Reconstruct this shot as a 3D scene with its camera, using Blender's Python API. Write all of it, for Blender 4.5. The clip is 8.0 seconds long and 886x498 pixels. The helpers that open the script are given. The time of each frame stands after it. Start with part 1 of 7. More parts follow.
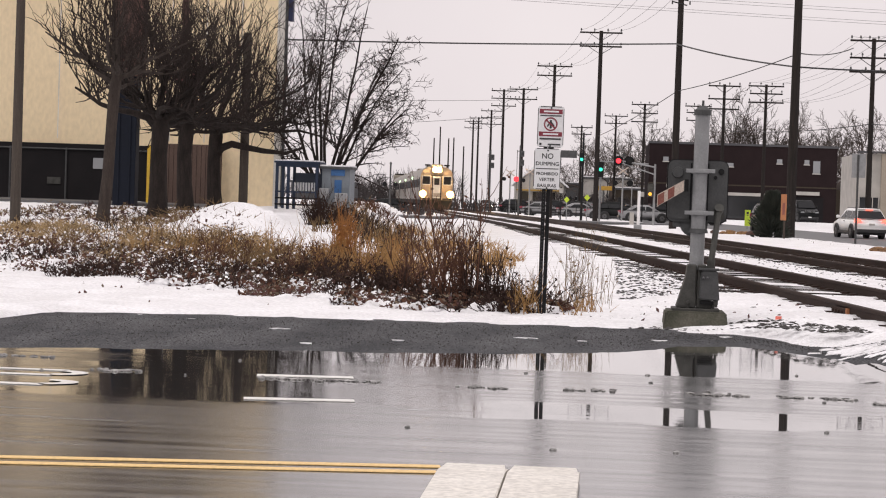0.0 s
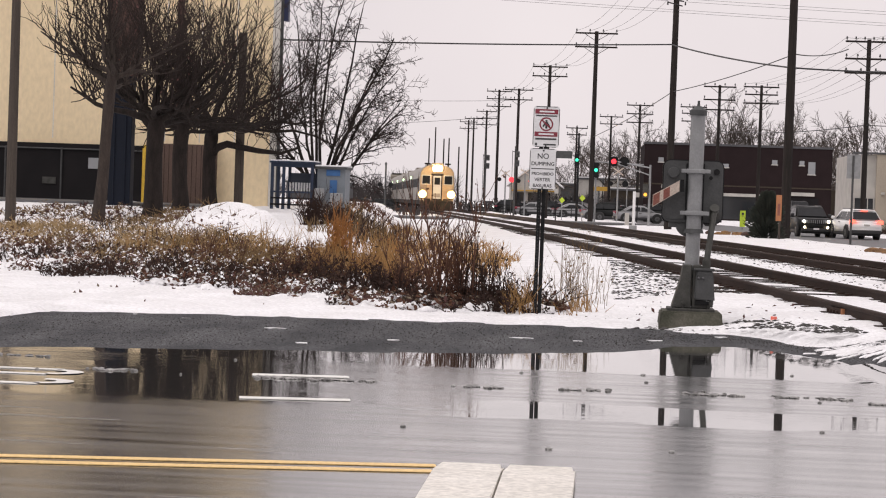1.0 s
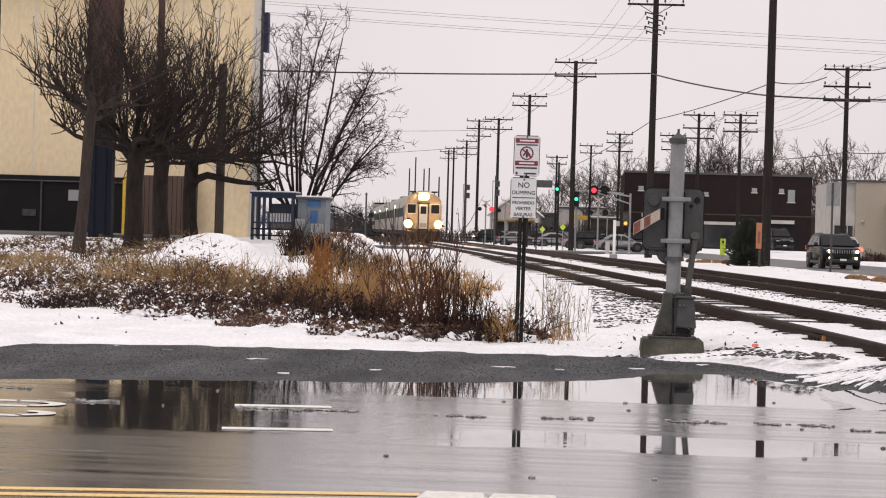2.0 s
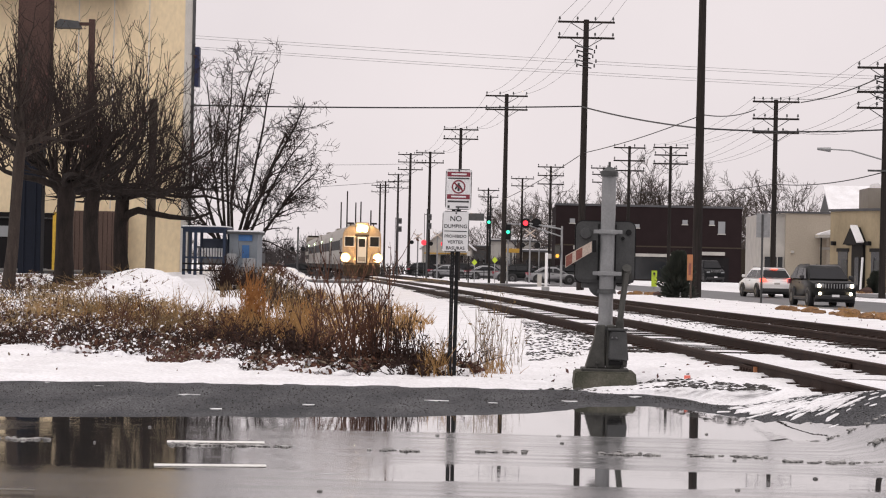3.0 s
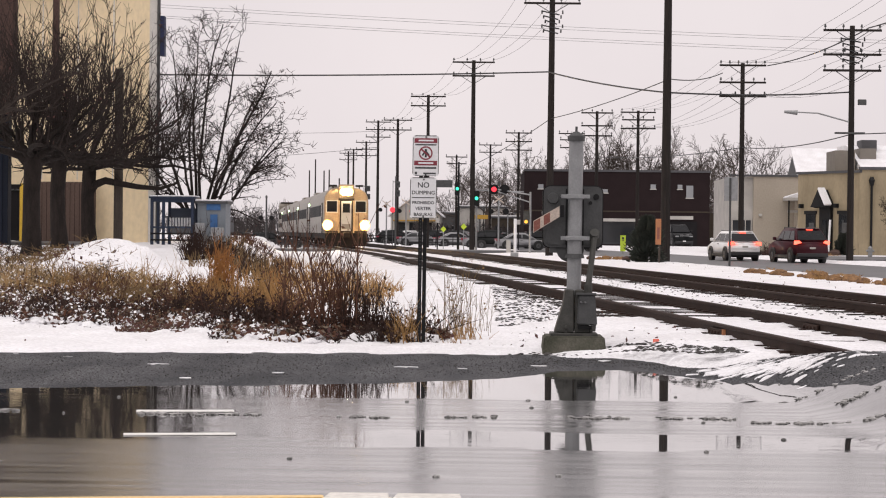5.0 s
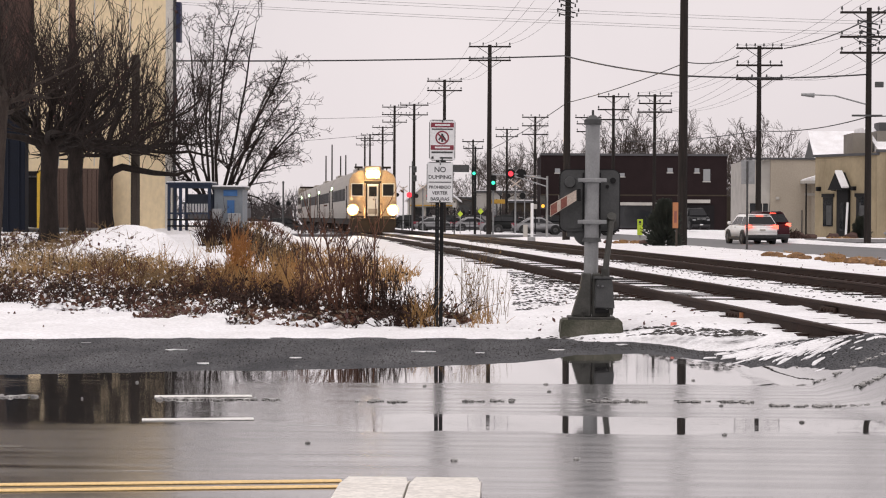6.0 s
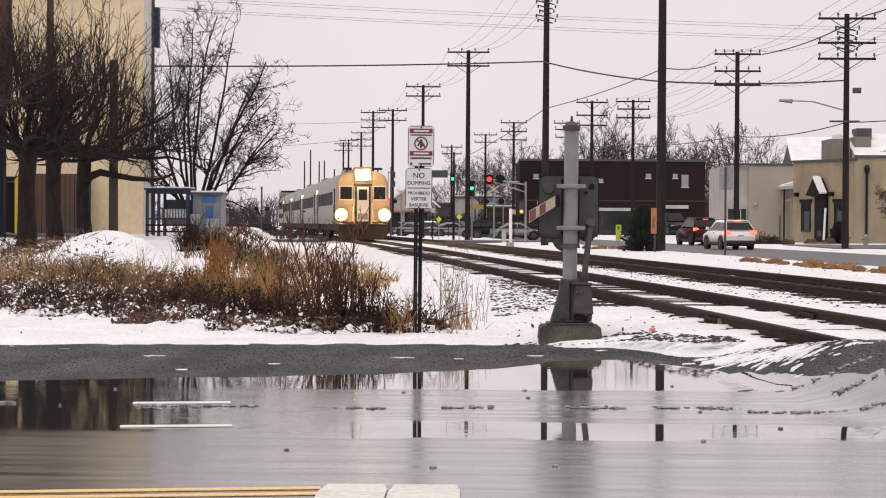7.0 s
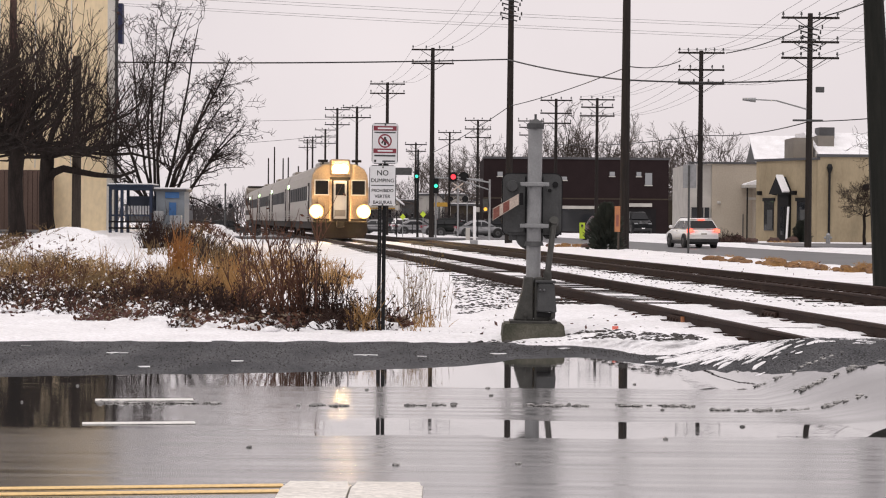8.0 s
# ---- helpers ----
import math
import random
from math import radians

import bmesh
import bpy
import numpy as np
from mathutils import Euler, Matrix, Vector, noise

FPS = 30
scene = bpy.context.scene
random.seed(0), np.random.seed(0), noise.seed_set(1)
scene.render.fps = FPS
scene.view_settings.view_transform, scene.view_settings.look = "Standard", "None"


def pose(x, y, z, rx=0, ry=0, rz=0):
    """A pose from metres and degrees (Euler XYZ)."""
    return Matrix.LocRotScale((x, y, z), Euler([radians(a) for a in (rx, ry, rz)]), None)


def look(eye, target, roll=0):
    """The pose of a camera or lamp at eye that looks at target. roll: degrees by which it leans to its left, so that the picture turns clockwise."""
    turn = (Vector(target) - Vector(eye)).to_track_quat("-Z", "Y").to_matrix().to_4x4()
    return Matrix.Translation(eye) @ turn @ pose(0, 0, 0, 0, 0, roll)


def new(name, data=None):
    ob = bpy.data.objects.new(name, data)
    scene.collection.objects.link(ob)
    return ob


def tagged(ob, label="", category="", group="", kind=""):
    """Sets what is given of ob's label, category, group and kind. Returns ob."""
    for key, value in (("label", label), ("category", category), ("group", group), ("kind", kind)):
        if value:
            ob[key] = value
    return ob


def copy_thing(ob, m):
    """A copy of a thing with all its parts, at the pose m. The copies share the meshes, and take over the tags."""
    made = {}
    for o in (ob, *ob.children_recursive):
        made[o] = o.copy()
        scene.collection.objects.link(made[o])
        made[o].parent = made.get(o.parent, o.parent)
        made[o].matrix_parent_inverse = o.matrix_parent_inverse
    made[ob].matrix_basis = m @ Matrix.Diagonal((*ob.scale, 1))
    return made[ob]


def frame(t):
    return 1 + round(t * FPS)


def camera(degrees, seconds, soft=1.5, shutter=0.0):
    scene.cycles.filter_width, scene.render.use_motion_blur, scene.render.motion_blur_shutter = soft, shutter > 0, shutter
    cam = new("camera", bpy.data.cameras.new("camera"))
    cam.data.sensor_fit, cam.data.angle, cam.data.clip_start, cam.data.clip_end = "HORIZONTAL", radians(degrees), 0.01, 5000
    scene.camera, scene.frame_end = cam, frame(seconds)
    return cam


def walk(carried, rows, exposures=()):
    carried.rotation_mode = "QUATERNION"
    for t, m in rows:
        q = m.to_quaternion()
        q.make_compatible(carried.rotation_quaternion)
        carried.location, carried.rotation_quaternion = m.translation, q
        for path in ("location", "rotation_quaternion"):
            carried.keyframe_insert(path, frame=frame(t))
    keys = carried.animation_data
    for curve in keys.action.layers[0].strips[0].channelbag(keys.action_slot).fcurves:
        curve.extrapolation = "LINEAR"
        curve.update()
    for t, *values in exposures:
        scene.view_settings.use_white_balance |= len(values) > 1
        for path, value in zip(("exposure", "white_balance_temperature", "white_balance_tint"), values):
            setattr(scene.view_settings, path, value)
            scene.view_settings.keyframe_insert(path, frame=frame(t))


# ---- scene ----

# ---------------------------------------------------------------- camera
cam = camera(24.0, 8.0, soft=1.1)
EYE = 1.4
ROWS = [
    (0.0, 0.0012, 0.0101, 0.0131, 4.464, -1.374, 1.898),
    (0.5, -0.0076, -0.0124, 0.0064, 4.464, -1.524, 1.973),
    (1.0, -0.0029, 0.0053, 0.0065, 4.330, -1.357, 1.971),
    (1.2, -0.0040, 0.0000, 0.0050, 4.283, -1.240, 1.830),
    (2.3, -0.0100, -0.0120, -0.0010, 3.329, -0.137, 1.480),
    (2.5, -0.0109, -0.0147, -0.0024, 2.852, 0.127, 1.359),
    (3.0, -0.0119, -0.0046, 0.0051, 1.983, 0.446, 1.249),
    (3.5, -0.0056, 0.0005, -0.0002, 1.271, 0.539, 1.146),
    (4.0, -0.0075, -0.0081, 0.0026, 0.877, 0.340, 0.987),
    (4.5, 0.0001, -0.0035, -0.0006, 0.872, -0.036, 0.747),
    (4.7, 0.0001, -0.0034, -0.0015, 0.950, -0.202, 0.687),
    (5.8, -0.0001, -0.0030, -0.0070, 1.557, -0.856, 0.340),
    (6.0, -0.0001, -0.0028, -0.0076, 1.582, -0.866, 0.304),
    (6.5, -0.0030, 0.0018, -0.0082, 1.425, -0.818, 0.271),
    (7.0, -0.0035, 0.0082, -0.0008, 0.993, -0.715, 0.324),
    (7.5, 0.0020, 0.0036, -0.0001, 0.443, -0.681, 0.400),
    (8.0, 0.0000, 0.0000, 0.0000, 0.000, -0.777, 0.500),
]
walk(cam, [(t, pose(x, y, EYE + z, 90 + pitch, 0, yaw) @ pose(0, 0, 0, 0, 0, roll)) for t, x, y, z, yaw, pitch, roll in ROWS])

# ---------------------------------------------------------------- light
world = bpy.data.worlds.new("overcast_sky")
scene.world = world
world.use_nodes = True
wn, wl = world.node_tree.nodes, world.node_tree.links
wn.clear()
sky = wn.new("ShaderNodeTexSky")
sky.sky_type, sky.sun_disc = "NISHITA", False
sky.sun_elevation, sky.sun_rotation = radians(50), radians(200)
sky.dust_density, sky.air_density = 6.0, 1.0
grey = wn.new("ShaderNodeHueSaturation")
grey.inputs["Saturation"].default_value = 0.15
wl.new(sky.outputs[0], grey.inputs["Color"])
b_sky = wn.new("ShaderNodeBackground")
b_sky.inputs[1].default_value = 0.06
wl.new(grey.outputs[0], b_sky.inputs[0])
b_cloud = wn.new("ShaderNodeBackground")
haze, tone = wn.new("ShaderNodeTexNoise"), wn.new("ShaderNodeMix")
haze.inputs["Scale"].default_value, haze.inputs["Detail"].default_value = 5.0, 5
tone.data_type = "RGBA"
tone.inputs[6].default_value, tone.inputs[7].default_value = (0.72, 0.655, 0.675, 1), (0.93, 0.845, 0.85, 1)
wl.new(haze.outputs[0], tone.inputs[0])
wl.new(tone.outputs[2], b_cloud.inputs[0])
b_cloud.inputs[1].default_value = 0.92
mixw = wn.new("ShaderNodeMixShader")
mixw.inputs[0].default_value = 0.88
wl.new(b_sky.outputs[0], mixw.inputs[1])
wl.new(b_cloud.outputs[0], mixw.inputs[2])
wo = wn.new("ShaderNodeOutputWorld")
wl.new(mixw.outputs[0], wo.inputs[0])

sun_data = bpy.data.lights.new("sun", "SUN")
sun_data.energy, sun_data.angle, sun_data.color = 1.1, radians(60), (1.0, 0.96, 0.93)
sun = new("sun", sun_data)
sun.matrix_world = look((0, 0, 60), (9, 24, 0))
scene.view_settings.exposure = 0.27


# ---------------------------------------------------------------- materials
def mat(name, base, rough=0.7, metal=0.0, second=None, scale=6.0, fine=60.0, amount=0.5, bump=0.15, bump_dist=0.01,
        stretch=(1, 1, 1), spec=None, each=0.0, grain=0.55):
    """Two scales of colour variation and a fine relief; each: variation from object to object."""
    m = bpy.data.materials.new(name)
    m.use_nodes = True
    n, l = m.node_tree.nodes, m.node_tree.links
    p = n["Principled BSDF"]
    p.inputs["Roughness"].default_value, p.inputs["Metallic"].default_value = rough, metal
    if spec is not None:
        p.inputs["Specular IOR Level"].default_value = spec
    tc = n.new("ShaderNodeTexCoord")
    mp = n.new("ShaderNodeMapping")
    mp.inputs["Scale"].default_value = stretch
    l.new(tc.outputs["Object"], mp.inputs[0])
    big, small = n.new("ShaderNodeTexNoise"), n.new("ShaderNodeTexNoise")
    big.inputs["Scale"].default_value, small.inputs["Scale"].default_value = scale, fine
    big.inputs["Detail"].default_value = 4
    for t in (big, small):
        l.new(mp.outputs[0], t.inputs["Vector"])
    second = second or tuple(c * 0.6 for c in base)
    mixa, mixb = n.new("ShaderNodeMix"), n.new("ShaderNodeMix")
    for mx in (mixa, mixb):
        mx.data_type = "RGBA"
    mixa.inputs[6].default_value, mixa.inputs[7].default_value = (*base, 1), (*second, 1)
    ramp = n.new("ShaderNodeMapRange")
    ramp.inputs[1].default_value, ramp.inputs[2].default_value, ramp.inputs[4].default_value = 0.35, 0.7, amount
    l.new(big.outputs[0], ramp.inputs[0])
    l.new(ramp.outputs[0], mixa.inputs[0])
    mixb.blend_type = "MULTIPLY"
    mixb.inputs[0].default_value = grain
    l.new(mixa.outputs[2], mixb.inputs[6])
    sm = n.new("ShaderNodeMapRange")
    sm.inputs[1].default_value, sm.inputs[2].default_value, sm.inputs[3].default_value, sm.inputs[4].default_value = 0.3, 0.7, 0.6 if grain < 0.9 else 0.15, 1.25 if grain < 0.9 else 1.9
    l.new(small.outputs[0], sm.inputs[0])
    l.new(sm.outputs[0], mixb.inputs[7])
    col = mixb.outputs[2]
    if each:
        info, hsv, mr = n.new("ShaderNodeObjectInfo"), n.new("ShaderNodeHueSaturation"), n.new("ShaderNodeMapRange")
        mr.inputs[3].default_value, mr.inputs[4].default_value = 1 - each, 1 + each
        l.new(info.outputs["Random"], mr.inputs[0])
        l.new(mr.outputs[0], hsv.inputs["Value"])
        l.new(col, hsv.inputs["Color"])
        col = hsv.outputs[0]
    l.new(col, p.inputs["Base Color"])
    if bump:
        b = n.new("ShaderNodeBump")
        b.inputs["Strength"].default_value, b.inputs["Distance"].default_value = bump, bump_dist
        l.new(small.outputs[0], b.inputs["Height"])
        l.new(b.outputs[0], p.inputs["Normal"])
    return m


def glow(name, colour, strength, base=(0.8, 0.8, 0.8)):
    m = bpy.data.materials.new(name)
    m.use_nodes = True
    p = m.node_tree.nodes["Principled BSDF"]
    p.inputs["Base Color"].default_value = (*base, 1)
    p.inputs["Emission Color"].default_value = (*colour, 1)
    p.inputs["Emission Strength"].default_value = strength
    return m


def dark_glass(name, colour=(0.02, 0.022, 0.025), rough=0.06):
    m = bpy.data.materials.new(name)
    m.use_nodes = True
    p = m.node_tree.nodes["Principled BSDF"]
    p.inputs["Base Color"].default_value = (*colour, 1)
    p.inputs["Roughness"].default_value = rough
    p.inputs["Coat Weight"].default_value = 0.5
    return m


def wet_asphalt():
    """Dark asphalt under a film of water: strips of standing water lie along the road, the rest is damp and rougher."""
    m = bpy.data.materials.new("wet_asphalt")
    m.use_nodes = True
    n, l = m.node_tree.nodes, m.node_tree.links
    p = n["Principled BSDF"]
    tc, sep = n.new("ShaderNodeTexCoord"), n.new("ShaderNodeSeparateXYZ")
    l.new(tc.outputs["Object"], sep.inputs[0])
    wob, wmap = n.new("ShaderNodeTexNoise"), n.new("ShaderNodeMapping")
    wmap.inputs["Scale"].default_value = (0.55, 1.6, 1)
    l.new(tc.outputs["Object"], wmap.inputs[0])
    l.new(wmap.outputs[0], wob.inputs["Vector"])
    wob.inputs["Scale"].default_value, wob.inputs["Detail"].default_value = 1.0, 5

    def math_node(op, a, b=None):
        k = n.new("ShaderNodeMath")
        k.operation = op
        for i, v in enumerate((a, b)):
            if v is None:
                continue
            if isinstance(v, (int, float)):
                k.inputs[i].default_value = v
            else:
                l.new(v, k.inputs[i])
        return k.outputs[0]

    y = math_node("ADD", sep.outputs[1], math_node("MULTIPLY", math_node("SUBTRACT", wob.outputs[0], 0.5), 1.1))

    def strip(centre, half, soft):
        d = math_node("ABSOLUTE", math_node("SUBTRACT", y, centre))
        mr = n.new("ShaderNodeMapRange")
        mr.inputs[1].default_value, mr.inputs[2].default_value = half + soft, half
        l.new(d, mr.inputs[0])
        return mr.outputs[0]

    x = math_node("ADD", sep.outputs[0], math_node("MULTIPLY", math_node("SUBTRACT", wob.outputs[0], 0.5), 1.6))

    def band(lo, hi):
        mr = n.new("ShaderNodeMapRange")
        mr.inputs[1].default_value, mr.inputs[2].default_value = lo, hi
        l.new(x, mr.inputs[0])
        return mr.outputs[0]

    far_pool = math_node("MULTIPLY", strip(19.6, 2.0, 0.12), band(-4.9, -3.9))
    near_pool = math_node("MULTIPLY", math_node("MULTIPLY", strip(16.2, 2.2, 0.3), band(-4.1, -3.8)), math_node("MULTIPLY", band(-1.6, -2.2), 0.8))
    pool = math_node("MAXIMUM", math_node("MAXIMUM", far_pool, near_pool), math_node("MULTIPLY", strip(14.1, 0.42, 0.1), band(-1.1, -0.6)))
    film = math_node("MAXIMUM", strip(16.0, 1.7, 0.4), 0.0)
    fine, smap = n.new("ShaderNodeTexNoise"), n.new("ShaderNodeMapping")
    smap.inputs["Scale"].default_value = (0.35, 5.0, 1)
    l.new(tc.outputs["Object"], smap.inputs[0])
    l.new(smap.outputs[0], fine.inputs["Vector"])
    fine.inputs["Scale"].default_value, fine.inputs["Detail"].default_value = 1.3, 6
    r = n.new("ShaderNodeMapRange")
    r.inputs[1].default_value, r.inputs[2].default_value, r.inputs[3].default_value, r.inputs[4].default_value = 0.3, 0.7, 0.13, 0.27
    l.new(fine.outputs[0], r.inputs[0])
    damp = math_node("SUBTRACT", r.outputs[0], math_node("MULTIPLY", film, 0.045))
    rough = math_node("ADD", math_node("MULTIPLY", damp, math_node("SUBTRACT", 1.0, pool)), 0.012)
    l.new(rough, p.inputs["Roughness"])
    grain = n.new("ShaderNodeTexNoise")
    grain.inputs["Scale"].default_value = 90
    l.new(tc.outputs["Object"], grain.inputs["Vector"])
    cr = n.new("ShaderNodeMapRange")
    cr.inputs[3].default_value, cr.inputs[4].default_value = 0.02, 0.075
    l.new(math_node("MULTIPLY", grain.outputs[0], fine.outputs[0]), cr.inputs[0])
    cr.inputs[1].default_value, cr.inputs[2].default_value = 0.1, 0.45
    comb = n.new("ShaderNodeCombineColor")
    for i in range(3):
        l.new(cr.outputs[0], comb.inputs[i])
    l.new(comb.outputs[0], p.inputs["Base Color"])
    b = n.new("ShaderNodeBump")
    b.inputs["Distance"].default_value = 0.002
    l.new(math_node("MULTIPLY", math_node("SUBTRACT", 1.0, pool), 0.10), b.inputs["Strength"])
    l.new(grain.outputs[0], b.inputs["Height"])
    l.new(b.outputs[0], p.inputs["Normal"])
    ripple = n.new("ShaderNodeBump")
    ripple.inputs["Strength"].default_value, ripple.inputs["Distance"].default_value = 1.0, 0.0006
    l.new(fine.outputs[0], ripple.inputs["Height"])
    l.new(ripple.outputs[0], b.inputs["Normal"])
    p.inputs["IOR"].default_value = 1.5
    p.inputs["Coat Weight"].default_value, p.inputs["Coat IOR"].default_value = 1.0, 1.33
    l.new(rough, p.inputs["Coat Roughness"])
    l.new(b.outputs[0], p.inputs["Coat Normal"])
    return m


SNOW = mat("snow", (0.86, 0.855, 0.875), 0.75, second=(0.66, 0.645, 0.65), scale=1.1, fine=22, amount=0.6, bump=0.8, bump_dist=0.04, grain=0.3)
WET = wet_asphalt()
APRON = mat("rough_asphalt", (0.042, 0.043, 0.047), 0.85, second=(0.095, 0.095, 0.10), scale=1.6, fine=75, amount=0.95, bump=0.9, bump_dist=0.015, spec=0.2, grain=0.95, stretch=(1, 0.3, 1))
ROAD2 = mat("salted_road", (0.1, 0.1, 0.103), 0.5, second=(0.16, 0.16, 0.165), scale=0.4, fine=12, bump=0.1, spec=0.2)
WHITE_PAINT = mat("road_paint_white", (0.78, 0.77, 0.74), 0.5, second=(0.6, 0.58, 0.55), scale=4, fine=40, amount=0.4)
YELLOW_PAINT = mat("road_paint_yellow", (0.84, 0.58, 0.24), 0.5, second=(0.66, 0.45, 0.2), scale=3, fine=40, amount=0.5)
KERB = mat("painted_concrete", (0.74, 0.71, 0.66), 0.6, second=(0.58, 0.55, 0.5), scale=3, fine=30, amount=0.5)
CONCRETE = mat("mossy_concrete", (0.11, 0.105, 0.085), 0.9, second=(0.05, 0.053, 0.038), scale=5, fine=45, amount=0.8, bump=0.5, spec=0.2)
RUST = mat("rusty_rail", (0.038, 0.022, 0.017), 0.75, second=(0.028, 0.018, 0.015), scale=2, fine=40, amount=0.8, bump=0.3, spec=0.2)
RAILTOP = mat("rail_head", (0.16, 0.11, 0.09), 0.45, 0.5, scale=2, fine=40)
TIE = mat("creosote_tie", (0.03, 0.024, 0.02), 0.9, scale=4, fine=40, each=0.3, second=(0.018, 0.015, 0.013), spec=0.2)
STONE = mat("ballast_stone", (0.05, 0.046, 0.044), 0.9, second=(0.12, 0.115, 0.11), scale=3, fine=50, spec=0.2)
GALV = mat("galvanised_steel", (0.31, 0.315, 0.32), 0.5, 0.35, second=(0.19, 0.195, 0.2), scale=5, fine=50, amount=0.6, bump=0.08, spec=0.2, grain=0.25)
GREYBOX = mat("grey_painted_iron", (0.088, 0.09, 0.091), 0.55, 0.2, second=(0.055, 0.056, 0.057), scale=5, fine=50, amount=0.7, bump=0.15, spec=0.2, grain=0.3)
OLIVE = mat("weathered_cast_iron", (0.08, 0.079, 0.073), 0.6, 0.2, second=(0.042, 0.042, 0.039), scale=7, fine=60, amount=0.8, bump=0.2, spec=0.2, grain=0.35)
BLACK = mat("black_steel", (0.008, 0.008, 0.009), 0.5, second=(0.016, 0.016, 0.016), scale=6, spec=0.2)
WOODPOLE = mat("creosoted_pole", (0.028, 0.023, 0.021), 0.85, second=(0.016, 0.014, 0.013), scale=2, fine=30, amount=0.9, stretch=(6, 6, 0.5), bump=0.4, spec=0.2)
DARKPOLE = mat("tarred_pole", (0.012, 0.013, 0.011), 0.85, second=(0.02, 0.02, 0.017), scale=2, fine=30, amount=0.9, stretch=(6, 6, 0.5), bump=0.4, spec=0.15)
GREYWOOD = mat("grey_weathered_wood", (0.075, 0.062, 0.052), 0.9, second=(0.04, 0.034, 0.03), scale=3, fine=30, stretch=(6, 6, 0.5), bump=0.4, spec=0.2)
BARK = mat("bark", (0.032, 0.025, 0.022), 0.95, second=(0.016, 0.013, 0.012), scale=4, fine=24, amount=0.9, stretch=(3, 3, 0.6), bump=0.9, bump_dist=0.02, spec=0.2)
GREYBARK = mat("grey_brown_bark", (0.06, 0.047, 0.04), 0.95, second=(0.035, 0.028, 0.025), scale=4, fine=24, amount=0.9, stretch=(3, 3, 0.6), bump=0.9, bump_dist=0.02, spec=0.2)
TWIG = mat("twig_bark", (0.03, 0.021, 0.018), 0.9, second=(0.018, 0.013, 0.012), scale=5, spec=0.2)
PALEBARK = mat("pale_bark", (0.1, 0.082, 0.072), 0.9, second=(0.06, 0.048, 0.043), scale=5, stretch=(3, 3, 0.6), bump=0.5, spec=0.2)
WIRE = mat("cable_rubber", (0.03, 0.03, 0.032), 0.6)
SIGNWHITE = mat("sign_white", (0.78, 0.78, 0.79), 0.4, second=(0.66, 0.66, 0.67), scale=5, fine=40, amount=0.4, bump=0, grain=0.12)
SIGNRED = mat("sign_red", (0.24, 0.03, 0.05), 0.45, scale=8, amount=0.3, bump=0)
FADEDRED = mat("faded_red", (0.20, 0.06, 0.045), 0.6, second=(0.3, 0.13, 0.09), scale=14, bump=0)
FADEDWHITE = mat("faded_white", (0.56, 0.47, 0.40), 0.6, second=(0.4, 0.32, 0.27), scale=12, bump=0)
ROOFBOX = mat("roof_plant", (0.22, 0.20, 0.175), 0.8, scale=1)
SIGNBLACK = mat("sign_black", (0.03, 0.03, 0.032), 0.5, bump=0)
CREAM = mat("cream_render", (0.80, 0.655, 0.43), 0.85, second=(0.72, 0.58, 0.38), scale=0.35, fine=8, amount=0.6, bump=0.15, stretch=(1, 1, 0.5), grain=0.2)
CREAM2 = mat("pale_trim", (0.68, 0.65, 0.6), 0.8, scale=1)
DARKSCREEN = mat("black_screen", (0.01, 0.009, 0.01), 0.8, second=(0.018, 0.015, 0.016), scale=1.5, spec=0.2)
BROWNWALL = mat("brown_block", (0.085, 0.052, 0.044), 0.9, second=(0.055, 0.036, 0.031), scale=2, fine=20, spec=0.2)
BROWNBOARD = mat("brown_boards", (0.125, 0.085, 0.07), 0.9, second=(0.085, 0.06, 0.05), scale=2, fine=20, stretch=(3, 3, 0.5), spec=0.2)
NAVY = mat("navy_steel", (0.005, 0.008, 0.017), 0.6, scale=2, fine=30, second=(0.004, 0.006, 0.011), spec=0.2)
YELLOW = mat("bollard_yellow", (0.72, 0.46, 0.04), 0.5, second=(0.5, 0.3, 0.03), scale=4)
DULLYELLOW = mat("dull_yellow", (0.45, 0.26, 0.03), 0.6, scale=3)
SHELTERBACK = mat("shelter_back", (0.07, 0.085, 0.12), 0.6, second=(0.045, 0.055, 0.08), scale=3)
BLUEFRAME = mat("blue_frame", (0.012, 0.024, 0.055), 0.5, scale=3)
BLUEPANEL = mat("blue_panel", (0.19, 0.215, 0.24), 0.6, second=(0.14, 0.16, 0.18), scale=3)
NAVYBRIGHT = mat("banner_blue", (0.008, 0.014, 0.06), 0.6, scale=3)
BRIGHTBLUE = mat("bright_blue", (0.04, 0.13, 0.32), 0.6, scale=3)
BRICK = mat("dark_brick", (0.024, 0.0165, 0.0172), 0.95, second=(0.017, 0.012, 0.0125), scale=0.8, fine=14, spec=0.08, grain=0.2)
BRICK2 = mat("olive_brick", (0.06, 0.048, 0.036), 0.9, second=(0.04, 0.033, 0.026), scale=1.2, fine=14, spec=0.2)
TAN = mat("tan_stucco", (0.345, 0.285, 0.19), 0.9, second=(0.20, 0.165, 0.11), scale=0.6, fine=7, amount=0.8, stretch=(1, 1, 0.45), spec=0.2, grain=0.2)
BEIGE = mat("beige_siding", (0.37, 0.325, 0.265), 0.85, second=(0.31, 0.275, 0.225), scale=0.5, fine=9, grain=0.2)
PALEWALL = mat("pale_siding", (0.46, 0.44, 0.41), 0.8, scale=1, grain=0.2)
ROOFDARK = mat("roof_felt", (0.08, 0.08, 0.085), 0.8, scale=1)
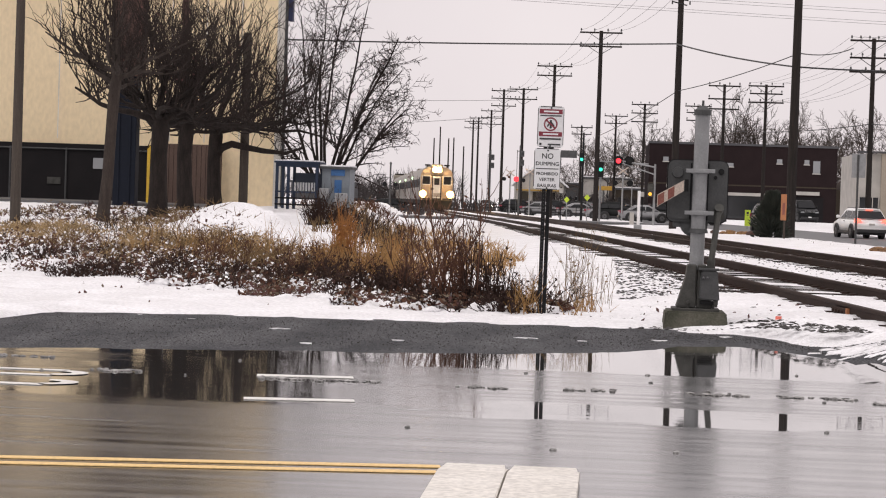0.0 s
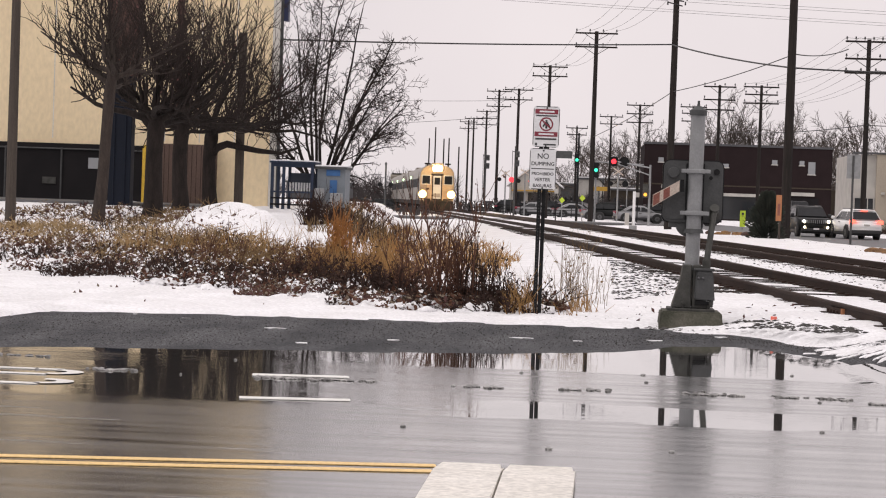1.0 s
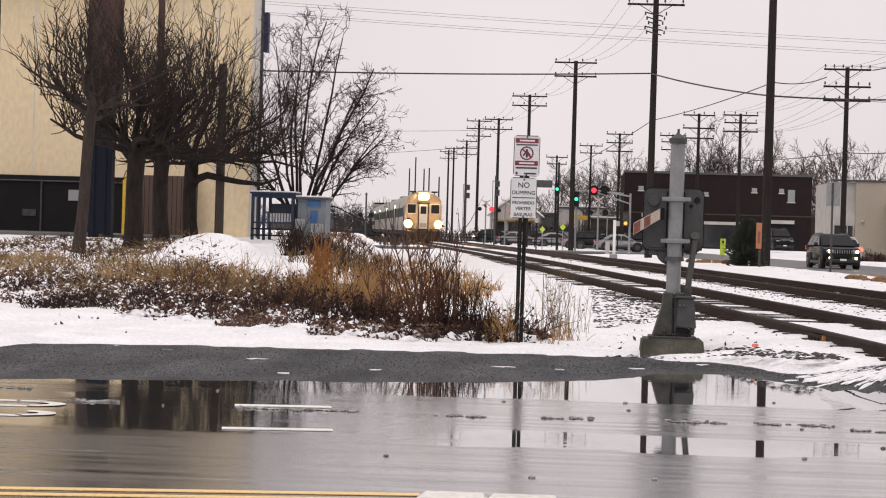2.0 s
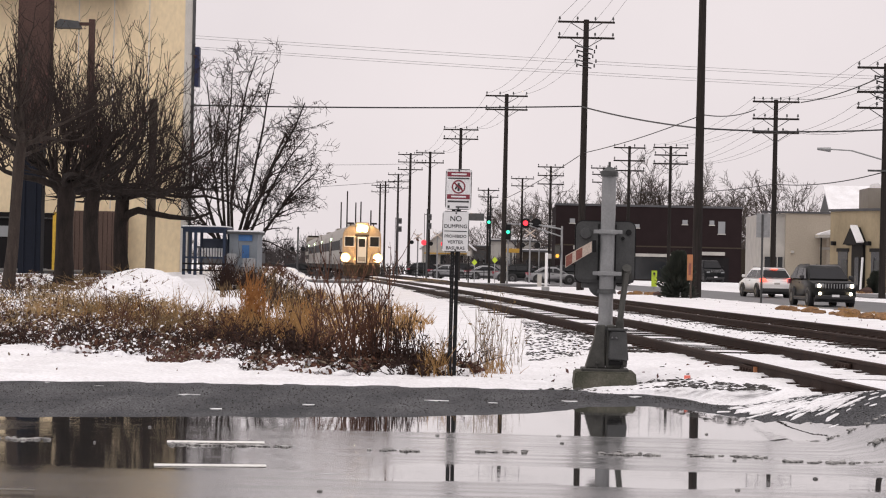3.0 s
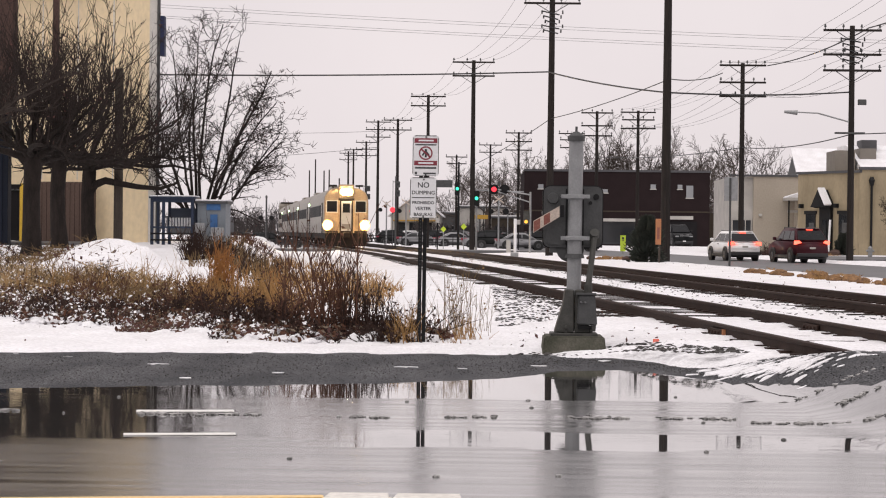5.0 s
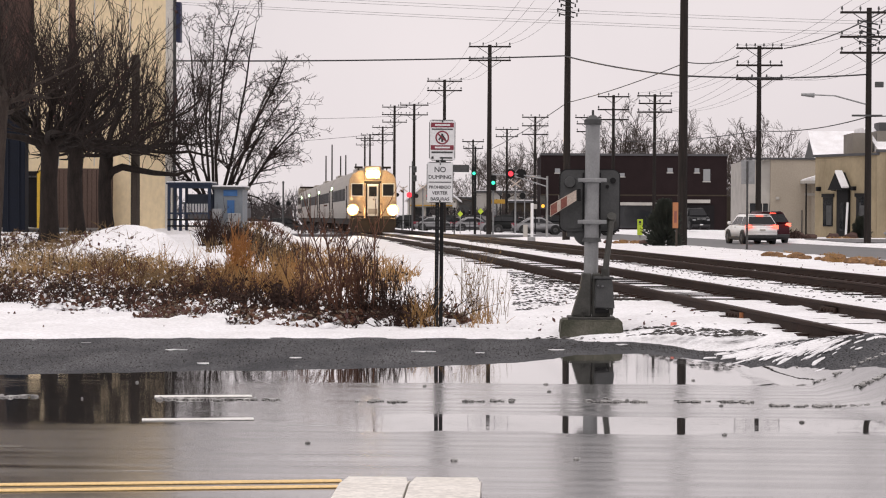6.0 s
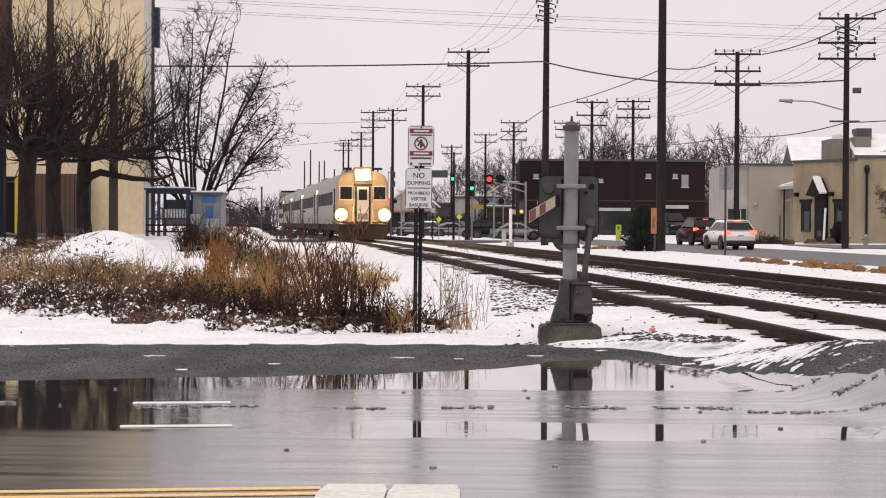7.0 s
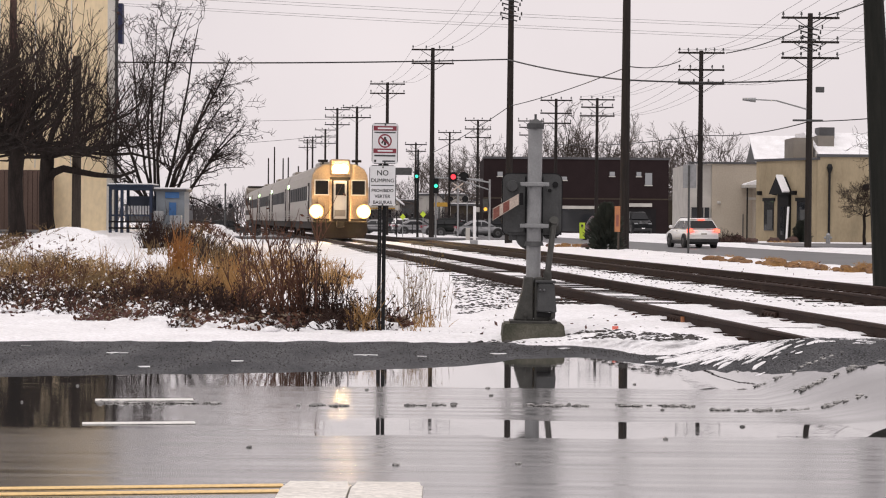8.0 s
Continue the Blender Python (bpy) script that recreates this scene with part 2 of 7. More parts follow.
TRAINGLASS = mat("tinted_train_glass", (0.012, 0.012, 0.013), 0.55, spec=0.1, bump=0)
WINDOW = dark_glass("window_glass")
WINBRIGHT = dark_glass("pale_window", (0.25, 0.26, 0.27), 0.1)
STEEL = mat("stainless_steel", (0.25, 0.225, 0.19), 0.42, 0.45, second=(0.17, 0.15, 0.125), scale=1.2, fine=16, amount=0.6, stretch=(1, 0.3, 3), bump=0.05, grain=0.2)
# Warm base colour: headlamp glow tinted into the grey steel front and housings.
TRAINFRONT = mat("glow_tinted_cab_front", (0.34, 0.245, 0.15), 0.5, 0.2, second=(0.24, 0.16, 0.095), scale=1.5, fine=14, amount=0.7)
TRAINDARK = mat("underframe", (0.018, 0.014, 0.012), 0.8, second=(0.035, 0.025, 0.018), scale=2, spec=0.2)
LAMPWARM = glow("headlamp", (1.0, 0.66, 0.30), 260)
LAMPTOP = glow("headlamp_top", (1.0, 0.70, 0.34), 260)
# Weak warm emission drawn round the headlamps in place of their bloom.
BLOOM = glow("lamp_bloom", (1.0, 0.55, 0.18), 1.8, (0.3, 0.16, 0.06))
LAMPGREEN = glow("marker_green", (0.62, 1.0, 0.45), 5.0)
LAMPAMBER = glow("marker_amber", (1.0, 0.45, 0.12), 4)
SIGGREEN = glow("signal_green", (0.03, 0.8, 0.42), 1.6, (0.05, 0.3, 0.2))
SIGRED = glow("signal_red", (1.0, 0.03, 0.05), 1.7, (0.3, 0.02, 0.02))
SIGAMBER = glow("signal_amber", (1.0, 0.45, 0.05), 1.2, (0.3, 0.15, 0.02))
TAILRED = glow("brake_lamp", (1.0, 0.10, 0.06), 3.2, (0.4, 0.02, 0.02))
CARLAMP = glow("car_headlamp", (1.0, 0.82, 0.55), 9)
FARLAMP = glow("far_headlamp", (1.0, 0.95, 0.85), 25)
CARWHITE = mat("car_paint_white", (0.84, 0.84, 0.84), 0.42, scale=2, amount=0.15, bump=0, spec=0.15, grain=0.1)
CARBLACK = mat("car_paint_black", (0.008, 0.009, 0.01), 0.4, scale=2, bump=0, spec=0.15, grain=0.1)
CARGLASS = mat("car_glass", (0.012, 0.013, 0.015), 0.16, scale=2, bump=0, spec=0.3, grain=0.1)
CARDARK = mat("car_paint_dark_grey", (0.013, 0.014, 0.014), 0.35, scale=2, amount=0.3, bump=0, spec=0.15, grain=0.1)
CARMAROON = mat("car_paint_maroon", (0.055, 0.014, 0.02), 0.35, scale=2, amount=0.3, bump=0, spec=0.15, grain=0.1)
CARGREY = mat("car_paint_grey", (0.28, 0.28, 0.29), 0.42, scale=2, amount=0.3, bump=0, spec=0.15, grain=0.1)
TYRE = mat("tyre_rubber", (0.02, 0.02, 0.02), 0.85)
RIM = mat("alloy_rim", (0.13, 0.13, 0.135), 0.5, 0.5, second=(0.05, 0.05, 0.05), scale=12, amount=0.9)
PLASTIC = mat("black_plastic", (0.025, 0.025, 0.027), 0.55)
STEMRED = mat("reddish_stems", (0.105, 0.05, 0.032), 0.9, second=(0.042, 0.021, 0.015), scale=3, spec=0.2)
STEMTAN = mat("dry_grass", (0.36, 0.21, 0.08), 0.9, second=(0.24, 0.14, 0.06), scale=3, spec=0.2)
STEMORANGE = mat("rust_grass", (0.33, 0.145, 0.045), 0.9, second=(0.22, 0.1, 0.035), scale=3, spec=0.2)
STEMDARK = mat("dead_brush", (0.038, 0.021, 0.016), 0.9, second=(0.02, 0.013, 0.012), scale=3, spec=0.2)
STEMOLIVE = mat("faded_grass", (0.19, 0.125, 0.062), 0.9, second=(0.12, 0.085, 0.042), scale=3, spec=0.2)
HUMMOCK = mat("matted_grass", (0.25, 0.20, 0.15), 0.95, second=(0.09, 0.07, 0.055), scale=5, fine=30, amount=0.9, bump=0.9, bump_dist=0.05, spec=0.1, grain=0.8)
STEMPALE = mat("pale_straw", (0.40, 0.29, 0.16), 0.95, second=(0.25, 0.17, 0.09), scale=2, spec=0.1)
LEAF = mat("dead_leaf", (0.09, 0.04, 0.035), 0.9, scale=4)
CONIFER = mat("dark_evergreen", (0.02, 0.028, 0.02), 0.9, second=(0.035, 0.03, 0.022), scale=4)
SALMON = mat("marker_paint_orange", (0.9, 0.22, 0.16), 0.6, bump=0)
LIME = mat("lime_yellow", (0.55, 0.72, 0.05), 0.5, bump=0)
ORANGESIGN = mat("weathered_orange_board", (0.42, 0.17, 0.07), 0.7, second=(0.3, 0.14, 0.08), scale=5)
FARWOOD = mat("far_thicket", (0.075, 0.065, 0.064), 0.95, second=(0.05, 0.044, 0.045), scale=0.3, fine=3, spec=0.2)


# ---------------------------------------------------------------- mesh helpers
def mesh(name, verts, faces, material, smooth=False):
    me = bpy.data.meshes.new(name)
    me.from_pydata(verts, [], faces)
    if material:
        me.materials.append(material)
    if smooth:
        me.polygons.foreach_set("use_smooth", [True] * len(me.polygons))
    me.update()
    return me


def part(name, bm, material, parent=None, label="", at=None, smooth=False):
    me = bpy.data.meshes.new(name)
    if smooth:
        for f in bm.faces:
            f.smooth = True
    bmesh.ops.recalc_face_normals(bm, faces=bm.faces)
    bm.to_mesh(me)
    bm.free()
    me.materials.append(material)
    ob = new(name, me)
    if parent:
        ob.parent = parent
    if at is not None:
        ob.matrix_basis = at
    if label:
        ob["label"] = label
    return ob


def thing(name, m, label, category, group="", kind=""):
    e = new(name)
    e.empty_display_size = 0.2
    e.matrix_basis = m
    return tagged(e, label, category, group, kind)


def box(bm, x0, y0, z0, x1, y1, z1, bevel=0.0):
    r = bmesh.ops.create_cube(bm, size=1, matrix=Matrix.Translation(((x0 + x1) / 2, (y0 + y1) / 2, (z0 + z1) / 2)) @ Matrix.Diagonal((x1 - x0, y1 - y0, z1 - z0, 1)))
    if bevel:
        edges = list({e for v in r["verts"] for e in v.link_edges})
        bmesh.ops.bevel(bm, geom=edges, offset=bevel, segments=2, affect="EDGES", profile=0.5)
    return bm


def B(*dims, bevel=0.0):
    return box(bmesh.new(), *dims, bevel=bevel)


def tube(bm, a, b, r0, r1=None, n=10):
    a, b = Vector(a), Vector(b)
    r1 = r0 if r1 is None else r1
    d = b - a
    m = Matrix.Translation((a + b) / 2) @ d.to_track_quat("Z", "Y").to_matrix().to_4x4()
    bmesh.ops.create_cone(bm, cap_ends=True, cap_tris=False, segments=n, radius1=r0, radius2=r1, depth=d.length, matrix=m)
    return bm


def C(a, b, r0, r1=None, n=10):
    return tube(bmesh.new(), a, b, r0, r1, n)


def prism(bm, outline, y0, y1):
    """A solid from an outline in x, z, between two y."""
    a = [bm.verts.new((x, y0, z)) for x, z in outline]
    b = [bm.verts.new((x, y1, z)) for x, z in outline]
    bm.faces.new(a)
    bm.faces.new(b[::-1])
    for i in range(len(a)):
        j = (i + 1) % len(a)
        bm.faces.new((a[j], a[i], b[i], b[j]))
    return bm


def side_prism(bm, outline, x0, x1):
    """A solid from an outline in y, z, between two x."""
    a = [bm.verts.new((x0, y, z)) for y, z in outline]
    b = [bm.verts.new((x1, y, z)) for y, z in outline]
    bm.faces.new(a[::-1])
    bm.faces.new(b)
    for i in range(len(a)):
        j = (i + 1) % len(a)
        bm.faces.new((a[i], a[j], b[j], b[i]))
    return bm


def lerp(x, pts):
    return float(np.interp(x, [p[0] for p in pts], [p[1] for p in pts]))


def smooth01(a, b, x):
    t = min(1.0, max(0.0, (x - a) / (b - a)))
    return t * t * (3 - 2 * t)


# ---------------------------------------------------------------- plan
SLOPE = 0.100                       # the railway runs away to the left of straight ahead
RAIL_YAW = math.degrees(math.atan(SLOPE))
RAIL = pose(6.1, 0, 0, 0, 0, RAIL_YAW)     # along the first track's centre: local y ahead, local x to the right
RAIL_INV = RAIL.inverted()
TRACK2 = 4.13
BED = 0.165                         # the ballast bed stands this high over the road

SNOW_EDGE = [(-60, 18.5), (-8, 19.5), (-6.3, 20.9), (-6.1, 22.3), (-4.9, 22.95), (-3.2, 23.1), (-0.24, 23.45), (0.5, 23.3), (1.5, 23.0), (1.9, 22.2), (2.25, 21.3), (2.6, 20.9), (3.3, 20.9), (4.2, 21.6), (6, 23.3), (60, 27)]
WET_EDGE = [(-60, 17.2), (-5.3, 17.9), (-3.85, 18.35), (-0.9, 19.25), (0.2, 20.2), (0.8, 21.3), (1.5, 21.6), (2.0, 20.7), (2.4, 19.4), (2.6, 18.6), (3.1, 16.9), (4, 16.2), (8, 16.0), (60, 16)]


def crossing_rise(x, y):
    """The road climbs to the rail heads at the level crossing."""
    u = x - 6.1 + SLOPE * y
    return 0.354 * smooth01(-1.95, -0.85, u) * lerp(y, [(13.0, 0.0), (14.5, 0.25), (16.2, 0.8), (17.3, 0.98), (18.2, 1.0), (18.8, 0.98), (20.8, 0.52), (21.5, 0.38), (22.4, 0.0)])


def fbm(x, y, s, octaves=4):
    return noise.fractal(Vector((x * s, y * s, 3.1)), 1.0, 2.0, octaves)


def ground_z(x, y):
    q = RAIL_INV @ Vector((x, y, 0))
    rise = lerp(y, [(24, 0.0), (30, 0.02), (40, 0.12), (50, 0.45), (60, 0.78), (75, 0.88), (400, 0.9)])
    west = smooth01(-5.6, -7.6, q.x)
    z = 0.03 + rise * west
    z += (0.5 + 0.3 * fbm(x, y, 0.9)) * math.exp(-((x + 8.6) / 1.2) ** 4 - ((y - 47.5) / 2.6) ** 2) * west
    z += 0.14 * math.exp(-((x + 11.5) / 3.0) ** 2 - ((y - 47) / 4.0) ** 2)
    z += 0.08 * smooth01(8.0, 11.0, q.x) * (1 - smooth01(12.5, 14.2, q.x)) * smooth01(30, 60, q.y)
    bed = smooth01(-2.9, -1.45, q.x) * (1 - smooth01(TRACK2 + 1.45, TRACK2 + 2.9, q.x))
    z += (BED - 0.010) * bed
    if q.x > 23.5:
        z += 0.1
    lump = 0.07 if west > 0.2 else 0.02
    if -1.6 < q.x < TRACK2 + 1.6:
        lump = 0.014
    z += lump * fbm(x, y, 0.8)
    if q.x > 14.3 and q.x < 23.2:
        z = min(z, -0.04)
    return z


# ---------------------------------------------------------------- ground, roads
def ground():
    xs = np.unique(np.round(np.concatenate([np.linspace(-2500, -120, 12), np.linspace(-120, -20, 34), np.linspace(-20, -8, 50), np.linspace(-8, 6, 150), np.linspace(6, 30, 70), np.linspace(30, 140, 30), np.linspace(140, 2500, 12)]), 4))
    ys = np.unique(np.round(np.concatenate([np.linspace(-60, 14, 8), np.linspace(14, 19, 20), np.linspace(19, 27, 120), np.linspace(27, 50, 110), np.linspace(50, 150, 120), np.linspace(150, 400, 40), np.linspace(400, 4500, 14)]), 4))
    verts, faces = [], []
    for y in ys:
        for x in xs:
            edge = lerp(x, SNOW_EDGE) + 0.30 * fbm(x, y * 0.4, 1.3, 5)
            z = ground_z(x, y)
            if y < 30:
                d = y - edge
                bank = -0.10 if d < -1.2 else (d * 0.10 if d < 0.6 else 0.06)
                q = RAIL_INV @ Vector((x, y, 0))
                shape = max(smooth01(-0.6, 2.4, d), smooth01(-1.5, -1.1, q.x) * smooth01(20.5, 21.7, y))
                bank = max(bank, 0.03) if q.x > -1.2 and y > 21.3 else bank
                z = bank + max((z - 0.03) * shape, crossing_rise(x, y)) + (0.016 * fbm(x, y, 3.5) + 0.03 * fbm(x, y, 1.2)) * smooth01(-0.5, 0.5, d)
            verts.append((x, y, z))
    w = len(xs)
    for j in range(len(ys) - 1):
        for i in range(w - 1):
            a = j * w + i
            faces.append((a, a + 1, a + 1 + w, a + w))
    tagged(new("ground", mesh("ground", verts, faces, SNOW, True)), "snow-covered ground beside the railway", "ground", kind="structure")


ground()


def flat(name, x0, x1, y0, y1, z, material, m=None, nx=1, ny=1):
    verts = [(x0 + (x1 - x0) * i / nx, y0 + (y1 - y0) * j / ny, z) for j in range(ny + 1) for i in range(nx + 1)]
    faces = [(j * (nx + 1) + i, j * (nx + 1) + i + 1, (j + 1) * (nx + 1) + i + 1, (j + 1) * (nx + 1) + i) for j in range(ny) for i in range(nx)]
    ob = new(name, mesh(name, verts, faces, material))
    if m is not None:
        ob.matrix_basis = m
    return ob




def road():
    xs = np.concatenate([np.linspace(-80, 0, 5), np.linspace(0.5, 14, 60), np.linspace(20, 80, 4)])
    ys = np.concatenate([np.linspace(-12, 12, 4), np.linspace(12.5, 24.5, 60)])
    w = len(xs)
    verts = [(x, y, crossing_rise(x, y) - 0.002) for y in ys for x in xs]
    faces = [(j * w + i, j * w + i + 1, (j + 1) * w + i + 1, (j + 1) * w + i) for j in range(len(ys) - 1) for i in range(w - 1)]
    return new("road", mesh("road", verts, faces, WET, True))


tagged(road(), "wet dark asphalt road with standing puddles", "road", kind="structure")
tagged(flat("street", 14.4, 22.9, 20, 420, 0.0, ROAD2, RAIL, 1, 20), "salt-grey asphalt street beside the railway", "street", kind="structure")
tagged(part("forecourt", B(19.0, 112, -0.1, 40, 131, 0.19), ROAD2), "grey asphalt forecourt before the tan shops", "forecourt", kind="structure")
tagged(part("cross_street", B(-70, 143, -0.1, 12.5, 151, 0.19), ROAD2, at=RAIL), "grey street crossing the railway", "street", kind="structure")


def apron_z(x, y):
    d = y - lerp(x, WET_EDGE) - 0.16 * fbm(x, y, 1.1, 5)
    return max(-0.03, min(0.022, 0.03 * d)) + crossing_rise(x, y)


def apron():
    xs, ys = np.linspace(-30, 14, 260), np.linspace(14.5, 25.5, 130)
    verts, faces = [], []
    for y in ys:
        for x in xs:
            verts.append((x, y, apron_z(x, y) + 0.003 * fbm(x, y, 7)))
    for j in range(len(ys) - 1):
        for i in range(len(xs) - 1):
            a = j * len(xs) + i
            faces.append((a, a + 1, a + 1 + len(xs), a + len(xs)))
    tagged(new("road_shoulder", mesh("road_shoulder", verts, faces, APRON, True)), "rough dark asphalt shoulder between road and snow", "road shoulder", kind="structure")


apron()


# ---------------------------------------------------------------- road markings and traffic island
def marking(name, x0, y0, x1, y1, width, material, label):
    d = Vector((x1 - x0, y1 - y0, 0))
    ob = part(name, B(0, -width / 2, 0, d.length, width / 2, 0.004), material, at=pose(x0, y0, 0.0, 0, 0, math.degrees(math.atan2(d.y, d.x))))
    return tagged(ob, label, "road marking", kind="structure")


marking("lane_line", -2.66, 15.98, -1.92, 16.09, 0.17, WHITE_PAINT, "short worn white line painted on wet asphalt")
marking("lane_line", -2.44, 14.14, -1.69, 14.27, 0.15, WHITE_PAINT, "short worn white line painted on wet asphalt")
marking("centre_line", -30, 6.20, -0.83, 10.95, 0.10, YELLOW_PAINT, "yellow centre line, one of a pair, on wet asphalt")
marking("centre_line", -30, 5.97, -0.83, 10.72, 0.10, YELLOW_PAINT, "yellow centre line, one of a pair, on wet asphalt")


def railway_letter():
    """The curved white strokes of the painted crossing mark."""
    bm = bmesh.new()
    for k, (x1, y, w) in enumerate([(-3.98, 15.72, 0.10), (-4.0, 15.30, 0.10), (-3.86, 14.55, 0.12), (-4.08, 13.82, 0.12)]):
        box(bm, -9.0, y - w / 2, 0, x1 - 0.1, y + w / 2, 0.004)
    for cx, ya, yb in ((-4.12, 15.30, 15.72), (-4.0, 14.55, 14.95)):
        for i in range(8):
            a0, a1 = -math.pi / 2 + math.pi * i / 8, -math.pi / 2 + math.pi * (i + 1) / 8
            c, r = (ya + yb) / 2, (yb - ya) / 2
            p = [(cx + 0.25 * math.cos(a), c + r * math.sin(a)) for a in (a0, a1)]
            q = [(cx + 0.12 * math.cos(a), c + (r - 0.1) * math.sin(a)) for a in (a0, a1)]
            vs = [bm.verts.new((u, v, 0.004)) for u, v in (p[0], p[1], q[1], q[0])]
            bm.faces.new(vs)
    tagged(part("crossing_mark", bm, WHITE_PAINT), "white painted railway crossing mark on wet asphalt", "road marking", kind="structure")


railway_letter()


def island():
    t = thing("traffic_island", pose(0, 0, 0), "white painted low concrete traffic island end", "traffic island", kind="structure")
    for x0, x1 in ((-0.785, -0.452), (-0.442, -0.09)):
        bm = bmesh.new()
        prof = [(10.70, 0.0), (10.66, 0.045), (10.55, 0.075), (10.2, 0.085), (7.0, 0.085), (6.9, 0.0)]
        side_prism(bm, prof, x0, x1)
        bmesh.ops.bevel(bm, geom=[e for e in bm.edges if abs(e.verts[0].co.x - e.verts[1].co.x) < 1e-5], offset=0.02, segments=2, affect="EDGES")
        part("kerb_block", bm, KERB, t)


island()


def slush():
    """Broken ridges of slush left by the wheels, along the lane."""
    bm = bmesh.new()
    rnd = random.Random(5)
    ridges = [(-2.15, 0.45, 15.78), (-0.85, 0.12, 15.72), (-0.08, 0.18, 15.8), (0.9, 0.25, 15.85), (1.65, 0.3, 15.9), (2.6, 0.6, 15.6), (3.4, 0.6, 16.6), (-3.75, 0.2, 15.9), (-4.9, 0.4, 16.9), (2.9, 0.5, 17.4), (4.6, 0.8, 16.2)]
    for cx, half, y0 in ridges:
        for k in range(int(60 * half) + 5):
            x, y = cx + rnd.uniform(-1, 1) * half, y0 + rnd.gauss(0, 0.05)
            lx = rnd.uniform(0.008, 0.03)
            bmesh.ops.create_icosphere(bm, subdivisions=1, radius=1.0, matrix=Matrix.Translation((x, y, 0.002 + crossing_rise(x, y))) @ pose(0, 0, 0, 0, 0, rnd.uniform(-30, 30)) @ Matrix.Diagonal((lx * 1.8, lx, rnd.uniform(0.004, 0.016), 1)))
    for k in range(26):
        x, y, lx = rnd.uniform(-7, 5), rnd.uniform(11.5, 20), rnd.uniform(0.008, 0.02)
        bmesh.ops.create_icosphere(bm, subdivisions=1, radius=1.0, matrix=Matrix.Translation((x, y, 0.002 + crossing_rise(x, y))) @ Matrix.Diagonal((lx * 1.3, lx, 0.012, 1)))
    return tagged(part("slush", bm, SLUSH), "grey lumps of slush on wet asphalt", "slush", kind="stuff")


SLUSH = mat("dirty_slush", (0.42, 0.41, 0.40), 0.6, second=(0.08, 0.078, 0.075), scale=9, fine=60, amount=1.0, bump=0.6)
slush()


# ---------------------------------------------------------------- railway
def track_x(s):
    """Sideways offset of the line at s metres along: straight, then a slow bend to the left."""
    if s < 80:
        return 0.0
    return -0.0255 * (s - 80) ** 2 / 90 if s < 125 else -0.0255 * (s - 102.5)


def rail_profile():
    return [(-0.075, 0), (0.075, 0), (0.075, 0.018), (0.012, 0.03), (0.012, 0.125), (0.037, 0.135), (0.037, 0.165), (0.028, 0.172), (-0.028, 0.172), (-0.037, 0.165), (-0.037, 0.135), (-0.012, 0.125), (-0.012, 0.03), (-0.075, 0.018)]


TIE_MESH = None


def track(x_off, s0, label):
    global TIE_MESH
    t = thing("railway_track", RAIL @ pose(x_off, 0, BED - 0.005), label, "railway track", "tracks of the railway", "structure")
    prof = rail_profile()
    n = len(prof)
    stations = [s0, s0 + 1.6, 60, 80, 87, 94, 101, 107, 113, 119, 125, 160, 240, 460]
    for side in (-0.755, 0.755):
        verts, faces = [], []
        for s in stations:
            drop = 0.0
            for px, pz in prof:
                verts.append((side + px + track_x(s), s, 0.012 + pz + drop))
        for i in range(len(stations) - 1):
            for k in range(n):
                a, b = i * n + k, i * n + (k + 1) % n
                faces.append((a, b, b + n, a + n))
        faces.append(tuple(range(n)))
        rail = new("rail", mesh("rail", verts, faces, RUST))
        rail.parent = t
        # fastenings seen as small teeth along the rail's foot
        bm = bmesh.new()
        s = s0 + 3.2
        while s < 130:
            for sgn in (-1, 1):
                box(bm, side + sgn * 0.075 - 0.055, s - 0.09, 0.0, side + sgn * 0.075 + 0.055, s + 0.09, 0.058)
            s += 0.56
        tagged(part("tie_plates", bm, RUST, t), kind="stuff")
    if TIE_MESH is None:
        bm = B(-1.3, -0.11, -0.1, 1.3, 0.11, 0.036, bevel=0.012)
        TIE_MESH = bpy.data.meshes.new("tie")
        bm.to_mesh(TIE_MESH)
        bm.free()
        TIE_MESH.materials.append(TIE)
    s, k = s0 + 4.4, 0
    rnd = random.Random(int(x_off * 10))
    while k < 150:
        ob = new("tie", TIE_MESH)
        ob.parent = t
        ob.matrix_basis = pose(rnd.uniform(-0.05, 0.05), s, rnd.uniform(-0.03, 0.008), 0, 0, rnd.uniform(-1, 1))
        s += 0.56
        k += 1
    return t


def joint_bar(parent, x, s, insulated):
    bm = B(x - 0.055, s - 0.34, 0.045, x - 0.018, s + 0.34, 0.125, bevel=0.008)
    for i in range(4):
        tube(bm, (x - 0.085, s - 0.24 + 0.16 * i, 0.085), (x - 0.05, s - 0.24 + 0.16 * i, 0.085), 0.024, n=6)
    jb = part("joint_bar", bm, RUST, parent, "rusty bolted joint bar")
    if insulated:
        part("end_post", B(x - 0.052, s - 0.41, 0.02, x + 0.045, s - 0.37, 0.13), ORANGESIGN, jb, "orange insulating end post")


t1 = track(0.0, 18.0, "rusty rails on snow-covered ties, the nearer track")
t2 = track(TRACK2, 18.0, "rusty rails on snow-covered ties, the farther track")
joint_bar(t1, -0.755, 25.25, True)
joint_bar(t1, 0.755, 26.6, False)


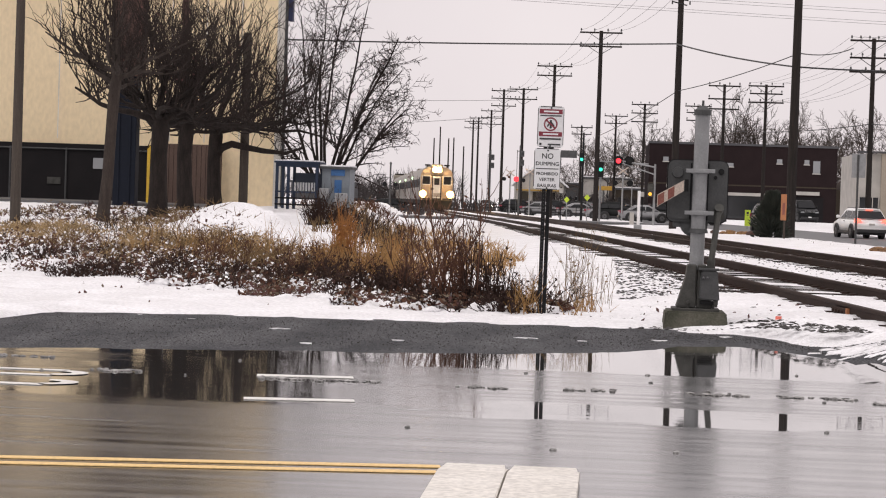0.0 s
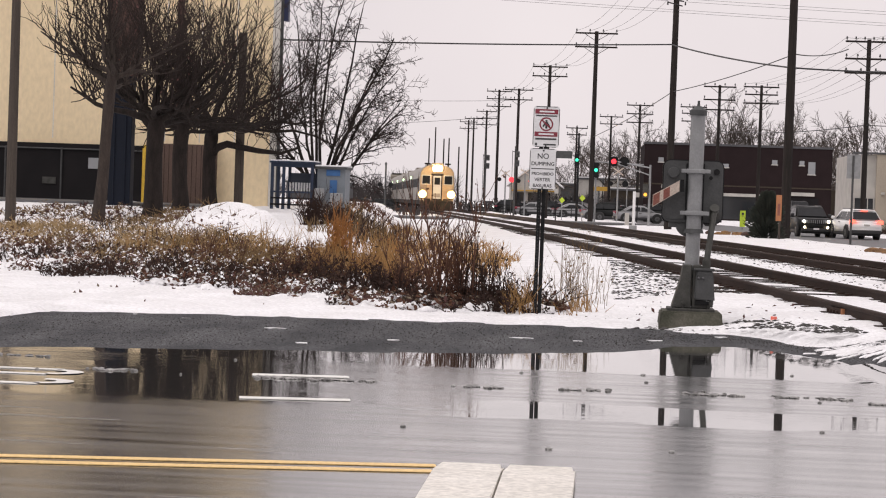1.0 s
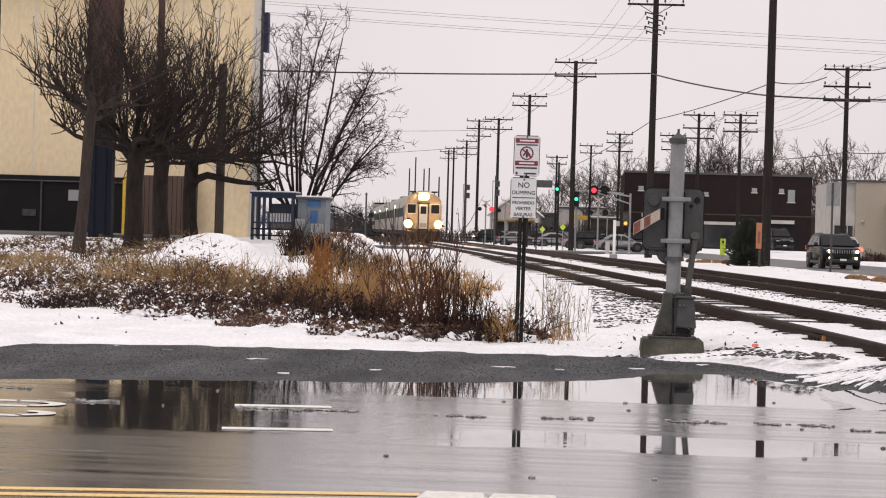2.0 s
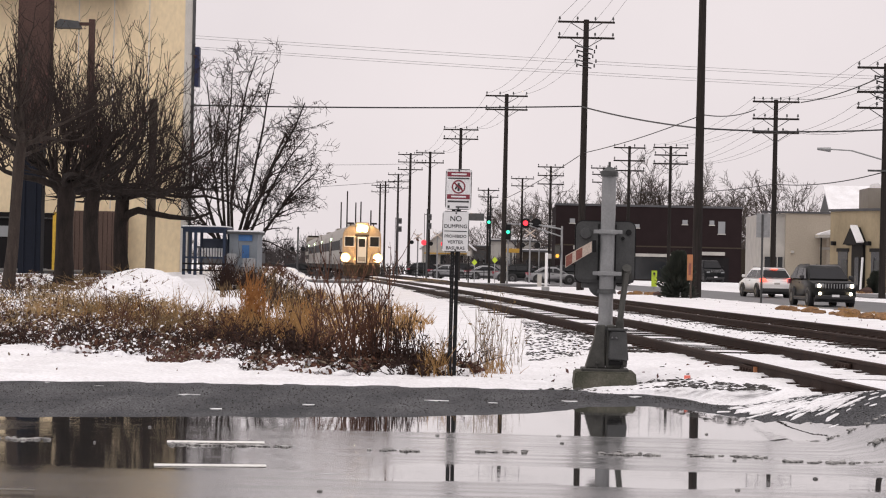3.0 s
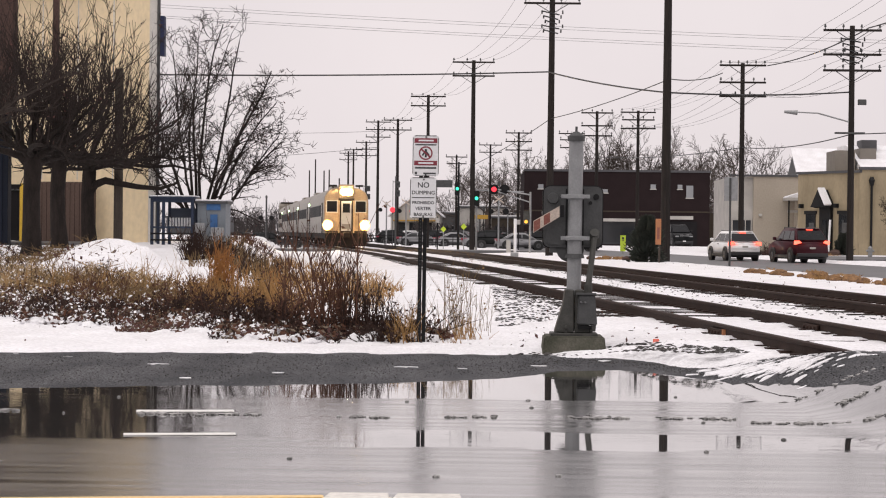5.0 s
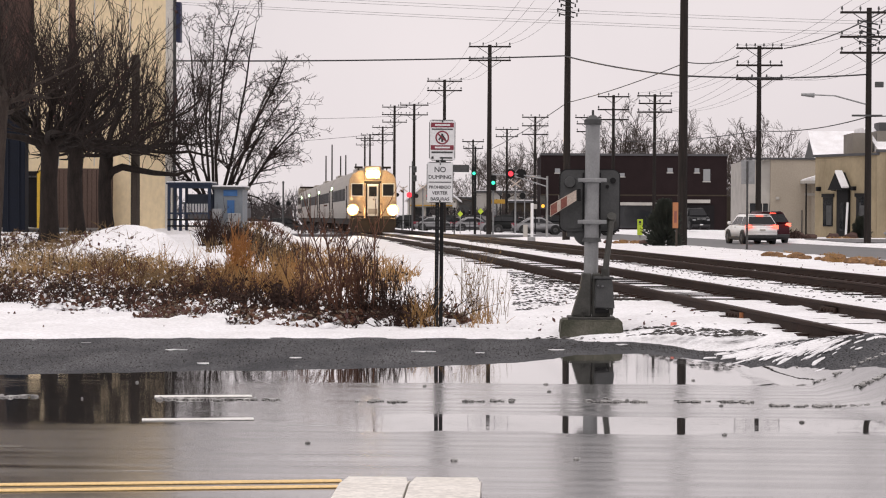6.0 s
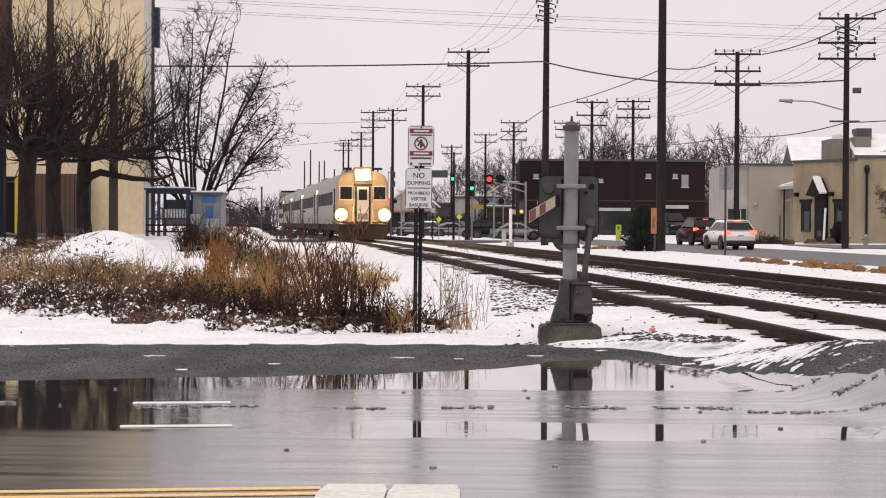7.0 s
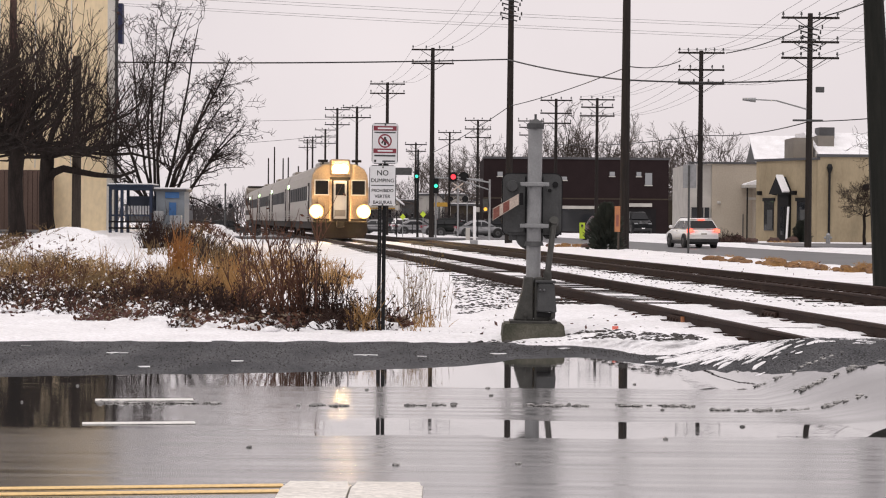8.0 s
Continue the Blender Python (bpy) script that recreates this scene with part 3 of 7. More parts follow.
def ballast():
    verts, faces = [], []
    octa = [(1, 0, 0), (0, 1, 0), (-1, 0, 0), (0, -1, 0), (0, 0, 1), (0, 0, -1)]
    rnd = random.Random(9)
    for k in range(7600):
        if k > 2300:
            s, w = 21.8 + 24 * rnd.random() ** 1.5, rnd.uniform(-4.2, -0.95)
        elif k < 150:
            s, w = 21.9 + 11 * rnd.random() ** 1.3, rnd.gauss(-2.1, 0.6)
        elif k < 650:
            s, w = rnd.uniform(24, 60), rnd.uniform(1.2, 3.4)
        else:
            s, w = rnd.uniform(24, 70), rnd.choice((-1.25, 1.25, 2.9, 5.4)) + rnd.gauss(0, 0.15)
        p = RAIL @ Vector((w, s, 0))
        if p.x < 0.2 or lerp(p.x, SNOW_EDGE) > p.y - 0.2:
            continue
        z = ground_z(p.x, p.y)
        r = rnd.uniform(0.005, 0.024) if k <= 2300 else 0.008 + 0.026 * rnd.random() ** 1.6
        m = Matrix.Translation((p.x, p.y, z + 0.007)) @ Euler((rnd.gauss(0, 0.15), rnd.gauss(0, 0.15), rnd.gauss(0, 0.6))).to_matrix().to_4x4() @ Matrix.Diagonal((r * 1.7, r * 1.2, r * 0.35, 1))
        n = len(verts)
        verts += [tuple(m @ (Vector(p3) * rnd.uniform(0.8, 1.25))) for p3 in octa]
        faces += [(n + i, n + (i + 1) % 4, n + 4) for i in range(4)] + [(n + (i + 1) % 4, n + i, n + 5) for i in range(4)]
    tagged(new("ballast", mesh("ballast", verts, faces, STONE)), "dark ballast stones poking through snow", "ballast", kind="stuff")


ballast()
m = part("marker_flag", B(-0.035, -0.004, 0, 0.035, 0.004, 0.14), SALMON, at=pose(1.98, 23.9, 0.07, 8, 0, 10))
tagged(m, "small orange-pink marker flag stuck in the snow", "marker flag")


# ---------------------------------------------------------------- crossing gate mechanism
def plate(x0, z0, x1, z1, r, y0, y1):
    bm = bmesh.new()
    pts = []
    for cx, cz, a0 in ((x1 - r, z0 + r, -90), (x1 - r, z1 - r, 0), (x0 + r, z1 - r, 90), (x0 + r, z0 + r, 180)):
        for i in range(5):
            a = radians(a0 + 22.5 * i)
            pts.append((cx + r * math.cos(a), cz + r * math.sin(a)))
    return prism(bm, pts, y0, y1)


def crossing_signal():
    t = thing("crossing_gate", pose(1.045, 24.1, 0.0, 0, 0, 0), "grey steel crossing gate mast with motor box and no gate arm", "crossing gate")
    bm = bmesh.new()
    r = bmesh.ops.create_cone(bm, cap_ends=True, segments=4, radius1=0.375 * math.sqrt(2), radius2=0.345 * math.sqrt(2), depth=0.30, matrix=Matrix.Translation((0, 0, 0.08)) @ pose(0, 0, 0, 0, 0, 45))
    bmesh.ops.bevel(bm, geom=list(bm.edges), offset=0.018, segments=2, affect="EDGES")
    part("concrete_base", bm, CONCRETE, t, "mossy concrete foundation block")
    part("base_flange", B(-0.27, -0.24, 0.225, 0.27, 0.24, 0.262, bevel=0.008), OLIVE, t)
    bm = bmesh.new()
    for sx, pts in ((-1, [(-0.225, 0.262), (0.0, 0.262), (0.0, 0.76), (-0.105, 0.76), (-0.125, 0.60)]), (1, [(0.012, 0.262), (0.19, 0.262), (0.17, 0.40), (0.15, 0.60), (0.11, 0.76), (0.012, 0.76)])):
        prism(bm, pts, -0.16, 0.16)
    bmesh.ops.bevel(bm, geom=list(bm.edges), offset=0.012, segments=1, affect="EDGES")
    foot = part("flared_foot", bm, OLIVE, t, "two-piece flared cast iron foot")
    bm = bmesh.new()
    prism(bm, [(0.03, 0.37), (0.265, 0.35), (0.235, 0.70), (0.05, 0.70)], -0.24, -0.15)
    bmesh.ops.bevel(bm, geom=list(bm.edges), offset=0.014, segments=2, affect="EDGES")
    jbox = part("junction_box", bm, GREYBOX, t, "small grey junction box with sloping sides")
    # Black block fills the gap under the box; its shade is in the colour.
    part("shadow_gap", B(0.04, -0.2, 0.31, 0.25, -0.15, 0.352), BLACK, jbox)
    part("knock_out", B(0.2, -0.225, 0.285, 0.245, -0.16, 0.352, bevel=0.008), OLIVE, jbox)
    part("lid", B(0.02, -0.25, 0.70, 0.25, -0.14, 0.725, bevel=0.005), GREYBOX, foot)
    for z, x in ((0.30, -0.19), (0.30, 0.20), (0.33, -0.09)):
        part("bolt", tube(C((x, -0.19, z), (x, -0.15, z), 0.02, n=6), (x, -0.16, 0.262), (x, -0.16, 0.31), 0.016, n=6), OLIVE, foot)
    part("mast", C((0, 0, 0.70), (0.012, 0, 2.50), 0.083, 0.083, 24), GALV, t, "pale galvanised steel tube", smooth=False)
    bm = C((0.012, 0, 2.47), (0.012, 0, 2.53), 0.10, 0.10, 20)
    tube(bm, (0.012, 0, 2.53), (0.012, 0, 2.58), 0.095, 0.03, 20)
    tube(bm, (0.012, 0, 2.58), (0.012, 0, 2.64), 0.014, n=8)
    part("mast_cap", bm, GREYBOX, t)
    for z in (1.90, 1.42):
        bm = C((0.006, 0, z - 0.028), (0.006, 0, z + 0.028), 0.10, n=20)
        box(bm, -0.16, -0.12, z - 0.022, 0.17, -0.08, z + 0.022, bevel=0.004)
        for x in (-0.14, 0.15):
            tube(bm, (x, -0.145, z), (x, -0.10, z), 0.022, n=6)
        part("clamp_band", bm, GALV, t)
    bm = plate(-0.355, 1.315, 0.325, 2.02, 0.075, 0.08, 0.42)
    bmesh.ops.recalc_face_normals(bm, faces=list(bm.faces))
    case = part("motor_case", bm, GREYBOX, t, "large grey motor housing with rounded corners")
    part("gasket", plate(-0.368, 1.302, 0.338, 2.033, 0.085, 0.11, 0.15), BLACK, case, "black rubber gasket round the housing")
    part("cover_plate", plate(-0.325, 1.345, -0.10, 1.99, 0.05, 0.068, 0.082), GREYBOX, case)
    part("cover_plate", plate(0.11, 1.345, 0.295, 1.99, 0.05, 0.068, 0.082), GREYBOX, case)
    part("hinge_gap", B(-0.10, 0.066, 1.34, -0.085, 0.083, 1.99), BLACK, case)
    part("hinge_gap", B(0.095, 0.066, 1.34, 0.11, 0.083, 1.99), BLACK, case)
    part("round_cap", C((-0.245, 0.08, 1.88), (-0.245, 0.02, 1.88), 0.068, 0.06, 16), GREYBOX, case)
    part("bolt", C((0.25, 0.08, 1.90), (0.25, 0.045, 1.90), 0.035, n=12), BLACK, case)
    part("bolt", C((0.185, 0.08, 1.83), (0.185, 0.05, 1.83), 0.022, n=10), BLACK, case)
    part("conduit_elbow", C((0.24, 0.08, 1.40), (0.24, 0.03, 1.40), 0.06, n=12), OLIVE, case)
    part("lower_collar", C((0.006, 0, 1.19), (0.006, 0, 1.24), 0.115, 0.10, 20), GREYBOX, t)
    part("gear_sector", C((-0.04, 0.10, 1.30), (-0.04, 0.32, 1.30), 0.16, n=20), GREYBOX, t)
    part("latch", B(-0.28, 0.1, 1.25, -0.18, 0.2, 1.33, bevel=0.01), GREYBOX, t)
    bm = C((0.235, 0.0, 1.38), (0.16, -0.14, 0.80), 0.034, 0.036, 10)
    tube(bm, (0.235, 0.03, 1.38), (0.235, -0.02, 1.42), 0.055, n=10)
    tube(bm, (0.16, -0.14, 0.72), (0.16, -0.14, 0.82), 0.05, n=10)
    part("conduit", bm, OLIVE, t, "bent cable conduit")
    # stub of a gate arm, red and white
    arm = bmesh.new()
    prism(arm, [(-0.475, 1.475), (-0.175, 1.665), (-0.175, 1.79), (-0.475, 1.615)], -0.05, -0.02)
    stub = part("gate_stub", arm, FADEDWHITE, t, "striped red and white arm stub")
    for a in (0.02, 0.40):
        x0, x1 = -0.475 + 0.3 * a, -0.475 + 0.3 * (a + 0.24)
        zl, zh = lambda x: 1.475 + (x + 0.475) * 0.633, lambda x: 1.615 + (x + 0.475) * 0.583
        bm = bmesh.new()
        prism(bm, [(x0, zl(x0) + 0.01), (x1, zl(x1) + 0.01), (x1, zh(x1) - 0.01), (x0, zh(x0) - 0.01)], -0.055, -0.051)
        part("stripe", bm, FADEDRED, stub)
    part("arm_socket", B(-0.165, -0.06, 1.66, -0.125, -0.01, 1.80), BLACK, t)
    bm = bmesh.new()
    for x in (0.075, 0.12):
        bmesh.ops.create_uvsphere(bm, u_segments=10, v_segments=6, radius=0.016, matrix=Matrix.Translation((x, -0.252, 0.615)))
    part("padlock", bm, RIM, t)
    for ob in t.children:
        if ob.name.split(".")[0] in ("clamp_band", "motor_case", "lower_collar", "gear_sector", "latch", "gate_stub", "arm_socket"):
            ob.location.z -= 0.07
    part("coupling", C((0.20, -0.2, 0.36), (0.20, -0.2, 0.44), 0.035, n=8), BLACK, t)


crossing_signal()


# ---------------------------------------------------------------- sign on its post
def text(name, body, size, m, material, parent):
    cu = bpy.data.curves.new(name, "FONT")
    cu.body, cu.size, cu.align_x, cu.align_y = body, size, "CENTER", "CENTER"
    cu.extrude, cu.bevel_depth = 0.0006, 0.0011
    cu.materials.append(material)
    ob = new(name, cu)
    ob.parent = parent
    ob.matrix_basis = m
    return ob


def sign_post():
    t = thing("sign_post", pose(-0.745, 25.05, 0.0, 0, 0.25, 0), "two small white warning signs on a black steel post", "sign")
    for dx in (-0.024, 0.03):
        part("post_half", B(dx - 0.024, -0.02 if dx < 0 else 0.01, -0.3, dx + 0.022, 0.02 if dx < 0 else 0.05, 2.5, bevel=0.003), BLACK, t)
    bm = bmesh.new()
    for i in range(40):
        tube(bm, (-0.024, -0.0225, 0.1 + 0.04 * i), (-0.024, -0.02, 0.1 + 0.04 * i), 0.006, n=6)
    tagged(part("punched_holes", bm, GREYBOX, t), kind="stuff")
    up = part("upper_sign", plate(-0.13, 2.075, 0.185, 2.565, 0.03, -0.028, -0.024), SIGNWHITE, t, "white warning plate with red bands")
    lo = part("lower_sign", plate(-0.155, 1.57, 0.165, 2.06, 0.03, -0.028, -0.024), SIGNWHITE, t, "white plate forbidding dumping in two languages")
    for ob, x0, z0, x1, z1 in ((up, -0.13, 2.075, 0.185, 2.565), (lo, -0.155, 1.57, 0.165, 2.06)):
        bm = bmesh.new()
        for a, b, c, d in ((x0 + .03, z0, x1 - .03, z0 + .008), (x0 + .03, z1 - .008, x1 - .03, z1), (x0, z0 + .03, x0 + .008, z1 - .03), (x1 - .008, z0 + .03, x1, z1 - .03)):
            box(bm, a, -0.0305, b, c, -0.028, d)
        part("edge_line", bm, GREYBOX, ob)
    for z0, z1 in ((2.475, 2.53), (2.205, 2.26)):
        part("red_band", B(-0.11, -0.0305, z0, 0.165, -0.028, z1), SIGNRED, up)
        part("writing_bar", B(-0.06, -0.032, z0 + 0.018, 0.12, -0.0305, z1 - 0.018), SIGNWHITE, up)
    part("writing_bar", B(-0.1, -0.0305, 2.445, 0.155, -0.028, 2.46), GREYBOX, up)
    part("writing_bar", B(-0.1, -0.0305, 2.165, 0.155, -0.028, 2.185), GREYBOX, up)
    part("writing_bar", B(0.0, -0.0305, 2.10, 0.15, -0.028, 2.118), GREYBOX, up)
    part("badge", B(-0.10, -0.0305, 2.095, -0.075, -0.028, 2.125), SIGNBLACK, up)
    bm = bmesh.new()
    for i in range(24):
        a0, a1 = 2 * math.pi * i / 24, 2 * math.pi * (i + 1) / 24
        vs = [bm.verts.new((0.027 + r * math.cos(a), -0.0305, 2.352 + r * math.sin(a))) for r, a in ((0.083, a0), (0.083, a1), (0.066, a1), (0.066, a0))]
        bm.faces.new(vs)
    prism(bm, [(-0.035, 2.395), (-0.022, 2.408), (0.09, 2.308), (0.077, 2.295)], -0.0312, -0.0306)
    part("red_ring", bm, SIGNRED, up, "red ring with a slash")
    bm = B(0.015, -0.0302, 2.30, 0.04, -0.0285, 2.40)
    prism(bm, [(-0.02, 2.33), (0.015, 2.38), (0.015, 2.35), (-0.005, 2.315)], -0.0302, -0.0285)
    prism(bm, [(0.04, 2.38), (0.075, 2.33), (0.065, 2.32), (0.04, 2.35)], -0.0302, -0.0285)
    part("pictogram", bm, SIGNBLACK, up)
    face = lambda x, z: pose(x, -0.0285, z, 90, 0, 0)
    text("lettering", "NO", 0.09, face(0.005, 1.965), SIGNBLACK, lo)
    text("lettering", "DUMPING", 0.062, face(0.005, 1.875), SIGNBLACK, lo)
    part("rule_line", B(-0.13, -0.0305, 1.812, 0.14, -0.028, 1.822), SIGNBLACK, lo)
    text("lettering", "PROHIBIDO", 0.05, face(0.005, 1.755), SIGNBLACK, lo)
    text("lettering", "VERTER", 0.055, face(0.005, 1.685), SIGNBLACK, lo)
    text("lettering", "BASURAS", 0.055, face(0.005, 1.613), SIGNBLACK, lo)
    for x, z, s in ((0.03, 2.545, up), (0.03, 2.09, up), (0.008, 2.035, lo), (0.008, 1.585, lo)):
        part("bolt_head", C((x, -0.036, z), (x, -0.026, z), 0.011, n=8), GREYBOX, s)


sign_post()


# ---------------------------------------------------------------- utility poles and wires
def insulator_mesh():
    bm = C((0, 0, 0), (0, 0, 0.10), 0.025, n=6)
    tube(bm, (0, 0, 0.10), (0, 0, 0.26), 0.07, 0.04, 8)
    me = bpy.data.meshes.new("insulator")
    bm.to_mesh(me)
    bm.free()
    me.materials.append(GREYBOX)
    return me


INSULATOR = insulator_mesh()


def utility_pole(x, y, top, arms, r=0.16, lean=0.0, base=-0.1, braces=True, clutter=0, thick=0.06, material=WOODPOLE):
    """arms: (height, half width, insulators) each."""
    t = thing("utility_pole", pose(x, y, base, 0, lean, 0), "tall dark wooden utility pole with crossarms" if arms else "tall plain dark wooden utility pole", "utility pole", "poles along the railway and street")
    h = top - base
    part("pole", C((0, 0, 0), (0, 0, h), r * 1.15, r * 0.8, 10), material, t)
    for z, half, ins in arms:
        z -= base
        arm = part("crossarm", B(-half, -0.14, z - thick, half, -0.02, z + thick, bevel=0.01), WOODPOLE, t)
        if ins:
            for i in range(ins):
                ob = new("insulator", INSULATOR)
                ob.parent = arm
                ob.matrix_basis = pose(-half * 0.94 + 2 * half * 0.94 * i / (ins - 1), -0.08, z + thick)
        if braces:
            for s in (-1, 1):
                part("brace", C((s * half * 0.55, -0.1, z - thick), (0, -0.1, z - 0.62), 0.025, n=5), GREYBOX, arm)
    if clutter:
        bm = bmesh.new()
        for i in range(5):
            z = clutter - base - 0.28 * i
            w = 0.62 - 0.10 * (i % 3)
            tube(bm, (-w, -0.15, z + 0.12), (w * 0.7, -0.15, z - 0.1), 0.04, n=6)
            for s in (-1, 1):
                tube(bm, (s * w, -0.2, z - 0.05), (s * w, -0.2, z + 0.16), 0.05, 0.04, 7)
        part("switch_gear", bm, PLASTIC, t, "cluster of switches and insulators")
    return t


utility_pole(19.6, 112, 12.7, [(12.45, 1.55, 4), (11.15, 1.55, 4), (10.3, 1.55, 4)], 0.17, clutter=11.9)
utility_pole(16.6, 135, 12.55, [(12.4, 1.5, 6), (11.3, 1.5, 5), (10.4, 1.5, 4)], 0.17)
utility_pole(13.2, 180, 12.1, [(11.95, 1.5, 4), (11.3, 1.4, 4), (10.55, 1.5, 4)], 0.15)
utility_pole(9.55, 178, 11.9, [(11.75, 1.35, 4), (10.65, 1.35, 3), (9.8, 1.3, 3)], 0.15)
utility_pole(8.95, 215, 11.85, [(11.75, 1.35, 4), (11.1, 1.2, 4), (10.3, 1.2, 3)], 0.15)
utility_pole(3.92, 125, 16.3, [(16.15, 1.7, 4), (15.2, 1.7, 4)], 0.21, clutter=14.6, lean=0.15)
utility_pole(3.58, 220, 12.1, [(12.0, 1.4, 4), (11.1, 1.4, 4), (10.2, 1.4, 3)], 0.15)
utility_pole(0.72, 260, 12.5, [(12.4, 1.45, 4), (11.5, 1.4, 4)], 0.15)
utility_pole(-0.91, 160, 14.65, [(14.5, 1.62, 4), (13.45, 1.62, 4)], 0.19)
utility_pole(-3.36, 250, 10.7, [(10.5, 1.3, 3), (9.7, 1.2, 3)], 0.14)
utility_pole(-5.18, 190, 13.95, [(13.8, 1.6, 4), (12.95, 1.6, 4)], 0.17)
utility_pole(-9.4, 225, 13.65, [(13.5, 1.55, 4), (12.45, 1.5, 4)], 0.17)
utility_pole(-12.8, 250, 14.8, [(14.6, 1.5, 4), (13.7, 1.5, 4), (12.8, 1.5, 4)], 0.17)
utility_pole(-17.06, 300, 14.45, [(14.3, 1.5, 4), (13.3, 1.5, 4), (12.4, 1.5, 4)], 0.17)
utility_pole(-21.4, 340, 14.95, [(14.8, 1.5, 4), (13.9, 1.5, 4)], 0.17)
utility_pole(-22.9, 350, 14.95, [(14.6, 1.5, 4), (13.5, 1.5, 4)], 0.17)
utility_pole(9.03, 104, 17.5, [], 0.22, lean=0.1)
utility_pole(-14.42, 50, 9.0, [], 0.115, base=0.1, material=GREYWOOD)
utility_pole(9.82, 46, 6.9, [], 0.27, lean=-3.4, base=-0.1, material=DARKPOLE)
for px, py, h in ((-29.0, 345, 11.5), (-27.6, 340, 13.2), (-25.8, 335, 11.2), (-24.6, 330, 11.2), (-22.3, 320, 9.6)):
    utility_pole(px, py, h, [], 0.13)


def cable(name, pts, r, sag=0.0, label="black overhead cable strung between poles"):
    cu = bpy.data.curves.new(name, "CURVE")
    cu.dimensions, cu.bevel_depth, cu.bevel_resolution = "3D", r, 1
    for a, b in zip(pts[:-1], pts[1:]):
        sp = cu.splines.new("POLY")
        n = 13
        sp.points.add(n - 1)
        for i in range(n):
            f = i / (n - 1)
            p = Vector(a).lerp(Vector(b), f)
            p.z -= 4 * sag * f * (1 - f)
            sp.points[i].co = (*p, 1)
    cu.materials.append(WIRE)
    return tagged(new(name, cu), label, "cable", "overhead cables")


cable("overhead_cable", [(-20.5, 107, 9.4), (3.75, 125, 11.1), (9.0, 104, 8.5), (19.5, 112, 9.15)], 0.045, 0.14)
cable("overhead_cable", [(9.0, 104, 9.2), (15.3, 135, 11.9)], 0.032, 0.25)
for k, (z0, z1) in enumerate([(18.2, 15.2), (17.95, 15.0), (17.3, 14.4), (17.1, 14.2)]):
    cable("overhead_wire", [(-34 + k, 150, z0), (40, 150, z1)], 0.011, 0.3, "thin grey overhead wire")
ARM_C = [(-2.4, 160, 14.7), (-1.4, 160, 14.7), (-0.3, 160, 14.7), (0.6, 160, 14.7)]
for k, dx in enumerate((-1.6, -0.7, 0.7, 1.6)):
    cable("overhead_wire", [(3.92 + dx, 125, 16.4), ARM_C[k], (-5.18 + dx * 0.9, 190, 14.0), (-9.4 + dx * 0.9, 225, 13.75)], 0.010, 0.9, "thin grey overhead wire")
    cable("overhead_wire", [(9.5, 70, 21 + k * 0.2), (3.92 + dx, 125, 16.4)], 0.009, 0.8, "thin grey overhead wire")
    cable("overhead_wire", [(22 + dx, 70, 16.5), (19.6 + dx, 112, 12.7), (16.6 + dx * 0.9, 135, 12.65), (13.2 + dx * 0.9, 180, 12.2)], 0.009, 0.7, "thin grey overhead wire")
    cable("overhead_wire", [(22 + dx, 70, 13.5), (19.6 + dx, 112, 10.5), (16.6 + dx * 0.9, 135, 10.6), (13.2 + dx * 0.9, 180, 10.7)], 0.009, 0.8, "thin grey overhead wire")
cable("overhead_cable", [(22.5, 90, 13.2), (20.5, 112, 12.6), (18.2, 135, 12.4)], 0.035, 0.3)
cable("overhead_cable", [(27, 95, 7.5), (19.6, 112, 6.9), (16.6, 135, 7.1), (9.6, 178, 8.0)], 0.03, 0.3)
cable("overhead_cable", [(9.0, 104, 9.1), (3.92, 125, 8.3), (-0.9, 160, 6.6)], 0.024, 0.15)
cable("overhead_wire", [(-40, 230, 9.0), (-12.8, 250, 11.6)], 0.025, 0.4, "thin grey overhead wire")
cable("overhead_wire", [(-40, 215, 11.8), (-9.4, 225, 12.4)], 0.02, 0.4, "thin grey overhead wire")


def street_lamp_arm():
    t = thing("street_lamp", pose(19.6, 112, 0), "street lamp on a long arm fixed to a wooden pole", "street lamp")
    part("arm", tube(C((-0.15, -0.1, 7.55), (-1.8, -0.1, 8.0), 0.04, n=8), (-1.8, -0.1, 8.0), (-3.0, -0.1, 8.05), 0.035, n=8), GALV, t)
    part("lamp_head", C((-2.9, -0.1, 8.02), (-3.6, -0.1, 8.06), 0.13, 0.07, 10), GALV, t)
    part("floodlight", B(0.3, -0.3, 8.45, 0.75, -0.1, 8.75, bevel=0.03), GREYBOX, t)
    part("transformer_bracket", B(-0.9, -0.2, 6.9, 0.7, -0.05, 7.0), GREYBOX, t)


street_lamp_arm()


# ---------------------------------------------------------------- train
def car_section():
    half = [(1.50, 0.95), (1.58, 1.3), (1.58, 3.05), (1.53, 3.5), (1.36, 3.85), (0.95, 4.1), (0.4, 4.18)]
    return half + [(-x, z) for x, z in half[::-1]]


def dome(x, y, z, r, depth):
    """A bulging lens that faces along -y."""
    bm = bmesh.new()
    bmesh.ops.create_uvsphere(bm, u_segments=16, v_segments=10, radius=1.0, matrix=Matrix.Translation((x, y, z)) @ Matrix.Diagonal((r, depth, r, 1)))
    return bm


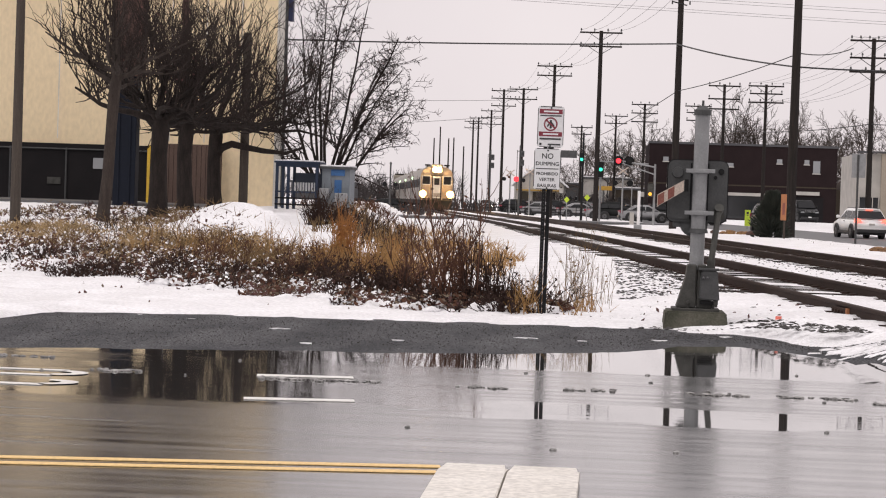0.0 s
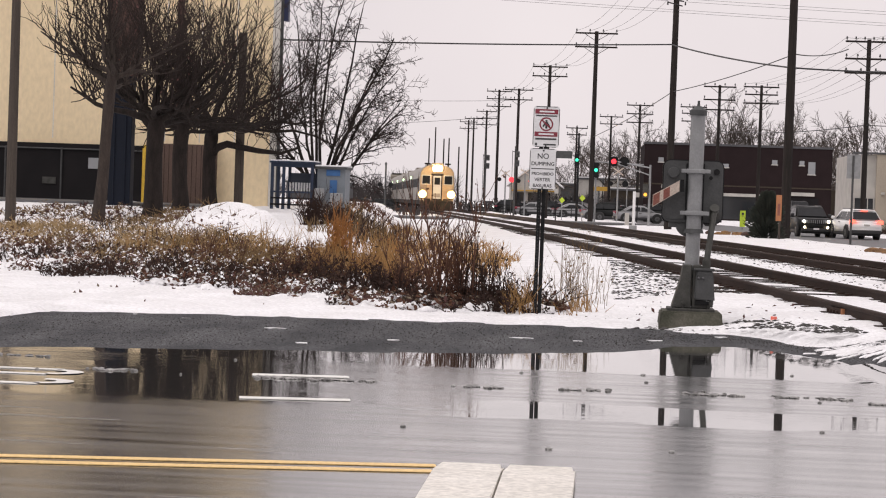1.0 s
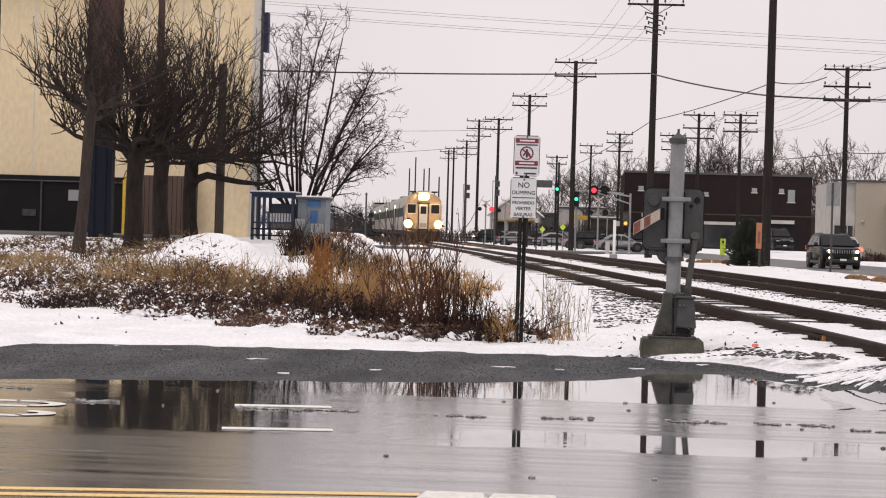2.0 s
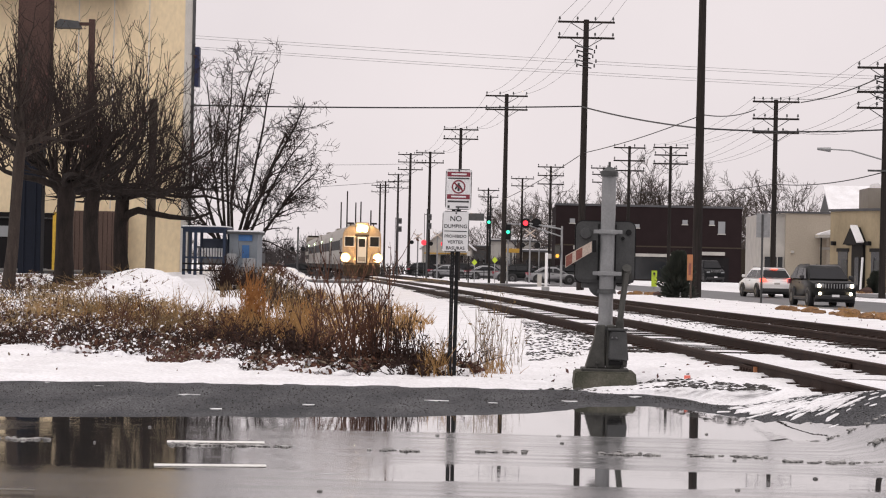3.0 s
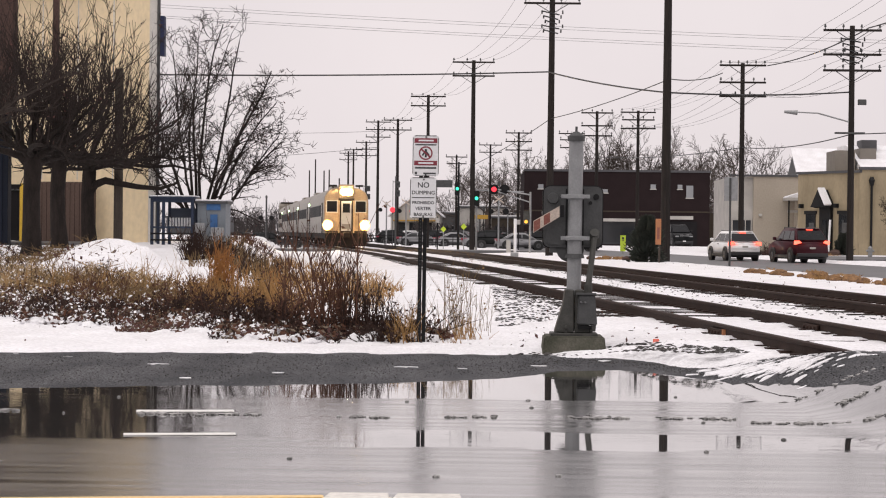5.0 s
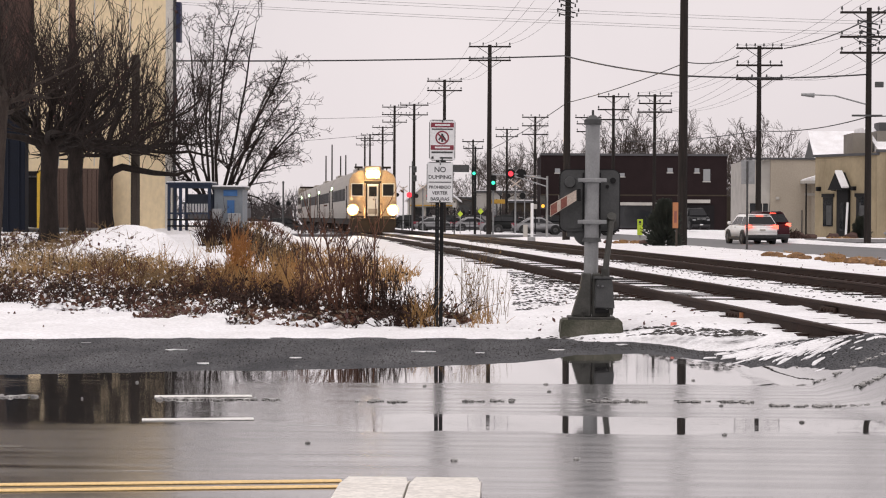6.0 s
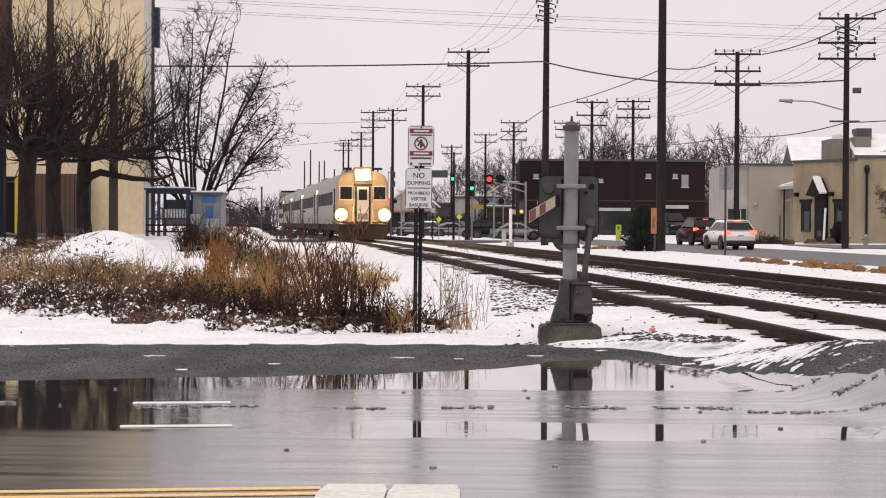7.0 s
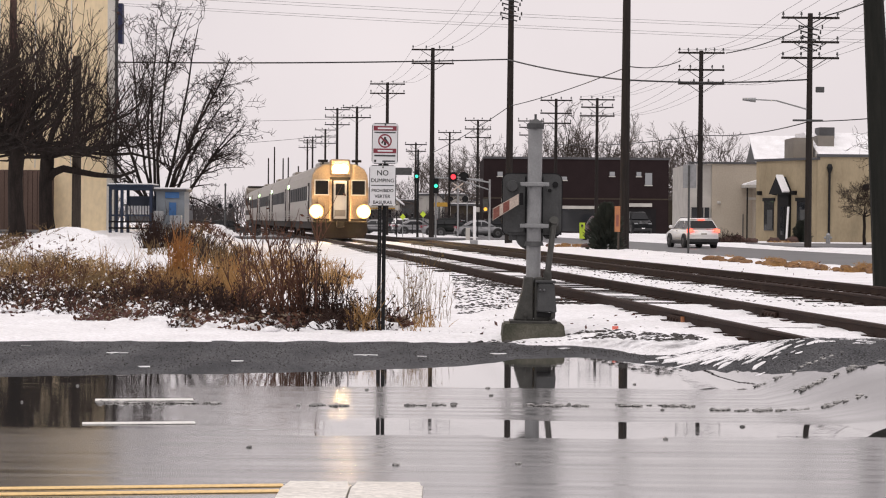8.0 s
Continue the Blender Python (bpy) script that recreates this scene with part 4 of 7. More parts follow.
def passenger_car(cab):
    name = "cab_car" if cab else "passenger_car"
    t = thing(name, pose(0, 0, 0), "stainless commuter train cab car with three bright headlights" if cab else "stainless commuter passenger car behind the cab car", "train car", "cars of the train")
    L = 25.4
    bm = bmesh.new()
    prism(bm, car_section(), 0.35 if cab else 0.0, L)
    part("body", bm, STEEL, t)
    bm = bmesh.new()
    for k in range(5):
        for s in (-1, 1):
            box(bm, s * 1.612 - 0.012, 0.4, 1.1 + 0.12 * k, s * 1.612 + 0.012, L, 1.14 + 0.12 * k)
    part("fluting", bm, STEEL, t)
    for s in (-1, 1):
        bm = bmesh.new()
        for i in range(9):
            y = 4.2 + i * 2.0
            box(bm, s * 1.605 - 0.015, y, 2.15, s * 1.605 + 0.015, y + 1.55, 2.95)
        part("window_row", bm, TRAINGLASS, t)
        for y in (1.7, L - 2.6):
            part("side_door", B(s * 1.60 - 0.02, y, 0.95, s * 1.60 + 0.02, y + 0.95, 3.1), TRAINDARK, t)
            part("door_window", B(s * 1.615 - 0.02, y + 0.25, 2.1, s * 1.615 + 0.02, y + 0.7, 2.9), WINDOW, t)
        part("marker_lamp", B(s * 1.52 - 0.12, L - 1.4, 3.05, s * 1.55 + 0.09, L - 1.05, 3.3), LAMPGREEN, t)
    part("vestibule", B(-1.25, L, 0.95, 1.25, L + 0.5, 3.8), TRAINDARK, t, "black rubber gangway between cars")
    part("roof_unit", B(-0.8, 5, 4.12, 0.8, 9, 4.36, bevel=0.08), STEEL, t)
    part("underframe", B(-1.3, 1.0, 0.55, 1.3, L - 0.5, 0.98), TRAINDARK, t)
    for y in (3.6, L - 3.6):
        bogie = part("bogie", B(-1.15, y - 1.6, 0.38, 1.15, y + 1.6, 0.72), TRAINDARK, t)
        for dy in (-1.2, 1.2):
            bm = bmesh.new()
            for s in (-1, 1):
                tube(bm, (s * 0.70, y + dy, 0.43), (s * 0.84, y + dy, 0.43), 0.43, n=20)
            tube(bm, (-0.7, y + dy, 0.43), (0.7, y + dy, 0.43), 0.09, n=8)
            part("wheelset", bm, TRAINDARK, bogie)
    if cab:
        bm = bmesh.new()
        sec = car_section()
        front = [(x * 0.97, z) for x, z in sec]
        a = [bm.verts.new((x, 0.36, z)) for x, z in sec]
        b = [bm.verts.new((x, 0.0, z - (0.05 if z > 3.5 else 0))) for x, z in front]
        bm.faces.new(b)
        for i in range(len(a)):
            j = (i + 1) % len(a)
            bm.faces.new((a[j], a[i], b[i], b[j]))
        part("cab_front", bm, TRAINFRONT, t, "flat cab front, headlight glow also tinted into its colour")
        for x0, x1 in ((-1.36, -0.66), (0.66, 1.36)):
            w = part("windscreen", B(x0, -0.03, 2.45, x1, 0.02, 3.2, bevel=0.02), TRAINGLASS, t)
            bm = bmesh.new()
            for u0, v0, u1, v1 in ((x0 - .06, 2.39, x1 + .06, 2.45), (x0 - .06, 3.2, x1 + .06, 3.26), (x0 - .06, 2.45, x0, 3.2), (x1, 2.45, x1 + .06, 3.2)):
                box(bm, u0, -0.05, v0, u1, 0.02, v1)
            part("surround", bm, PALEWALL, w)
        part("door_recess", B(-0.56, -0.025, 1.0, 0.56, 0.02, 3.4), TRAINDARK, t)
        d = part("end_door", B(-0.36, -0.06, 1.1, 0.36, 0.02, 3.2, bevel=0.02), PALEWALL, t, "pale end door")
        part("sill", B(-1.45, -0.08, 0.98, 1.45, 0.02, 1.12, bevel=0.02), TRAINDARK, t)
        part("kick_plate", B(-0.3, -0.075, 1.25, 0.3, -0.05, 1.6), STEEL, d)
        part("door_window", B(-0.25, -0.075, 2.4, 0.25, -0.05, 3.05), TRAINGLASS, d)
        for s in (-1, 1):
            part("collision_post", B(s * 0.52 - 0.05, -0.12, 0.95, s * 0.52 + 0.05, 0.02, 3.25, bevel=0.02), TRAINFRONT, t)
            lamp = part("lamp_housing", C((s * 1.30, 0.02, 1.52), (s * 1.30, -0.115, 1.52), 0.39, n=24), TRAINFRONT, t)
            # Glowing disc added as the lamp's soft bloom rim.
            part("reflector", C((s * 1.30, -0.115, 1.52), (s * 1.30, -0.125, 1.52), 0.385, n=24), BLOOM, lamp, "added warm glow disc for the bloom round the lamp")
            part("lamp", dome(s * 1.30, -0.12, 1.52, 0.26, 0.22), LAMPWARM, lamp, smooth=True)
            part("marker_lamp", B(s * 1.02 - 0.12, -0.06, 0.78, s * 1.02 + 0.12, 0.0, 0.86), LAMPAMBER, t)
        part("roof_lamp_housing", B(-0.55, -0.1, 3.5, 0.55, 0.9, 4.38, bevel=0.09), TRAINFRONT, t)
        # Glowing plate added for the bloom round the two top lamps.
        part("reflector", plate(-0.48, 3.57, 0.48, 4.13, 0.27, -0.108, -0.1), BLOOM, t, "added warm glow panel for the bloom round the top lamps")
        for x in (-0.2, 0.2):
            part("top_lamp", dome(x, -0.105, 3.85, 0.21, 0.2), LAMPTOP, t, "bright top headlamp", smooth=True)
        bm = bmesh.new()
        prism(bm, [(-1.35, 0.04), (1.35, 0.04), (1.5, 0.45), (1.5, 0.95), (-1.5, 0.95), (-1.5, 0.45)], -0.15, 0.5)
        part("pilot", bm, TRAINDARK, t, "dark pilot plate")
        part("coupler", B(-0.2, -0.7, 0.65, 0.2, 0.0, 1.0, bevel=0.05), TRAINDARK, t)
        part("step_bar", C((-1.4, -0.2, 0.95), (1.4, -0.2, 0.95), 0.04, n=8), TRAINDARK, t)
        for s in (-0.9, 0.95):
            part("horn", tube(C((s, 0.8, 4.0), (s, 0.8, 4.35), 0.05, n=6), (s - 0.25, 0.8, 4.3), (s + 0.25, 0.6, 4.3), 0.07, n=6), TRAINDARK, t)
    return t


def locomotive():
    """Pushes at the rear of the train; its front lies at local y 0."""
    t = thing("locomotive", pose(0, 0, 0), "grey locomotive with a dark arched cab pushing the train", "locomotive", "cars of the train")
    part("body", prism(bmesh.new(), [(x * 0.98, z) for x, z in car_section()], 0.3, 14.5), STEEL, t)
    bm = bmesh.new()
    side_prism(bm, [(14.0, 0.95), (18.6, 0.95), (18.9, 2.4), (18.0, 3.7), (16.6, 4.5), (14.6, 4.62), (14.0, 4.2)], -1.5, 1.5)
    bmesh.ops.bevel(bm, geom=list(bm.edges), offset=0.12, segments=2, affect="EDGES")
    cab = part("cab", bm, STEEL, t)
    for s in (-1, 1):
        part("cab_window", B(s * 1.5 - 0.02, 15.0, 2.7, s * 1.5 + 0.02, 17.2, 3.7), TRAINGLASS, cab)
        part("stripe", B(s * 1.56 - 0.02, 0.6, 1.5, s * 1.56 + 0.02, 14.0, 2.0), TRAINDARK, t, "dark stripe along the side")
        for y in (2.0, 5.2, 8.4, 11.6):
            part("grille", B(s * 1.56 - 0.02, y, 2.5, s * 1.56 + 0.02, y + 2.2, 3.3), TRAINDARK, t)
    part("cab_visor", B(-1.3, 14.4, 4.55, 1.3, 16.6, 4.72, bevel=0.06), TRAINDARK, t, "dark visor over the cab roof")
    part("fuel_tank", B(-1.3, 5.5, 0.35, 1.3, 12.0, 0.98, bevel=0.1), TRAINDARK, t)
    part("underframe", B(-1.35, 0.5, 0.6, 1.35, 18.4, 0.98), TRAINDARK, t)
    for y in (3.0, 15.2):
        bogie = part("bogie", B(-1.2, y - 1.8, 0.38, 1.2, y + 1.8, 0.72), TRAINDARK, t)
        for dy in (-1.3, 1.3):
            part("wheelset", tube(C((-0.84, y + dy, 0.43), (-0.70, y + dy, 0.43), 0.43, n=20), (0.70, y + dy, 0.43), (0.84, y + dy, 0.43), 0.43, n=20), TRAINDARK, bogie)
    return t


CAB = passenger_car(True)
COACH = passenger_car(False)
LOCO = locomotive()
COACHES = [COACH] + [copy_thing(COACH, pose(0, 0, 0)) for _ in range(2)]


# ---------------------------------------------------------------- road vehicles
def pane(pts, lift=0.012):
    """A thin sheet of glass over the given corners."""
    bm = bmesh.new()
    f = bm.faces.new([bm.verts.new(p) for p in pts])
    bm.normal_update()
    n = f.normal.copy()
    got = bmesh.ops.extrude_face_region(bm, geom=[f])
    for v in got["geom"]:
        if isinstance(v, bmesh.types.BMVert):
            v.co += n * lift
    return bm


def vehicle(name, paint, L, W, H, label, nose="suv", lights="rear"):
    """The car's front points along local -y; it stands on z 0, centred."""
    t = thing(name, pose(0, 0, 0), label, "car", "cars on the street")
    h = L / 2
    hood = 0.60 * H
    belt = hood + 0.06
    if nose == "saloon":
        prof = [(-h + 0.08, 0.28), (-h, 0.45), (-h + 0.04, hood * 0.78), (-h + 0.3, hood * 0.92), (-h + 1.2, hood + 0.02), (h - 0.9, hood + 0.05), (h - 0.1, hood * 0.98), (h, 0.55), (h - 0.08, 0.3)]
        cabin = [(-h + 1.0, hood), (-h + 1.95, H - 0.05), (-h + 2.3, H), (h - 1.8, H), (h - 1.45, H - 0.06), (h - 0.6, hood + 0.02)]
    else:
        rise = 0.93 if nose == "jeep" else 0.84
        prof = [(-h + 0.07, 0.32), (-h, 0.5), (-h + 0.03, hood * rise), (-h + 0.2, hood * (rise + 0.06)), (-h + 1.2, hood + 0.05), (h - 0.16, belt + 0.02), (h - 0.03, hood * 0.9), (h, 0.62), (h - 0.07, 0.36)]
        cabin = [(-h + 1.05, hood + 0.02), (-h + 1.9, H - 0.07), (-h + 2.3, H - 0.01), (0.7, H), (h - 0.72, H - 0.05), (h - 0.10, belt)]
    bm = bmesh.new()
    side_prism(bm, prof, -W / 2, W / 2)
    for v in bm.verts:
        if abs(v.co.y) > h - 0.35:
            v.co.x *= 0.93
        if v.co.z > hood * 0.93:
            v.co.x *= 0.96
    bmesh.ops.bevel(bm, geom=list(bm.edges), offset=0.085, segments=3, affect="EDGES")
    part("body", bm, paint, t, smooth=True)
    bm = bmesh.new()
    low, top = W / 2 - 0.06, W / 2 - 0.25
    a = [bm.verts.new((-(low if z < hood + 0.1 else top), y, z)) for y, z in cabin]
    b = [bm.verts.new(((low if z < hood + 0.1 else top), y, z)) for y, z in cabin]
    bm.faces.new(a[::-1])
    bm.faces.new(b)
    for i in range(len(a)):
        j = (i + 1) % len(a)
        bm.faces.new((a[i], a[j], b[j], b[i]))
    bmesh.ops.bevel(bm, geom=list(bm.edges), offset=0.06, segments=3, affect="EDGES")
    part("cabin", bm, paint, t, smooth=True)
    zb, zt = belt + 0.05, H - 0.15

    def across(z, p, q, d):
        return p[0] + (q[0] - p[0]) * (z - p[1]) / (q[1] - p[1]) + d

    def half(z):
        return low + (top - low) * (z - hood) / (H - 0.05 - hood)

    fb, ft = across(zb, cabin[0], cabin[1], -0.03), across(zt, cabin[0], cabin[1], -0.03)
    part("windscreen", pane([(-half(zb) + 0.06, fb, zb), (half(zb) - 0.06, fb, zb), (half(zt) - 0.07, ft, zt), (-half(zt) + 0.07, ft, zt)]), CARGLASS, t)
    rb, rt = across(zb, cabin[-1], cabin[-2], 0.03), across(zt, cabin[-1], cabin[-2], 0.03)
    part("rear_window", pane([(half(zb) - 0.07, rb, zb), (-half(zb) + 0.07, rb, zb), (-half(zt) + 0.07, rt, zt), (half(zt) - 0.07, rt, zt)]), CARGLASS, t)
    back = cabin[-1][0]
    spans = [(-h + 1.55, 0.02, 0.62, 0.0), (0.1, 1.02, 0.0, 0.0), (1.1, back - 0.32, 0.0, -0.35)]
    if nose == "saloon":
        spans = [(-h + 1.45, 0.02, 0.6, 0.0), (0.1, back - 0.4, 0.0, -0.55)]
    for s in (-1, 1):
        for ya, yb, la, lb in spans:
            q = [(s * (half(zb) + 0.008), ya, zb), (s * (half(zb) + 0.008), yb, zb), (s * (half(zt) + 0.008), yb + lb, zt), (s * (half(zt) + 0.008), ya + la, zt)]
            part("side_window", pane(q if s > 0 else q[::-1]), CARGLASS, t)
        part("mirror", B(s * (W / 2 + 0.1) - 0.1, -h + 1.5, belt + 0.02, s * (W / 2 + 0.1) + 0.1, -h + 1.66, belt + 0.2, bevel=0.05), paint if nose != "jeep" else PLASTIC, t)
        part("sill", B(s * (W / 2 - 0.05) - 0.05, -h + 1.3, 0.26, s * (W / 2 - 0.05) + 0.055, h - 1.3, 0.42, bevel=0.02), PLASTIC, t)
        part("door_handle", B(s * (W / 2) - 0.02, 0.0, belt - 0.14, s * (W / 2) + 0.012, 0.2, belt - 0.1), PLASTIC, t)
        for y in (-h + 0.92, h - 0.92):
            part("wheel_arch", C((s * (W / 2 - 0.2), y, 0.38), (s * (W / 2 + 0.008), y, 0.38), 0.43, n=22), PLASTIC, t)
            w = part("wheel", C((s * (W / 2 - 0.22), y, 0.355), (s * (W / 2 + 0.022), y, 0.355), 0.355, n=22), TYRE, t)
            part("rim", C((s * (W / 2 + 0.015), y, 0.355), (s * (W / 2 + 0.034), y, 0.355), 0.215, 0.19, 16), RIM, w)
            part("hub", C((s * (W / 2 + 0.03), y, 0.355), (s * (W / 2 + 0.042), y, 0.355), 0.06, n=10), PLASTIC, w)
        front = FARLAMP if lights == "far" else (CARLAMP if lights == "front" else WINBRIGHT)
        rear = TAILRED if lights == "rear" else SIGNRED
        if nose == "jeep":
            hl = part("headlight", B(s * 0.66 - 0.2, -h - 0.005, hood * 0.74, s * 0.66 + 0.2, -h + 0.1, hood * 0.92, bevel=0.06), WINBRIGHT, t)
            part("lamp", C((s * 0.7, -h - 0.02, hood * 0.83), (s * 0.7, -h + 0.02, hood * 0.83), 0.078, n=16), front, hl)
            part("fog_light", C((s * 0.66, -h - 0.035, 0.56), (s * 0.66, -h + 0.05, 0.56), 0.065, n=14), front, t)
        else:
            part("headlight", B(s * (W / 2 - 0.3) - 0.19, -h - 0.005, hood * 0.68, s * (W / 2 - 0.3) + 0.17, -h + 0.2, hood * 0.8, bevel=0.05), front, t)
        bm = bmesh.new()
        x0, x1 = s * (W / 2 - 0.36), s * (W / 2 - 0.015)
        prism(bm, [(x0, belt - 0.10), (x1, belt - 0.2), (x1, belt + 0.0), (s * (W / 2 - 0.2), belt + 0.01)][::s], h - 0.28, h - 0.015)
        part("tail_light", bm, rear, t)
    part("brake_light", B(-0.17, h - 0.62, H - 0.115, 0.17, h - 0.54, H - 0.08), TAILRED if lights == "rear" else SIGNRED, t)
    part("grille", B(-0.44, -h - 0.012, hood * 0.72, 0.44, -h + 0.06, hood * 0.92, bevel=0.02), BLACK, t)
    for i in range(8):
        x = -0.42 + 0.12 * i
        part("grille_bar", B(x - 0.022, -h - 0.03, hood * 0.73, x + 0.022, -h, hood * 0.91, bevel=0.008), GALV, t)
    part("front_bumper", B(-W / 2 + 0.12, -h - 0.05, 0.3, W / 2 - 0.12, -h + 0.1, 0.5, bevel=0.045), PLASTIC, t)
    part("rear_bumper", B(-W / 2 + 0.1, h - 0.12, 0.3, W / 2 - 0.1, h + 0.05, 0.52, bevel=0.045), PLASTIC, t)
    part("plate", B(-0.16, -h - 0.065, 0.42, 0.16, -h - 0.045, 0.52), SIGNWHITE, t)
    part("plate", B(-0.16, h - 0.06, 0.74, 0.16, h + 0.005, 0.84), PALEWALL, t)
    part("tail_spoiler", B(-top + 0.06, h - 0.82, H - 0.07, top - 0.06, h - 0.6, H - 0.02, bevel=0.02), paint, t)
    for s in (-1, 1):
        part("roof_rail", C((s * (top - 0.08), -0.35, H + 0.02), (s * (top - 0.08), h - 0.95, H + 0.01), 0.02, n=6), PLASTIC, t)
    part("underbody", B(-W / 2 + 0.15, -h + 0.2, 0.2, W / 2 - 0.15, h - 0.2, 0.4), PLASTIC, t)
    return t


AWAY = RAIL_YAW + 180
suv = vehicle("white_suv", CARWHITE, 4.7, 1.86, 1.67, "white SUV waiting on the street with brake lights on", lights="rear")
suv.matrix_basis = pose(14.15, 118.5, 0, 0, 0, AWAY + 4)
jeep = vehicle("dark_suv", CARDARK, 4.75, 1.94, 1.78, "dark grey SUV with its headlights on", nose="jeep", lights="front")
maroon = vehicle("maroon_suv", CARMAROON, 4.7, 1.9, 1.85, "maroon SUV driving away with red tail lights", lights="rear")
far_car = vehicle("oncoming_car", CARWHITE, 4.6, 1.85, 1.6, "pale car far off with bright headlights", nose="saloon", lights="far")
parked = vehicle("parked_car", CARGREY, 4.5, 1.8, 1.45, "grey saloon parked by the far crossing", nose="saloon", lights="none")
parked.matrix_basis = pose(3.2, 176, 0.02, 0, 0, 95)
parked2 = vehicle("parked_van", CARBLACK, 5.0, 2.0, 2.1, "dark van parked before the brick building", lights="none")
parked2.matrix_basis = pose(19.2, 207, 0.35, 0, 0, 10)
parked5 = vehicle("parked_car", CARDARK, 4.6, 1.85, 1.6, "dark car parked by the far crossing", lights="none")
parked5.matrix_basis = pose(1.2, 182, 0.02, 0, 0, 88)
copy_thing(parked5, pose(-2.2, 215, 0.02, 0, 0, 60))
copy_thing(parked5, pose(5.6, 196, 0.02, 0, 0, 100))
parked3 = copy_thing(parked, pose(0.3, 188, 0.02, 0, 0, 80))
parked4 = copy_thing(parked, pose(7.3, 170, 0.02, 0, 0, 92))
for x, y, yaw in ((-6.6, 214, 80), (-2.6, 203, 100), (3.4, 200, 85)):
    copy_thing(parked, pose(x, y, 0.02, 0, 0, yaw))
for x, y, yaw in ((-9.4, 226, 95), (-4.9, 222, 70), (8.6, 205, 90)):
    copy_thing(parked5, pose(x, y, 0.02, 0, 0, yaw))
for x, yaw in ((-25.8, 95), (-23.4, 80), (-21.1, 100)):
    copy_thing(parked5, pose(x, 205, -0.35, 0, 0, yaw))


# ---------------------------------------------------------------- buildings
def west_building():
    t = thing("warehouse", pose(0, 0, 0), "large cream rendered warehouse with a dark screened loading bay", "building")
    X1, Y, Z0 = -12.0, 76.0, 0.6
    bm = bmesh.new()
    foot = [(-45, Y), (X1, Y), (X1 - 5.2, Y + 30), (-45, Y + 30)]
    lo = [bm.verts.new((x, y, Z0)) for x, y in foot]
    hi = [bm.verts.new((x, y, 19)) for x, y in foot]
    bm.faces.new(lo[::-1])
    bm.faces.new(hi)
    for i in range(4):
        bm.faces.new((lo[i], lo[(i + 1) % 4], hi[(i + 1) % 4], hi[i]))
    wall = part("wall", bm, CREAM, t)
    bm = bmesh.new()
    for x in (-13.6, -14.9, -16.2, -17.5, -20.4, -23.3, -26.2, -29.1):
        box(bm, x - 0.02, Y - 0.006, 3.2, x + 0.02, Y, 19)
    part("panel_joints", bm, CREAM2, wall)
    part("corner_trim", B(X1 - 0.28, Y - 0.03, Z0, X1 + 0.03, Y, 19), CREAM2, wall, "pale corner trim")
    part("downpipe", C((X1 + 0.06, Y - 0.08, Z0), (X1 + 0.06, Y - 0.08, 19), 0.06, n=8), GREYBOX, wall)
    part("blue_banner", B(X1 + 0.12, Y - 0.1, 7.75, X1 + 0.27, Y + 0.3, 9.2), NAVYBRIGHT, t, "narrow blue banner sign")
    part("base_band", B(-14.2, Y - 0.02, Z0, X1 - 0.3, Y, 2.15), CREAM, wall)
    part("brown_wall", B(-16.1, Y - 0.9, Z0, -14.2, Y, 3.1), BROWNBOARD, t, "brown boarded enclosure")
    bm = bmesh.new()
    for i in range(11):
        box(bm, -16.0 + 0.17 * i, Y - 0.906, 0.7, -15.985 + 0.17 * i, Y - 0.9, 3.05)
    part("board_joints", bm, BRICK, t)
    part("dark_bay", B(-45, Y - 0.5, Z0, -16.2, Y, 3.0), DARKSCREEN, t, "black screened loading bay")
    bm = bmesh.new()
    for i in range(13):
        tube(bm, (-43 + 2.1 * i, Y - 0.56, Z0), (-43 + 2.1 * i, Y - 0.56, 2.85), 0.035, n=6)
    tube(bm, (-45, Y - 0.56, 2.8), (-16.3, Y - 0.56, 2.8), 0.03, n=6)
    part("fence_posts", bm, GREYBOX, t)
    part("bay_window", B(-18.9, Y - 0.53, 2.1, -17.75, Y - 0.5, 2.5), WINBRIGHT, t)
    part("bay_box", B(-20.6, Y - 0.54, 1.5, -20.1, Y - 0.5, 1.75), OLIVE, t)
    part("canopy", B(-45, Y - 1.2, 11.0, -14.3, Y, 14.6), BLACK, t, "deep black canopy over the upper wall")
    part("soffit_lamp", B(-15.5, Y - 1.0, 10.86, -14.8, Y - 0.5, 11.0), GREYBOX, t)


west_building()
tagged(part("paved_yard", B(-45, 66.5, 0.5, -13.5, 75.4, 0.95), ROAD2), "grey paved yard before the warehouse", "yard", kind="structure")


def pylon():
    t = thing("sign_pylon", pose(-15.45, 66, 0.4), "tall navy steel sign pylon", "sign pylon")
    part("lower_column", B(-0.36, -0.25, 0, 0.36, 0.25, 4.6, bevel=0.02), NAVY, t)
    part("upper_column", B(-0.5, -0.35, 4.6, 0.5, 0.35, 12, bevel=0.02), BROWNWALL, t, "brown upper column")
    part("ribs", tube(C((-0.18, -0.26, 0), (-0.18, -0.26, 4.6), 0.03, n=6), (0.18, -0.26, 0), (0.18, -0.26, 4.6), 0.03, n=6), NAVY, t)


pylon()
b = thing("bollard", pose(-16.0, 72, 0.7), "yellow steel bollard before the loading bay", "bollard")
part("tube", C((0, 0, 0), (0, 0, 2.2), 0.11, n=14), YELLOW, b)
part("cap", C((0, 0, 2.2), (0, 0, 2.26), 0.11, 0.05, 14), YELLOW, b)


